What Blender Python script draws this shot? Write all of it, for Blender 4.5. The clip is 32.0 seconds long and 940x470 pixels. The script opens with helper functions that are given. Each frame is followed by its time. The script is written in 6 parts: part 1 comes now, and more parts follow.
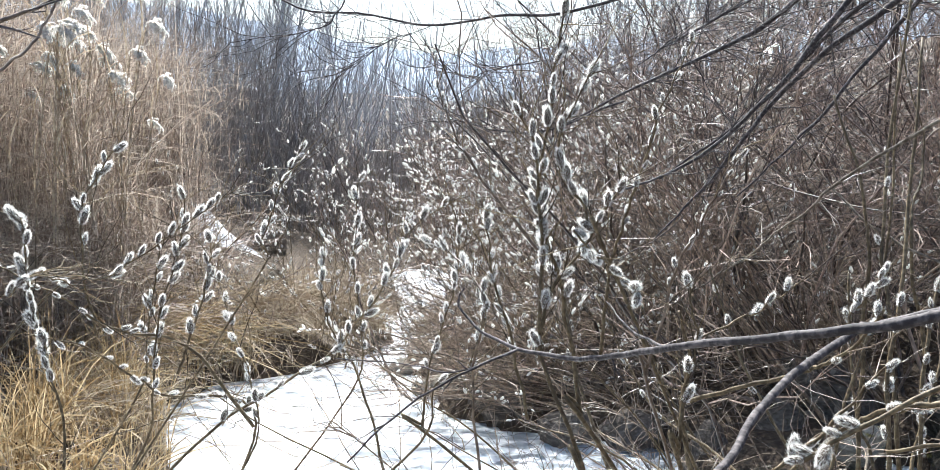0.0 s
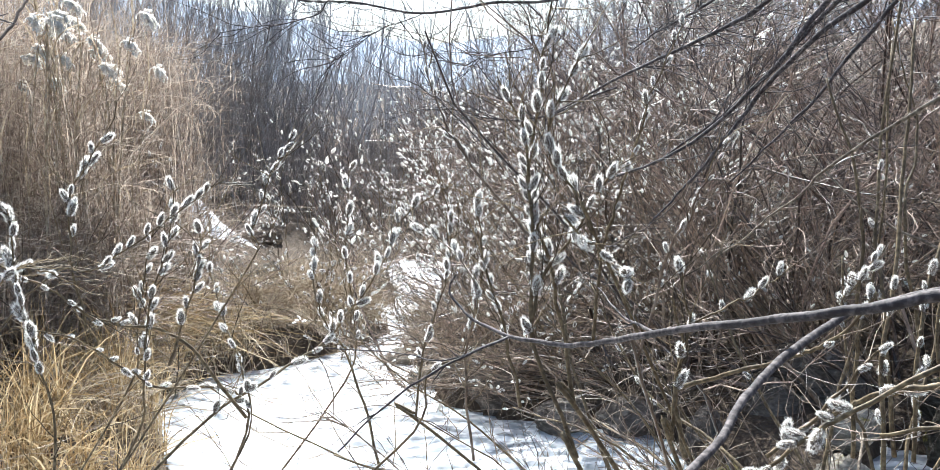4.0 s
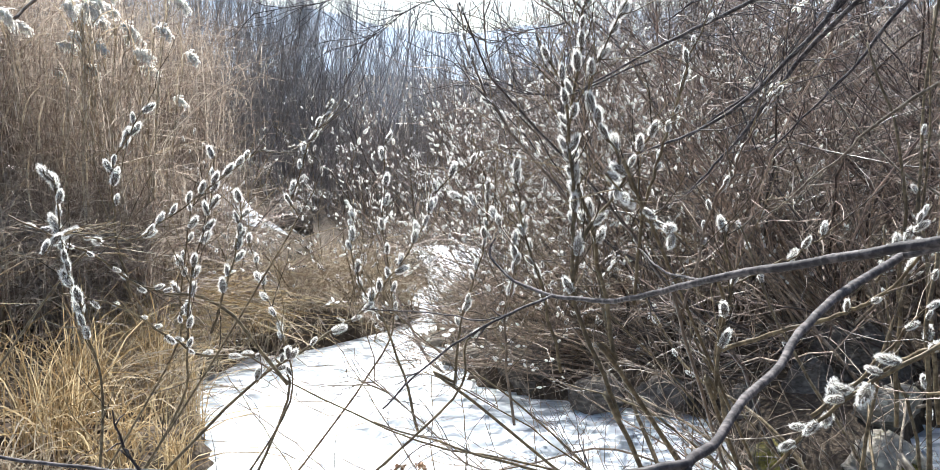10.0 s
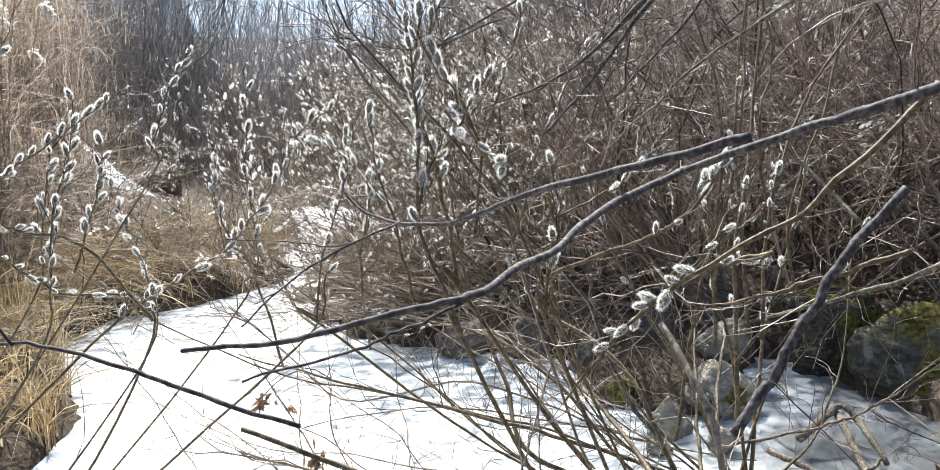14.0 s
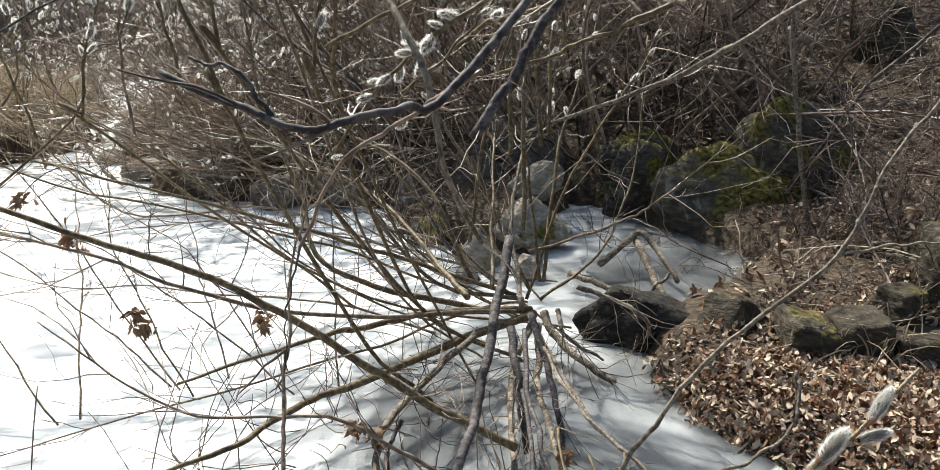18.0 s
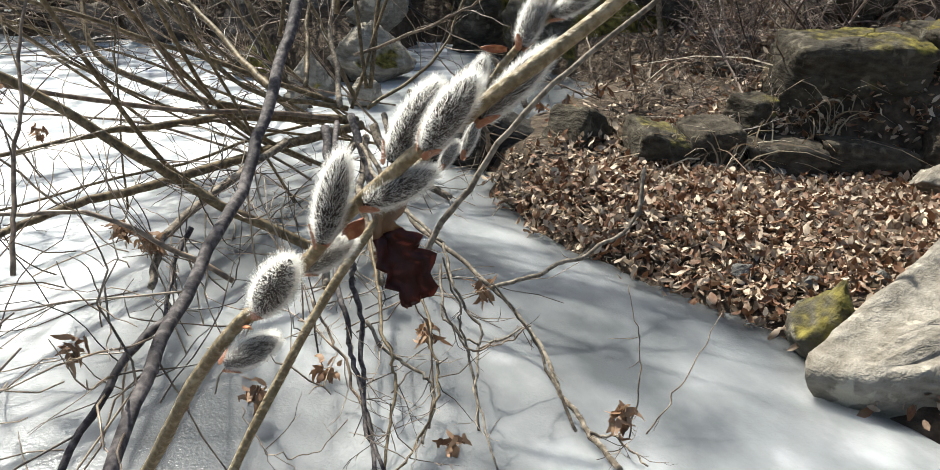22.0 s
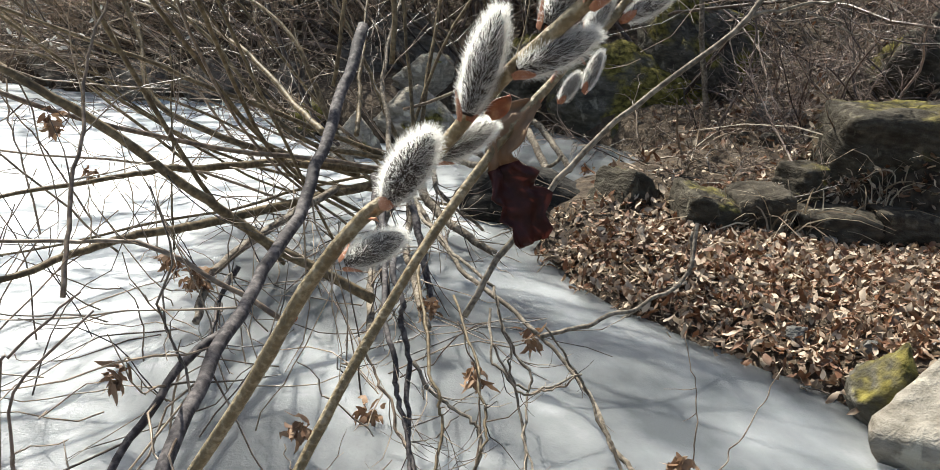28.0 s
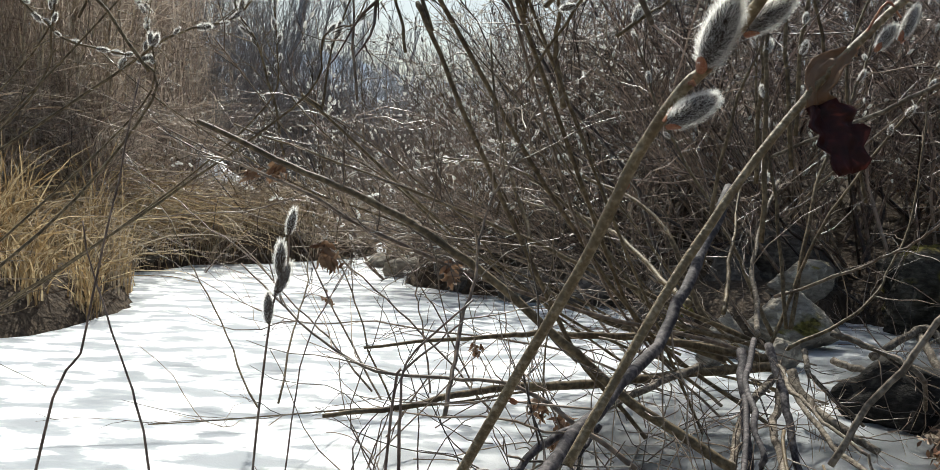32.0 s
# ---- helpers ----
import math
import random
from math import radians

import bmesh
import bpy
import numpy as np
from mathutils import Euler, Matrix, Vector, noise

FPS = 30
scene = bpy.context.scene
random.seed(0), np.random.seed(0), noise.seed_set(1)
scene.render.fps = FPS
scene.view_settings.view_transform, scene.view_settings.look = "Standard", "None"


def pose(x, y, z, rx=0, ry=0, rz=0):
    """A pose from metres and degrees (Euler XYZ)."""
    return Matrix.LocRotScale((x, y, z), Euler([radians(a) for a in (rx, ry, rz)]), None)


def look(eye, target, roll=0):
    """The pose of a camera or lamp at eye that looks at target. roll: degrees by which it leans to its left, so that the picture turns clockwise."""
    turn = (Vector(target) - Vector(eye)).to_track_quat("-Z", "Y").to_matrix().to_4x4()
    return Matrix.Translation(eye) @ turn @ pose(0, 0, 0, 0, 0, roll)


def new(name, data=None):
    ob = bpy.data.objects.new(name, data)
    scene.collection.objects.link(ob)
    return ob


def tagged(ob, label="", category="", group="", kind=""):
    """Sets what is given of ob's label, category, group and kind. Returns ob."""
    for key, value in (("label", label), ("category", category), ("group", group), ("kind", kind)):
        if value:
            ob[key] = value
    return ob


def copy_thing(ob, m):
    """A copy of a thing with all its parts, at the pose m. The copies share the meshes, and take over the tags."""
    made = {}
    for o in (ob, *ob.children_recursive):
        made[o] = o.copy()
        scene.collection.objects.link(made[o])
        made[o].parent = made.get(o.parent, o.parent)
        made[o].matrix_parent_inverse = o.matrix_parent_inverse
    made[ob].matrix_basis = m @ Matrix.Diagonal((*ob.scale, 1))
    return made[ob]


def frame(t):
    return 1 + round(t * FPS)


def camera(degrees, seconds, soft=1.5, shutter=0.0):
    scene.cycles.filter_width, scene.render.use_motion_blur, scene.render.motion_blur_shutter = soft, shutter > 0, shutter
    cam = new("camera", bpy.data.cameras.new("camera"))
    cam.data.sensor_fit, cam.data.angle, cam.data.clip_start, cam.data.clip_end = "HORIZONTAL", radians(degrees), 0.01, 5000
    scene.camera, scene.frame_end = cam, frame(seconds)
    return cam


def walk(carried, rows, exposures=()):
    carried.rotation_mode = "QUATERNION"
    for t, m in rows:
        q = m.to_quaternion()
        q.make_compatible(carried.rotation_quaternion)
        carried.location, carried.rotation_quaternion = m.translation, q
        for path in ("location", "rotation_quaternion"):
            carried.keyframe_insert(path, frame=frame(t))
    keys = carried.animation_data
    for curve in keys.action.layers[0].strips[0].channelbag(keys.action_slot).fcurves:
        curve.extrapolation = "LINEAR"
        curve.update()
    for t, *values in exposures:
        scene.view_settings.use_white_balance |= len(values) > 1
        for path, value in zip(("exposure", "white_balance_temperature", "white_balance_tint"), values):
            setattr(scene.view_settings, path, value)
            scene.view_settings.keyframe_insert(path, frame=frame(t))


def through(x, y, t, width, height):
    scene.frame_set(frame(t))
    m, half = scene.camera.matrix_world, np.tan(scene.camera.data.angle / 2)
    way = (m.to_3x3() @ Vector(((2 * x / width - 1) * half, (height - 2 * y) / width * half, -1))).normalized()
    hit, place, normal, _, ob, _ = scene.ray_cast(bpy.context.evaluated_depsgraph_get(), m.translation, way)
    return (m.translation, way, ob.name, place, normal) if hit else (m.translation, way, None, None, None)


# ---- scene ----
# ---- camera ----
cam = camera(55.6, 32.0, soft=0.55)
PATH = [
    (0, (0.1357, 0.0646, 1.4541), (0.0825, 2.0536, 1.2516), 0.20),
    (0.5, (0.1314, 0.0684, 1.4510), (0.0776, 2.0560, 1.2352), 0.44),
    (1, (0.1341, 0.0689, 1.4471), (0.0795, 2.0557, 1.2246), 0.48),
    (1.5, (0.1379, 0.0724, 1.4495), (0.0826, 2.0589, 1.2246), 0.70),
    (2, (0.1455, 0.0695, 1.4480), (0.1041, 2.0564, 1.2230), 0.34),
    (2.5, (0.1434, 0.0687, 1.4502), (0.1104, 2.0557, 1.2253), 0.52),
    (4.5, (0.1485, 0.0776, 1.4474), (0.0983, 2.0643, 1.2225), -0.59),
    (5, (0.1471, 0.0755, 1.4510), (0.0923, 2.0625, 1.2293), -0.49),
    (5.5, (0.1474, 0.0808, 1.4508), (0.0871, 2.0685, 1.2371), -0.63),
    (6, (0.1484, 0.0755, 1.4480), (0.0859, 2.0636, 1.2394), -1.03),
    (6.5, (0.1385, 0.0705, 1.4491), (0.0686, 2.0586, 1.2425), -0.85),
    (7, (0.1313, 0.0708, 1.4459), (0.0256, 2.0576, 1.2426), -1.19),
    (7.5, (0.1315, 0.0723, 1.4398), (0.0159, 2.0586, 1.2363), -1.32),
    (8, (0.1277, 0.0756, 1.4256), (0.0107, 2.0600, 1.2050), -1.43),
    (8.5, (0.1108, 0.0945, 1.4010), (-0.0225, 2.0737, 1.1464), -1.47),
    (9, (0.1256, 0.0981, 1.3881), (-0.0030, 2.0747, 1.1115), -1.93),
    (9.5, (0.1241, 0.0952, 1.3906), (0.0040, 2.0728, 1.1175), -1.03),
    (10, (0.1240, 0.0684, 1.3955), (0.0152, 2.0503, 1.1499), -1.09),
    (10.5, (0.1245, 0.0441, 1.3995), (0.0173, 2.0260, 1.1535), -1.44),
    (11, (0.1262, 0.0109, 1.4026), (0.0353, 1.9939, 1.1584), -2.03),
    (11.5, (0.1276, -0.0285, 1.4050), (0.0507, 1.9547, 1.1586), -1.68),
    (12, (0.1355, -0.0605, 1.3952), (0.0701, 1.9217, 1.1367), -2.39),
    (12.5, (0.1478, -0.0850, 1.3851), (0.1812, 1.8972, 1.1214), -2.29),
    (13, (0.1591, -0.0907, 1.3790), (0.2592, 1.8892, 1.1143), -2.03),
    (13.5, (0.1666, -0.0883, 1.3688), (0.3014, 1.8860, 1.0792), -1.39),
    (15.5, (0.2478, -0.1170, 1.2082), (0.5213, 1.8205, 0.7943), 0.37),
    (16, (0.2765, -0.0896, 1.1337), (0.6347, 1.8273, 0.6898), 0.11),
    (16.5, (0.2976, -0.0855, 1.1166), (0.7532, 1.7982, 0.6224), 0.74),
    (17, (0.3089, -0.0976, 1.1172), (0.8204, 1.7653, 0.5996), 0.72),
    (17.5, (0.3160, -0.0995, 1.1091), (0.8174, 1.7614, 0.5745), 1.33),
    (18, (0.3284, -0.1124, 1.0747), (0.8152, 1.7519, 0.5384), 0.86),
    (18.5, (0.3336, -0.1213, 1.0587), (0.8359, 1.7272, 0.4837), 0.91),
    (19, (0.3514, -0.0890, 1.0204), (0.8716, 1.7442, 0.4134), 0.12),
    (19.5, (0.391, -0.014, 0.926), (0.989, 1.782, 0.279), 0.1),
    (20, (0.461, -0.01, 0.886), (1.148, 1.746, 0.219), 0.0),
    (20.5, (0.493, 0.0, 0.856), (1.213, 1.726, 0.148), 1.4),
    (21, (0.5072, 0.0198, 0.8258), (1.2398, 1.7342, 0.1019), 2.63),
    (21.5, (0.5154, 0.0328, 0.8047), (1.2359, 1.7428, 0.0586), 2.73),
    (22, (0.5100, 0.0393, 0.7928), (1.2476, 1.7329, 0.0262), 2.79),
    (22.5, (0.5106, 0.0415, 0.7908), (1.2594, 1.7223, 0.0069), 3.11),
    (23, (0.5180, 0.0507, 0.7813), (1.2674, 1.7237, -0.0185), 3.51),
    (23.5, (0.5148, 0.0625, 0.7883), (1.2581, 1.7407, -0.0062), 3.25),
    (24, (0.5151, 0.0584, 0.7864), (1.2553, 1.7450, 0.0070), 2.95),
    (24.5, (0.5111, 0.0579, 0.7861), (1.2537, 1.7443, 0.0085), 3.03),
    (25, (0.5053, 0.0598, 0.7908), (1.2533, 1.7457, 0.0174), 3.01),
    (25.5, (0.5052, 0.0548, 0.7891), (1.2525, 1.7445, 0.0234), 2.84),
    (27.5, (0.4513, 0.0660, 0.7527), (1.2580, 1.7608, 0.0620), 0.54),
    (28, (0.4804, 0.0530, 0.7258), (1.1692, 1.8311, 0.1227), 4.06),
    (28.4, (0.5133, 0.0448, 0.7200), (0.9565, 1.9321, 0.2283), 1.98),
    (28.8, (0.5519, 0.0494, 0.7187), (0.7463, 1.9993, 0.3182), 1.44),
    (29, (0.567, 0.053, 0.721), (0.626, 2.027, 0.404), 0.9),
    (29.5, (0.61, 0.031, 0.706), (0.462, 2.017, 0.527), -2.0),
    (30, (0.643, 0.016, 0.715), (0.394, 1.996, 0.595), -2.8),
    (30.5, (0.618, 0.017, 0.72), (0.342, 1.992, 0.576), -3.4),
    (31.2, (0.564, 0.027, 0.706), (0.512, 2.008, 0.436), -3.4),
    (31.6, (0.5416, 0.0116, 0.6901), (0.5037, 1.9996, 0.4750), -0.81),
    (31.8, (0.5108, -0.0091, 0.6581), (0.4251, 1.9815, 0.4849), 2.46),
    (32, (0.4858, -0.0423, 0.6050), (0.3638, 1.9496, 0.4730), 2.03),
]
walk(cam, [(t, look(eye, target, roll)) for t, eye, target, roll in PATH], [(0.0, 1.57, 5850, 6), (8.0, 1.69, 5850, 6), (11.0, 1.4, 5950, 6), (12.0, 1.38, 5950, 6), (13.0, 1.65, 5950, 6), (16.0, 1.02, 6300, 4), (20.0, 1.0, 6400, 4), (22.0, 1.08, 6400, 4), (25.0, 1.12, 6400, 4), (28.0, 1.1, 6400, 4), (29.0, 1.0, 6400, 4), (32.0, 0.45, 6300, 4)])

# ---- light: low winter sun ahead, over the stream ----
SUN_AZ, SUN_EL = radians(-12), radians(52)
world = bpy.data.worlds.new("winter_sky")
scene.world = world
world.use_nodes = True
wn = world.node_tree.nodes
sky = wn.new("ShaderNodeTexSky")
sky.sky_type, sky.sun_disc = "NISHITA", False
sky.sun_elevation, sky.sun_rotation = SUN_EL, SUN_AZ
sky.dust_density, sky.air_density = 3.0, 1.2
wn["Background"].inputs["Strength"].default_value = 0.082
world.node_tree.links.new(sky.outputs["Color"], wn["Background"].inputs["Color"])
sun_data = bpy.data.lights.new("sun", "SUN")
sun_data.energy, sun_data.angle, sun_data.color = 5.0, radians(0.6), (1.0, 0.955, 0.88)
sun = new("sun", sun_data)
sun_from = Vector((math.sin(SUN_AZ) * math.cos(SUN_EL), math.cos(SUN_AZ) * math.cos(SUN_EL), math.sin(SUN_EL)))
sun.matrix_world = look(sun_from * 60, (0, 0, 0))


# ---- materials ----
def material(name, rough=0.8):
    m = bpy.data.materials.new(name)
    m.use_nodes = True
    b = m.node_tree.nodes["Principled BSDF"]
    b.inputs["Roughness"].default_value = rough
    b.inputs["Specular IOR Level"].default_value = 0.3
    return m, m.node_tree.nodes, m.node_tree.links, b


def noise_node(n, l, scale, detail=6.0, coord=None, stretch=None):
    tex = n.new("ShaderNodeTexNoise")
    tex.inputs["Scale"].default_value, tex.inputs["Detail"].default_value = scale, detail
    if coord is not None:
        if stretch:
            mp = n.new("ShaderNodeMapping")
            mp.inputs["Scale"].default_value = stretch
            l.new(coord, mp.inputs["Vector"])
            coord = mp.outputs["Vector"]
        l.new(coord, tex.inputs["Vector"])
    return tex


def ramp(n, l, source, stops):
    r = n.new("ShaderNodeValToRGB")
    el = r.color_ramp.elements
    while len(el) < len(stops):
        el.new(0.5)
    for e, (p, c) in zip(el, stops):
        e.position, e.color = p, (*c, 1)
    l.new(source, r.inputs["Fac"])
    return r.outputs["Color"]


def bump(n, l, height, b, strength=0.4, distance=0.01):
    k = n.new("ShaderNodeBump")
    k.inputs["Strength"].default_value, k.inputs["Distance"].default_value = strength, distance
    l.new(height, k.inputs["Height"])
    l.new(k.outputs["Normal"], b.inputs["Normal"])


def mixed(n, l, fac, a, c):
    m = n.new("ShaderNodeMix")
    m.data_type = "RGBA"
    l.new(fac, m.inputs["Factor"])
    l.new(a, m.inputs["A"])
    l.new(c, m.inputs["B"])
    return m.outputs["Result"]


def bark(name, dark, mid, light, scale=60.0, rough=0.42, strength=0.5, vary=0.7, sheen=0.5):
    """Twig and bark: two scales of mottling, each stem of a joined mesh a little different."""
    m, n, l, b = material(name, rough)
    b.inputs["Specular IOR Level"].default_value = sheen
    tc = n.new("ShaderNodeTexCoord").outputs["Object"]
    big, fine = noise_node(n, l, scale * 0.12, 3, tc), noise_node(n, l, scale, 8, tc)
    geo = n.new("ShaderNodeNewGeometry").outputs["Random Per Island"]
    add = n.new("ShaderNodeMath")
    add.operation = "MULTIPLY_ADD"
    l.new(geo, add.inputs[0])
    add.inputs[1].default_value = vary
    l.new(fine.outputs["Fac"], add.inputs[2])
    add2 = n.new("ShaderNodeMath")
    add2.operation = "MULTIPLY_ADD"
    l.new(big.outputs["Fac"], add2.inputs[0])
    add2.inputs[1].default_value = 0.5
    l.new(add.outputs[0], add2.inputs[2])
    tone = add2.outputs[0]
    stops = [(0.4, dark), (0.8, mid), (1.0, light)]
    if vary > 0.3:
        scaled = n.new("ShaderNodeMath")
        scaled.operation = "MULTIPLY"
        scaled.inputs[1].default_value = 0.7
        l.new(tone, scaled.inputs[0])
        tone, stops = scaled.outputs[0], [(0.52, dark), (0.76, mid), (0.98, light)]
    l.new(ramp(n, l, tone, stops), b.inputs["Base Color"])
    bump(n, l, fine.outputs["Fac"], b, strength, 0.002)
    return m


def leafy(name, dark, mid, light, through=0.45, rough=0.6, scale=40.0, rust=None):
    """Thin dry leaf, grass or hair that lets light through from behind."""
    m, n, l, b = material(name, rough)
    tc = n.new("ShaderNodeTexCoord").outputs["Object"]
    fine = noise_node(n, l, scale, 5, tc)
    geo = n.new("ShaderNodeNewGeometry").outputs["Random Per Island"]
    add = n.new("ShaderNodeMath")
    add.operation = "MULTIPLY_ADD"
    l.new(geo, add.inputs[0])
    add.inputs[1].default_value = 0.6
    l.new(fine.outputs["Fac"], add.inputs[2])
    col = ramp(n, l, add.outputs[0], [(0.35, dark), (0.75, mid), (1.0, light)] if rust is None else [(0.35, dark), (0.56, rust), (0.76, mid), (1.0, light)])
    l.new(col, b.inputs["Base Color"])
    tr, mx = n.new("ShaderNodeBsdfTranslucent"), n.new("ShaderNodeMixShader")
    l.new(col, tr.inputs["Color"])
    mx.inputs[0].default_value = through
    l.new(b.outputs[0], mx.inputs[1])
    l.new(tr.outputs[0], mx.inputs[2])
    l.new(mx.outputs[0], n["Material Output"].inputs["Surface"])
    return m


def stone(name, dark, mid, light, moss=0.0, scale=6.0):
    """Weathered rock: broad tone, speckle, pale lichen and, on some, moss."""
    m, n, l, b = material(name, 0.9)
    b.inputs["Specular IOR Level"].default_value = 0.2
    tc = n.new("ShaderNodeTexCoord").outputs["Object"]
    big, mid_n, fine = noise_node(n, l, scale, 5, tc), noise_node(n, l, scale * 5, 8, tc, (1, 1, 2.2)), noise_node(n, l, scale * 40, 6, tc)
    tone = mixed(n, l, fine.outputs["Fac"], ramp(n, l, big.outputs["Fac"], [(0.32, dark), (0.5, mid), (0.72, light)]),
                 ramp(n, l, mid_n.outputs["Fac"], [(0.36, dark), (0.5, mid), (0.66, light)]))
    spots = noise_node(n, l, scale * 3.1, 9, tc, (1.3, 1, 1))
    pale = n.new("ShaderNodeRGB")
    pale.outputs[0].default_value = (light[0] * 1.5, light[1] * 1.52, light[2] * 1.45, 1)
    base = mixed(n, l, ramp(n, l, spots.outputs["Fac"], [(0.6, (0, 0, 0)), (0.66, (0.6, 0.6, 0.6))]), tone, pale.outputs[0])
    if moss:
        mn = noise_node(n, l, scale * 0.7, 6, tc)
        up = n.new("ShaderNodeSeparateXYZ")
        l.new(n.new("ShaderNodeNewGeometry").outputs["Normal"], up.inputs[0])
        mm = n.new("ShaderNodeMath")
        mm.operation = "MULTIPLY_ADD"
        l.new(up.outputs["Z"], mm.inputs[0])
        mm.inputs[1].default_value = 0.2
        l.new(mn.outputs["Fac"], mm.inputs[2])
        mask = ramp(n, l, mm.outputs[0], [(0.72 - moss * 0.3, (0, 0, 0)), (0.8 - moss * 0.3, (1, 1, 1))])
        mossy = ramp(n, l, noise_node(n, l, 45, 12, tc).outputs["Fac"], [(0.35, (0.03, 0.025, 0.007)), (0.5, (0.105, 0.086, 0.02)), (0.72, (0.24, 0.2, 0.05))])
        base = mixed(n, l, mask, base, mossy)
    l.new(base, b.inputs["Base Color"])
    both = n.new("ShaderNodeMath")
    both.operation = "MULTIPLY_ADD"
    l.new(mid_n.outputs["Fac"], both.inputs[0])
    both.inputs[1].default_value = 3.0
    l.new(fine.outputs["Fac"], both.inputs[2])
    bump(n, l, both.outputs[0], b, 0.6, 0.006)
    return m


TWIG = bark("willow_twig_bark", (0.022, 0.014, 0.009), (0.11, 0.072, 0.046), (0.32, 0.235, 0.16))
TWIG_RED = bark("red_brown_twig", (0.026, 0.016, 0.012), (0.125, 0.083, 0.063), (0.4, 0.295, 0.228), rough=0.4)
DRY_STEM = bark("dry_brown_stem", (0.042, 0.027, 0.018), (0.18, 0.122, 0.082), (0.46, 0.345, 0.25))
STEM = bark("olive_willow_bark", (0.026, 0.018, 0.009), (0.092, 0.064, 0.034), (0.24, 0.178, 0.1), 90, rough=0.6, sheen=0.25)
HERO_BARK = bark("fresh_willow_bark", (0.085, 0.058, 0.026), (0.21, 0.155, 0.08), (0.4, 0.32, 0.2), 420, 0.55, 0.7, 0.1)
DARK_BARK = bark("dark_alder_bark", (0.012, 0.01, 0.01), (0.042, 0.034, 0.034), (0.13, 0.11, 0.105), 120, 0.75, 0.9, 0.15, 0.3)
GREY_BARK = bark("grey_dead_wood", (0.04, 0.03, 0.021), (0.11, 0.086, 0.063), (0.26, 0.215, 0.165), 110, 0.8, 0.8, 0.2, 0.25)
# far bark lightened towards blue-grey: painted haze for the distant trees
HAZE_BARK = bark("haze_pale_bark", (0.19, 0.185, 0.195), (0.35, 0.345, 0.355), (0.5, 0.495, 0.5), 20)
# brown brush bark with its darks lifted, haze put into the colour
HAZE_BRUSH = bark("haze_pale_brush_bark", (0.105, 0.091, 0.083), (0.195, 0.172, 0.158), (0.32, 0.288, 0.266), 40)
# catkin core lightened and warmed against CORE, painting haze on farther catkins
CORE_MID = leafy("haze_toned_catkin_core", (0.036, 0.027, 0.021), (0.078, 0.06, 0.046), (0.15, 0.12, 0.095), 0.05, 0.95, 900)
CORE = leafy("catkin_core", (0.024, 0.018, 0.015), (0.055, 0.044, 0.037), (0.11, 0.092, 0.078), 0.05, 0.95, 900)
FUR = leafy("catkin_fur", (0.7, 0.685, 0.65), (0.84, 0.82, 0.785), (0.94, 0.925, 0.89), 0.72, 0.6, 50)
BUD = bark("red_bud_scale", (0.12, 0.03, 0.02), (0.3, 0.1, 0.05), (0.5, 0.24, 0.12), 300, 0.4, 0.3, 0.2)
STRAW = leafy("dry_straw", (0.1, 0.07, 0.045), (0.26, 0.195, 0.13), (0.5, 0.42, 0.31), 0.3)
GOLD = leafy("golden_grass", (0.15, 0.095, 0.042), (0.36, 0.25, 0.125), (0.58, 0.46, 0.28), 0.35)
REED = leafy("brown_reed_leaf", (0.1, 0.072, 0.055), (0.26, 0.2, 0.157), (0.52, 0.44, 0.36), 0.5)
PLUME = leafy("reed_plume", (0.74, 0.69, 0.62), (0.86, 0.83, 0.78), (0.95, 0.93, 0.9), 0.7)
LITTER = leafy("dry_leaves", (0.045, 0.025, 0.015), (0.2, 0.127, 0.08), (0.5, 0.395, 0.29), 0.12, 0.6, 25, (0.17, 0.075, 0.036))
RED_LEAF = leafy("dark_red_leaf", (0.035, 0.01, 0.008), (0.085, 0.02, 0.015), (0.16, 0.05, 0.035), 0.3, 0.45, 160)
SEED = leafy("withered_seed_head", (0.10, 0.05, 0.03), (0.2, 0.11, 0.06), (0.32, 0.2, 0.12), 0.2)
ROCK = stone("grey_brown_rock", (0.022, 0.018, 0.013), (0.07, 0.058, 0.044), (0.15, 0.13, 0.1))
ROCK_MOSS = stone("mossy_rock", (0.022, 0.018, 0.013), (0.07, 0.06, 0.045), (0.15, 0.13, 0.105), 0.45)
LEDGE_ROCK = stone("layered_ledge_rock", (0.02, 0.015, 0.01), (0.052, 0.042, 0.03), (0.1, 0.085, 0.065), 0.0, 7.0)
LEDGE_MOSS = stone("mossy_ledge_rock", (0.02, 0.015, 0.01), (0.052, 0.043, 0.03), (0.1, 0.086, 0.066), 0.22, 7.0)
ROCK_BROWN = stone("brown_shore_rock", (0.05, 0.041, 0.033), (0.125, 0.104, 0.086), (0.23, 0.195, 0.165), 0.0, 7.0)
ROCK_GREY = stone("grey_water_worn_rock", (0.07, 0.064, 0.056), (0.15, 0.14, 0.125), (0.27, 0.255, 0.235), 0.0, 9.0)
ROCK_WET = stone("black_wet_rock", (0.008, 0.007, 0.006), (0.022, 0.019, 0.016), (0.06, 0.052, 0.044), 0.0, 8.0)
MOSS_COAT = stone("moss_coated_rock", (0.03, 0.026, 0.02), (0.09, 0.08, 0.06), (0.2, 0.18, 0.15), 0.68, 4.0)
# pale mossy stone, lighter than ROCK_PALE: sunlight put into the colour
ROCK_SUNNY = stone("sunlit_tone_mossy_rock", (0.1, 0.085, 0.062), (0.25, 0.22, 0.18), (0.42, 0.38, 0.32), 0.16)
ROCK_PALE = stone("pale_slab_rock", (0.11, 0.093, 0.072), (0.215, 0.19, 0.155), (0.34, 0.305, 0.255))


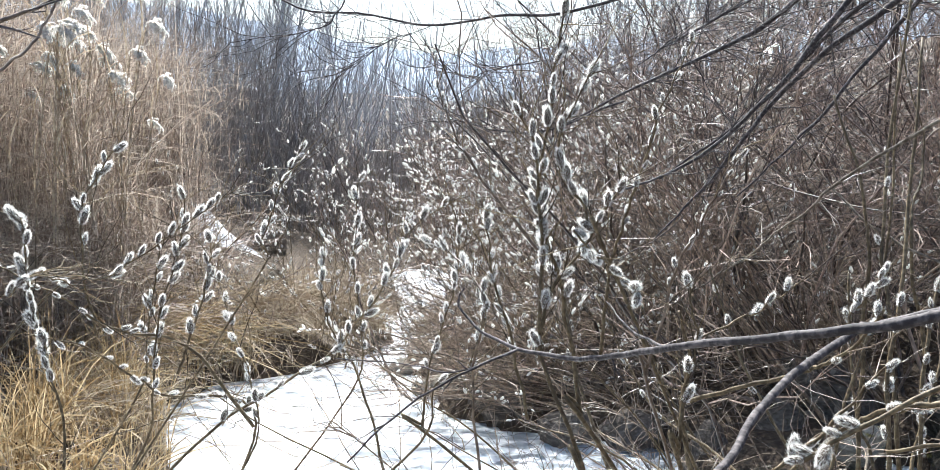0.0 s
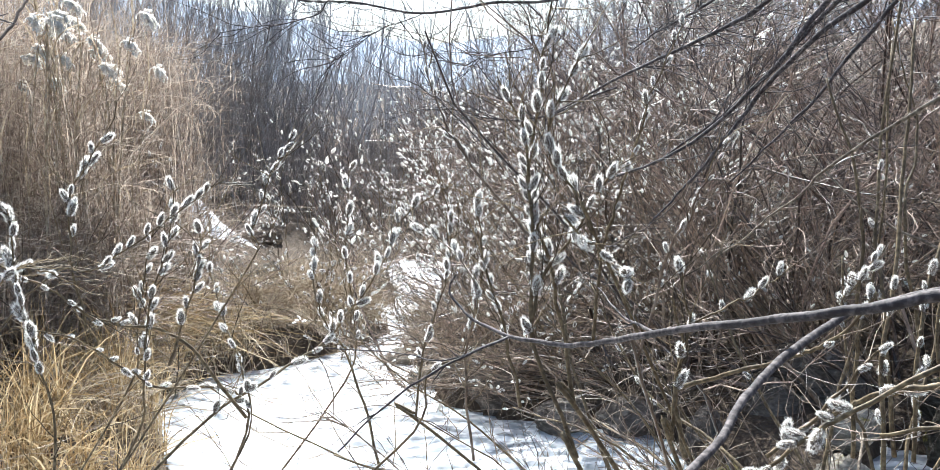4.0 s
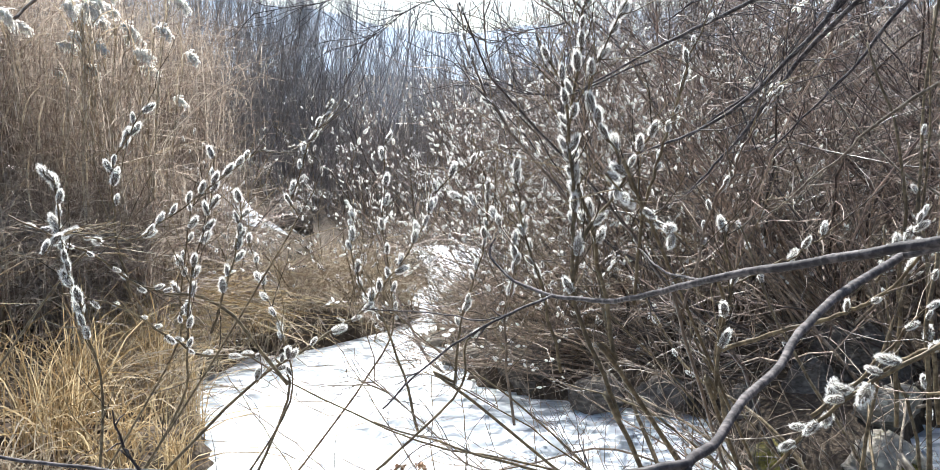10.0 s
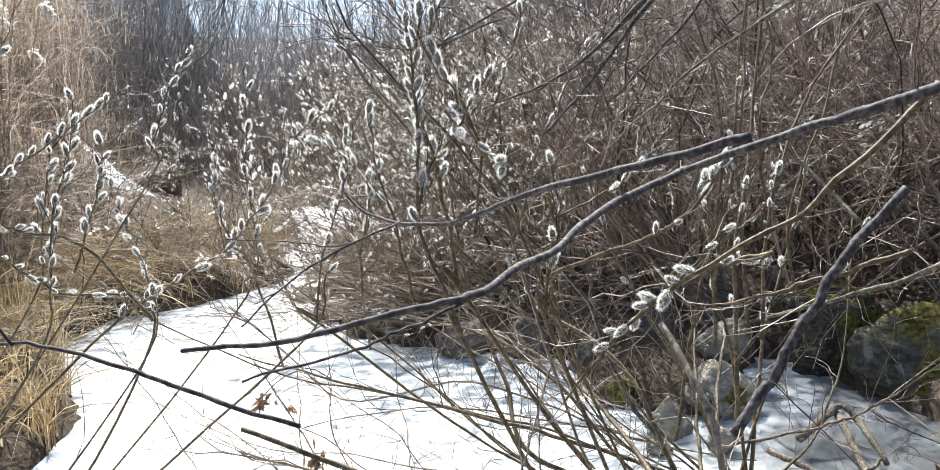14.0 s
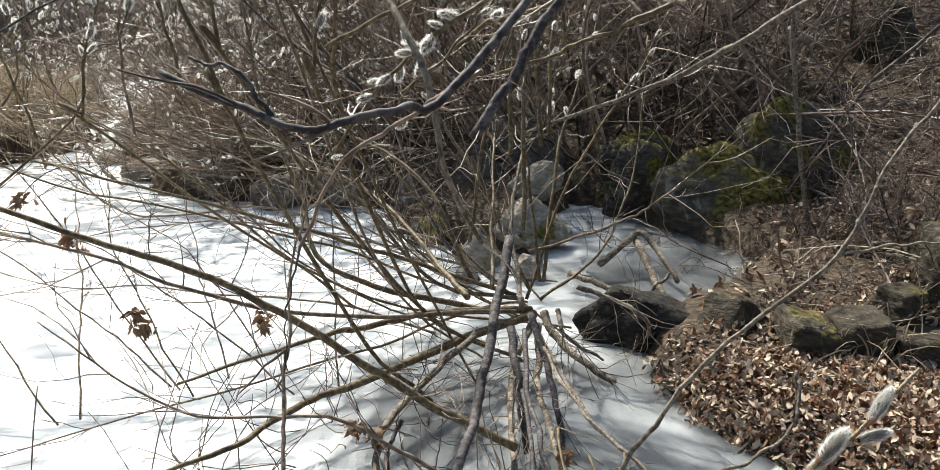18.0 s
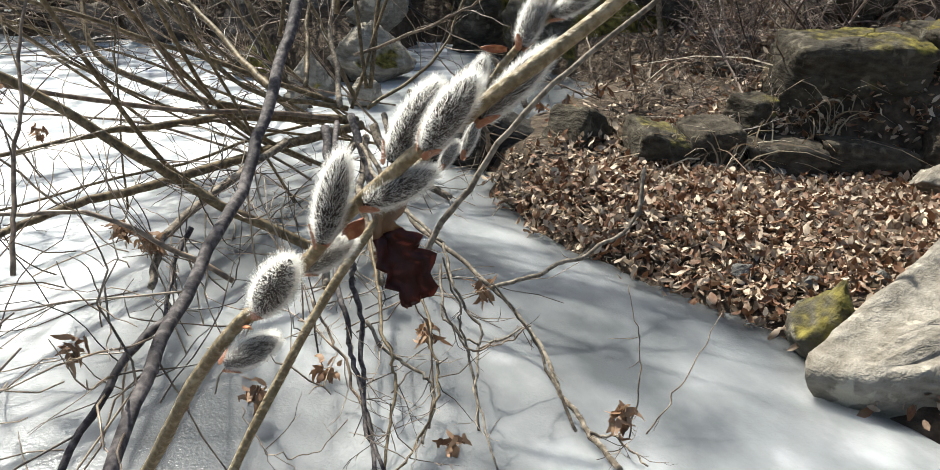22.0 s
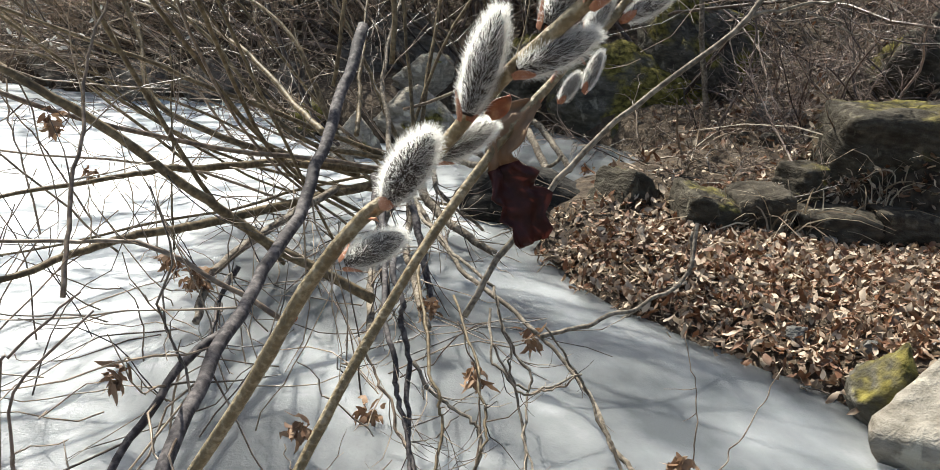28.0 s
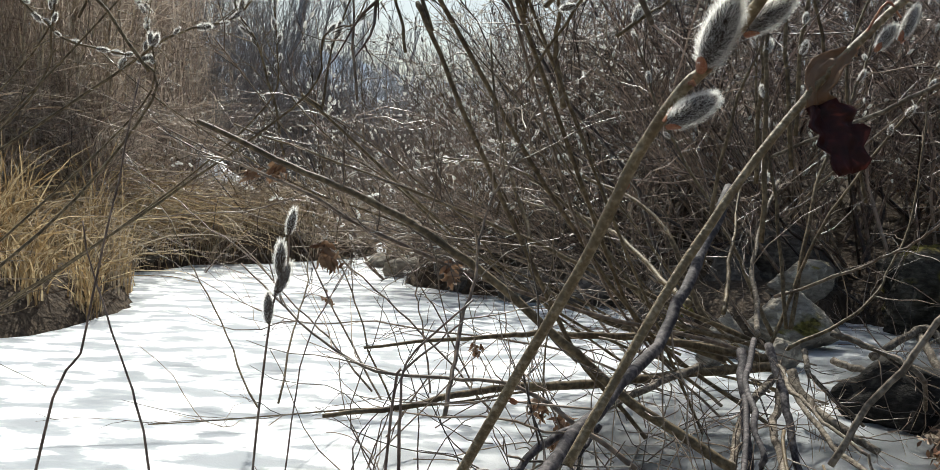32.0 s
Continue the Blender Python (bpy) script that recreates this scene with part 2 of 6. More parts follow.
def soil():
    m, n, l, b = material("stream_bank_soil", 0.95)
    tc = n.new("ShaderNodeTexCoord").outputs["Object"]
    a, c = noise_node(n, l, 1.6, 8, tc), noise_node(n, l, 34, 10, tc)
    l.new(mixed(n, l, c.outputs["Fac"], ramp(n, l, a.outputs["Fac"], [(0.35, (0.03, 0.02, 0.013)), (0.6, (0.085, 0.06, 0.04))]),
                ramp(n, l, c.outputs["Fac"], [(0.35, (0.026, 0.017, 0.011)), (0.7, (0.13, 0.095, 0.063))])), b.inputs["Base Color"])
    bump(n, l, c.outputs["Fac"], b, 0.9, 0.03)
    return m


def ice():
    """Snow-crusted ice, melted to grey, wet, bubbly ice along the near shore."""
    m, n, l, b = material("snowy_ice", 0.5)
    tc = n.new("ShaderNodeTexCoord").outputs["Object"]
    xyz = n.new("ShaderNodeSeparateXYZ")
    l.new(tc, xyz.inputs[0])
    patch = noise_node(n, l, 1.9, 8, tc, (1.0, 0.8, 1))
    streak = noise_node(n, l, 4.2, 12, tc, (1.0, 0.7, 1))
    fine = noise_node(n, l, 190, 4, tc)
    speck = noise_node(n, l, 7.5, 12, tc, (0.8, 1.5, 1))

    def lin(node, factor, plus):
        k = n.new("ShaderNodeMath")
        k.operation = "MULTIPLY_ADD"
        l.new(node, k.inputs[0])
        k.inputs[1].default_value = factor
        if isinstance(plus, float):
            k.inputs[2].default_value = plus
        else:
            l.new(plus, k.inputs[2])
        return k.outputs[0]
    melt = lin(xyz.outputs["X"], 0.45, 0.8)
    melt = lin(xyz.outputs["Y"], -0.42, melt)
    melt = lin(patch.outputs["Fac"], 0.8, melt)
    mask = ramp(n, l, melt, [(0.4, (0, 0, 0)), (0.8, (1, 1, 1))])
    snow = ramp(n, l, speck.outputs["Fac"], [(0.38, (0.24, 0.258, 0.28)), (0.46, (0.3, 0.318, 0.338)), (0.51, (0.62, 0.632, 0.642)), (0.64, (0.8, 0.805, 0.81))])
    wet = ramp(n, l, streak.outputs["Fac"], [(0.34, (0.075, 0.079, 0.083)), (0.45, (0.14, 0.144, 0.147)), (0.55, (0.2, 0.204, 0.206)), (0.68, (0.36, 0.364, 0.365))])
    l.new(mixed(n, l, mask, snow, wet), b.inputs["Base Color"])
    rr = ramp(n, l, mask, [(0.0, (0.62, 0.62, 0.62)), (1.0, (0.2, 0.2, 0.2))])
    l.new(rr, b.inputs["Roughness"])
    b.inputs["Specular IOR Level"].default_value = 0.4
    b.subsurface_method = "BURLEY"
    b.inputs["Subsurface Weight"].default_value = 0.8
    b.inputs["Subsurface Radius"].default_value = (1.0, 1.0, 1.0)
    b.inputs["Subsurface Scale"].default_value = 0.09
    add = lin(speck.outputs["Fac"], 0.8, fine.outputs["Fac"])
    bump(n, l, add, b, 0.3, 0.0025)
    return m


SOIL, ICE = soil(), ice()


# ---- mesh helpers ----
def mesh_of(name, verts, quads=None, tris=None, smooth=True):
    me = bpy.data.meshes.new(name)
    verts = np.asarray(verts, np.float32).reshape(-1, 3)
    quads = np.zeros((0, 4), np.int32) if quads is None else np.asarray(quads, np.int32).reshape(-1, 4)
    tris = np.zeros((0, 3), np.int32) if tris is None else np.asarray(tris, np.int32).reshape(-1, 3)
    me.vertices.add(len(verts))
    me.vertices.foreach_set("co", verts.ravel())
    me.loops.add(quads.size + tris.size)
    me.loops.foreach_set("vertex_index", np.concatenate([quads.ravel(), tris.ravel()]))
    me.polygons.add(len(quads) + len(tris))
    starts = np.concatenate([np.arange(len(quads)) * 4, quads.size + np.arange(len(tris)) * 3]).astype(np.int32)
    me.polygons.foreach_set("loop_start", starts)
    me.polygons.foreach_set("use_smooth", np.full(len(starts), smooth))
    me.update(calc_edges=True)
    me.validate()
    return me


def part(name, me, mat, parent=None, label=""):
    if isinstance(me, bmesh.types.BMesh):
        bm, me = me, bpy.data.meshes.new(name)
        bm.to_mesh(me)
        bm.free()
    if not me.materials:
        me.materials.append(mat)
    ob = new(name, me)
    ob.parent = parent
    return tagged(ob, label)


def root(name, place, label, category, group=""):
    ob = new(name)
    ob.empty_display_size = 0.05
    ob.location = place
    return tagged(ob, label, category, group)


def unit(v):
    return v / np.maximum(np.linalg.norm(v, axis=-1, keepdims=True), 1e-9)


def tube_data(P, R, sides=4):
    """Tubes along N polylines of K points: vertices and quads."""
    P, R = np.asarray(P, float), np.asarray(R, float)
    N, K, _ = P.shape
    T = unit(np.gradient(P, axis=1))
    ref = np.where(np.abs(T[:, :1, 2:3]) > 0.85, np.array([1.0, 0.1, 0]), np.array([0.05, 0, 1.0]))
    A = unit(np.cross(T, np.broadcast_to(ref, T.shape)))
    B = np.cross(T, A)
    ang = np.arange(sides) * 2 * np.pi / sides
    ring = A[:, :, None] * np.cos(ang)[None, None, :, None] + B[:, :, None] * np.sin(ang)[None, None, :, None]
    V = (P[:, :, None] + ring * R[:, :, None, None]).reshape(-1, 3)
    i = np.arange(N)[:, None, None] * K * sides
    k = np.arange(K - 1)[None, :, None] * sides
    s = np.arange(sides)[None, None, :]
    s2 = (s + 1) % sides
    Q = np.stack([i + k + s, i + k + s2, i + k + sides + s2, i + k + sides + s], -1).reshape(-1, 4)
    return V, Q


def joined(chunks):
    V, Q, at = [], [], 0
    for v, q in chunks:
        V.append(v)
        Q.append(q + at)
        at += len(v)
    return np.concatenate(V), np.concatenate(Q)


def curve_through(points, n=16, wiggle=0.0, rng=None):
    """A smooth line through a few points, with small crooks."""
    p = np.asarray(points, float)
    p = np.vstack([2 * p[0] - p[1], p, 2 * p[-1] - p[-2]])
    seg = len(p) - 3
    u = np.linspace(0, seg - 1e-6, n)
    i, f = u.astype(int), (u % 1)[:, None]
    a, b, c, d = p[i], p[i + 1], p[i + 2], p[i + 3]
    out = 0.5 * (2 * b + (c - a) * f + (2 * a - 5 * b + 4 * c - d) * f**2 + (3 * b - a - 3 * c + d) * f**3)
    if wiggle and rng is not None:
        w = rng.normal(size=(n, 3)) * wiggle
        w[0] = w[-1] = 0
        w = (w + np.roll(w, 1, 0) + np.roll(w, -1, 0)) / 2
        out = out + w * np.sin(np.linspace(0, np.pi, n))[:, None] ** 0.3
    return out


def grow(rng, start, way, length, K=7, wander=0.15, lift=0.0):
    """Lines that wander from their starts; lift bends them up (or down)."""
    P, D = [np.asarray(start, float)], unit(np.asarray(way, float))
    step = (np.asarray(length, float) / (K - 1))[:, None]
    for _ in range(K - 1):
        D = unit(D + rng.normal(size=D.shape) * wander + np.array([0, 0, 1.0]) * lift)
        P.append(P[-1] + D * step)
    return np.stack(P, 1)


def spawn(rng, P, count, low=0.2, high=1.0, spread=0.6):
    """Starts and directions of side shoots along lines."""
    N, K, _ = P.shape
    i = rng.integers(0, N, count)
    u = rng.uniform(low, high, count) * (K - 1.001)
    k, f = u.astype(int), (u % 1)[:, None]
    at = P[i, k] * (1 - f) + P[i, k + 1] * f
    way = unit(unit(P[i, k + 1] - P[i, k]) + rng.normal(size=(count, 3)) * spread)
    return at, way, i


def taper(n, thick, thin, K, jitter=None):
    r = np.linspace(1, 0, K)[None, :] ** 0.8
    t = np.full(n, thick) if jitter is None else thick * jitter
    return thin + (t[:, None] - thin) * r


# ---- the ground and the ice ----
SHORE_LEFT = [(0.1, 0.15), (-1.2, 0.4), (-2.1, 1.0), (-2.2, 2.0), (-1.6, 2.6), (-1.18, 2.9), (-1.16, 3.6), (-1.5, 4.3), (-1.72, 4.75), (-1.55, 5.3), (-1.1, 5.6), (-0.8, 6.0), (-0.62, 6.5), (-0.8, 7.1), (-0.68, 7.6), (-0.75, 8.1), (-1.05, 8.6), (-1.1, 9.2), (-0.8, 9.5)]
SHORE_RIGHT = [(1.75, 0.2), (1.66, 0.8), (1.62, 0.97), (1.64, 1.12), (1.6, 1.25), (1.53, 1.42), (1.46, 1.62), (1.43, 1.8), (1.43, 2.05), (1.52, 2.25), (2.03, 2.6), (2.42, 2.97), (2.3, 3.3), (2.2, 3.62), (2.24, 3.97), (1.95, 4.1), (1.75, 3.75), (1.5, 3.3), (1.2, 3.45), (1.05, 3.75), (1.05, 4.1), (0.82, 4.35), (0.48, 4.38), (0.1, 4.6), (-0.12, 4.75), (-0.22, 5.3), (-0.42, 5.7), (-0.45, 6.5), (-0.18, 7.1), (-0.35, 7.6), (-0.3, 8.1), (-0.02, 8.6), (-0.08, 9.1), (-0.5, 9.5)]
POOL = np.array(SHORE_LEFT + SHORE_RIGHT[::-1], float)


def lumps(x, y, s, seed=0.0):
    return (np.sin(x * s + seed) * np.cos(y * s * 1.3 + 2 * seed) + 0.6 * np.sin(x * s * 2.3 - y * s * 1.7 + seed) + 0.3 * np.cos(x * s * 4.7 + y * s * 5.3)) / 1.9


def shore_distance(x, y):
    """Metres from the shore, negative on the ice."""
    best, inside = np.full(x.shape, 1e9), np.zeros(x.shape, bool)
    for a, b in zip(POOL, np.roll(POOL, -1, 0)):
        e = b - a
        u = np.clip(((x - a[0]) * e[0] + (y - a[1]) * e[1]) / (e @ e), 0, 1)
        best = np.minimum(best, np.hypot(x - a[0] - u * e[0], y - a[1] - u * e[1]))
        cross = (a[1] > y) != (b[1] > y)
        with np.errstate(divide="ignore", invalid="ignore"):
            xs = (b[0] - a[0]) * (y - a[1]) / (b[1] - a[1] + 1e-12) + a[0]
        inside ^= cross & (x < xs)
    return np.where(inside, -best, best) + 0.03 * lumps(x, y, 6.0, 1.0) + 0.015 * lumps(x, y, 17.0, 3.0)


def middle(y):
    return np.interp(y, [-5, 4, 7, 10, 14, 40], [0.2, 0.0, -0.6, -1.2, -1.8, -3.0])


def ledge_foot(x):
    return np.interp(x, [1.5, 1.74, 2.0, 2.17, 2.57, 3.2, 4.5], [2.15, 1.98, 1.88, 1.8, 1.62, 1.46, 1.36])


def ledge_height(x):
    return np.interp(x, [1.5, 1.74, 2.0, 2.17, 2.35, 2.6, 3.0, 4.5], [0.04, 0.1, 0.13, 0.16, 0.26, 0.32, 0.42, 0.6])


def ground_height(x, y):
    d = shore_distance(x, y)
    off = x - middle(y)
    right = 1 / (1 + np.exp(np.clip(-off * 1.6, -60, 60)))
    valley = np.maximum(np.abs(off) - 0.5 - 0.06 * np.maximum(y - 7, 0), 0)
    up = np.maximum(np.where(y > 6.8, np.minimum(d, valley), d), 0)
    bank_l = 0.30 * up / (1 + 0.10 * up) + 0.10 * np.minimum(up / 0.15, 1)
    rise = np.clip((y - 2.0) / 0.35, 0, 1)
    bank_r = 0.05 * np.minimum(up, 2) + 0.05 * np.minimum(up / 0.2, 1) + rise * (0.5 * np.maximum(up - 0.5, 0) / (1 + 0.07 * up) + 0.1) + 0.5 * np.maximum(x - 3.6, 0) * (1 - rise)
    step = ledge_height(x) * np.clip((y - ledge_foot(x) - 0.04) / 0.16, 0, 1) * np.clip((d - 0.04) / 0.2, 0, 1) * np.clip((x - 1.55) / 0.15, 0, 1) * np.clip((ledge_foot(x) + 0.75 - y) / 0.35, 0, 1)
    bank_r = np.maximum(bank_r, step)
    near = np.clip((y + 0.2) / 1.5, 0, 1)
    h = (bank_l * (1 - right) + bank_r * right) * (0.45 + 0.55 * near)
    h = h + np.maximum(y - 7, 0) * 0.05 + 0.02 * lumps(x, y, 5) * np.minimum(up * 3, 1) + 0.12 * lumps(x, y, 1.1, 2) * np.minimum(up * 0.5, 1)
    return np.where(d < 0, -0.06 - 0.25 * np.minimum(-d, 0.6) + np.maximum(y - 7, 0) * 0.05, h)


def axis(fine_lo, fine_hi, step, far):
    mid = np.arange(fine_lo, fine_hi, step)
    out = np.geomspace(step, far, 46)
    return np.concatenate([fine_lo - out[::-1], mid, fine_hi + out])


gx, gy = axis(-3.5, 4.5, 0.07, 600), axis(-1.5, 8.5, 0.07, 900)
X, Y = np.meshgrid(gx, gy, indexing="ij")
Z = ground_height(X, Y)
far_off = np.hypot(X, Y - 4)
Z = np.minimum(Z, 12) + np.clip((far_off - 60) / 300, 0, 1) * 3 * (1 + 0.25 * lumps(X, Y, 0.02))
nx, ny = X.shape
ii, jj = np.meshgrid(np.arange(nx - 1), np.arange(ny - 1), indexing="ij")
v0 = ii * ny + jj
ground = part("ground", mesh_of("ground", np.stack([X, Y, Z], -1), np.stack([v0, v0 + ny, v0 + ny + 1, v0 + 1], -1)), SOIL)
tagged(ground, "brown leaf-strewn soil of the stream banks and slopes", "ground", kind="structure")


def height_at(x, y):
    return float(ground_height(np.array([float(x)]), np.array([float(y)]))[0])


def ice_sheet():
    ix, iy = np.arange(-3.2, 3.6, 0.05), np.arange(-0.6, 10.5, 0.05)
    A, B = np.meshgrid(ix, iy, indexing="ij")
    D = shore_distance(A, B)
    H = 0.006 * lumps(A, B, 2.2) + 0.003 * lumps(A, B, 9, 1) - np.clip(D, 0, 1) * 0.35 + np.maximum(B - 7, 0) * 0.05
    m = len(iy)
    a, b = np.meshgrid(np.arange(len(ix) - 1), np.arange(m - 1), indexing="ij")
    keep = (D[:-1, :-1] < 0.16)
    v = (a * m + b)[keep]
    me = mesh_of("ice_sheet", np.stack([A, B, H], -1), np.stack([v, v + m, v + m + 1, v + 1], -1))
    tagged(part("ice_sheet", me, ICE), "snow-crusted white stream ice, grey and wet near the bank", "ice", kind="structure")


ice_sheet()


# ---- rocks ----
def rock(place, size, mat, label, seed, square=0.4, name="boulder", angular=0.95, turn=0.0, tilt=0.0):
    bm = bmesh.new()
    bmesh.ops.create_icosphere(bm, subdivisions=4, radius=1.0)
    off = Vector((seed * 7.3, seed * 3.1, seed * 1.7))
    planes = [Vector((math.sin(seed * k + k), math.cos(seed * 2.1 * k), math.sin(seed + 3 * k) * 0.8)).normalized() for k in range(1, 17)]
    for v in bm.verts:
        p = v.co.copy()
        p *= 1 + square * (0.8 / (abs(p.x) ** 5 + abs(p.y) ** 5 + abs(p.z) ** 5) ** 0.2 - 0.8)
        for q in planes:
            lim = 0.68 + 0.16 * math.sin(seed * 5 + q.x * 9)
            e = p.dot(q) - lim
            if e > 0:
                p -= q * e * angular
        crack = noise.voronoi(p * 2.2 + off)[0]
        p *= 1 + 0.16 * noise.noise(p * 1.3 + off) + 0.08 * noise.noise(p * 4 + off) + 0.035 * noise.noise(p * 11 + off) + 0.02 * noise.noise(p * 26 + off)
        p *= 1 - 0.09 * max(0.0, 0.16 - (crack[1] - crack[0])) / 0.16
        v.co = Vector((p.x * size[0], p.y * size[1], p.z * size[2]))
    for f in bm.faces:
        f.smooth = True
    ob = part(name, bm, mat)
    ob.matrix_world = pose(*place, tilt, 0, turn)
    return tagged(ob, label, "rock")


def block(place, size, mat, label, seed, turn=0.0, tilt=0.0, lean=0.0):
    """A split stone with flat faces, chipped rounded edges and cracks."""
    bm = bmesh.new()
    bmesh.ops.create_cube(bm, size=2.0)
    bmesh.ops.subdivide_edges(bm, edges=bm.edges[:], cuts=15, use_grid_fill=True)
    off = Vector((seed * 5.3, seed * 2.7, seed * 1.9))
    for v in bm.verts:
        p = v.co.copy()
        r = (abs(p.x) ** 11 + abs(p.y) ** 11 + abs(p.z) ** 11) ** (1 / 11)
        p = p / r * (0.94 + 0.06 * r)
        p.x += 0.14 * math.sin(seed) * p.z + 0.1 * noise.noise(p * 0.9 + off)
        p.z += 0.12 * math.cos(seed * 1.7) * p.x + 0.1 * noise.noise(p * 0.8 - off)
        bed = noise.noise(Vector((p.x * 0.5, p.y * 0.5, p.z * 4.5)) + off)
        crack = noise.voronoi(Vector((p.x * 1.1, p.y * 1.1, p.z * 1.8)) + off)[0]
        p *= 1 + 0.07 * noise.noise(p * 1.6 + off) + 0.05 * bed + 0.04 * noise.noise(p * 5 + off) + 0.02 * noise.noise(p * 13 + off)
        p *= 1 - 0.07 * max(0.0, 0.12 - (crack[1] - crack[0])) / 0.12
        v.co = Vector((p.x * size[0], p.y * size[1], p.z * size[2]))
    for f in bm.faces:
        f.smooth = True
    ob = part("ledge_stone", bm, mat)
    ob.matrix_world = pose(*place, tilt, lean, turn)
    return tagged(ob, label, "rock", "stones of the bank ledge")


# the ledge of split stones along the foot of the slope
block((1.74, 2.16, 0.07), (0.075, 0.07, 0.1), LEDGE_MOSS, "dark wedge of stone with a yellow mossy edge", 1.2, 20, -6, 24)
block((1.9, 2.01, 0.06), (0.075, 0.1, 0.1), LEDGE_MOSS, "dark squat ledge stone under matted grass", 2.3, -16, 4, 3)
block((2.05, 1.96, 0.07), (0.075, 0.1, 0.1), LEDGE_ROCK, "dark brown ledge stone under hanging dry grass", 3.1, -22, 0, -4)
block((2.24, 1.89, 0.06), (0.115, 0.1, 0.075), LEDGE_ROCK, "long low dark ledge stone", 4.4, -20, 0, 2)
block((2.47, 1.81, 0.06), (0.13, 0.1, 0.08), LEDGE_ROCK, "long low dark cracked ledge stone", 5.2, -24, 0, 1)
block((2.23, 2.01, 0.17), (0.06, 0.06, 0.055), LEDGE_MOSS, "small grey-green cube of stone on the ledge", 6.7, 8, 0, 4)
block((2.5, 1.99, 0.265), (0.2, 0.13, 0.13), LEDGE_MOSS, "large dark brown ledge block with moss along its top edge", 7.5, -22, 4, 1)
block((2.7, 1.71, 0.1), (0.12, 0.11, 0.12), LEDGE_ROCK, "dark ledge stone by the dry leaves", 8.3, -26, 0, 3)
block((2.82, 1.89, 0.3), (0.12, 0.12, 0.13), LEDGE_MOSS, "dark mossy upper ledge stone", 9.8, -12, 0, -5)
block((2.96, 1.63, 0.12), (0.15, 0.12, 0.14), LEDGE_ROCK, "broad dark ledge stone", 10.6, -14, 0, 2)
block((3.1, 1.86, 0.34), (0.16, 0.13, 0.14), LEDGE_ROCK, "dark upper ledge stone", 11.4, -20, 0, 3)
block((3.3, 1.53, 0.14), (0.18, 0.13, 0.16), LEDGE_ROCK, "broad dark ledge stone", 12.9, -10, 0, -3)
block((3.45, 1.79, 0.42), (0.18, 0.14, 0.16), LEDGE_MOSS, "dark mossy upper ledge stone", 13.3, -16, 0, 2)
for k, (x, y, r) in enumerate(((2.46, 2.46, 0.05), (2.54, 2.52, 0.045), (2.5, 2.4, 0.035), (2.6, 2.44, 0.04), (2.42, 2.54, 0.035))):
    rock((x, y, height_at(x, y) + 0.02), (r, r * 0.8, r * 0.7), ROCK, "grey rubble stone among leaves on the ledge", 70.3 + k * 1.7, 0.5, "rubble_stone")
rock((2.54, 3.5, 0.1), (0.44, 0.38, 0.29), MOSS_COAT, "large rounded boulder coated with yellow-green moss", 4.0, 0.1, angular=0.6)
rock((2.98, 3.55, 0.24), (0.42, 0.3, 0.4), ROCK_MOSS, "big brown boulder leaning on the mossy one", 5.4, 0.3)
rock((2.72, 3.16, 0.08), (0.17, 0.09, 0.12), ROCK_GREY, "pale grey foot stone of the mossy boulder", 5.9, 0.2)
rock((2.95, 3.2, 0.09), (0.15, 0.1, 0.12), ROCK_GREY, "rounded grey stone beside the mossy boulder", 6.4, 0.2)
rock((2.68, 2.8, 0.19), (0.065, 0.06, 0.085), ROCK_GREY, "upright rounded grey stone on the bank", 6.8, 0.2)
rock((2.86, 2.85, 0.18), (0.075, 0.06, 0.06), ROCK_GREY, "small round pale grey stone on the bank", 8.2, 0.1)
rock((3.1, 2.7, height_at(3.1, 2.7) + 0.04), (0.14, 0.1, 0.11), ROCK_MOSS, "brown stone with a cap of moss", 9.5, 0.4)
rock((1.55, 2.36, 0.02), (0.3, 0.19, 0.19), ROCK_WET, "black wet rock holding driftwood", 1.3, 0.7)
rock((2.34, 4.1, 0.16), (0.3, 0.2, 0.22), ROCK_MOSS, "dark boulder at the head of the little inlet", 14.2, 0.4)
rock((1.75, 4.35, 0.2), (0.3, 0.2, 0.24), ROCK_BROWN, "dark brown boulder under the thicket", 14.9, 0.4)
rock((3.85, 4.25, 0.75), (0.26, 0.22, 0.26), LEDGE_MOSS, "tall split outcrop topped with bright moss", 26.6, 0.8)
rock((3.5, 4.1, 0.5), (0.14, 0.12, 0.12), LEDGE_MOSS, "low mossy outcrop on the slope", 26.9, 0.6)
rock((3.3, 2.55, height_at(3.3, 2.55) + 0.1), (0.32, 0.22, 0.26), ROCK_MOSS, "dark mossy rock above the ledge", 52.1, 0.7)
rock((1.5, 3.38, 0.08), (0.24, 0.17, 0.16), ROCK_SUNNY, "flat pale stone at the water", 12.3, 0.5)
rock((1.64, 3.72, 0.2), (0.18, 0.13, 0.12), ROCK_SUNNY, "flat pale stone behind the stems", 13.6, 0.5)
rock((2.21, 3.91, 0.15), (0.22, 0.17, 0.22), ROCK_MOSS, "dark mossy boulder behind the pool", 15.0, 0.4)
rock((1.10, 3.98, 0.07), (0.14, 0.11, 0.16), ROCK_BROWN, "dark boulder in the willow's shade", 16.4, 0.4)
rock((1.40, 4.11, 0.11), (0.17, 0.14, 0.21), ROCK_BROWN, "grey-brown boulder under the stems", 17.7, 0.4)
rock((0.51, 4.33, 0.06), (0.16, 0.13, 0.14), ROCK_BROWN, "dark rounded boulder at the ice edge", 19.1, 0.4)
rock((0.20, 4.71, 0.07), (0.22, 0.17, 0.14), ROCK_BROWN, "low dark rock at the ice edge", 20.5, 0.4)
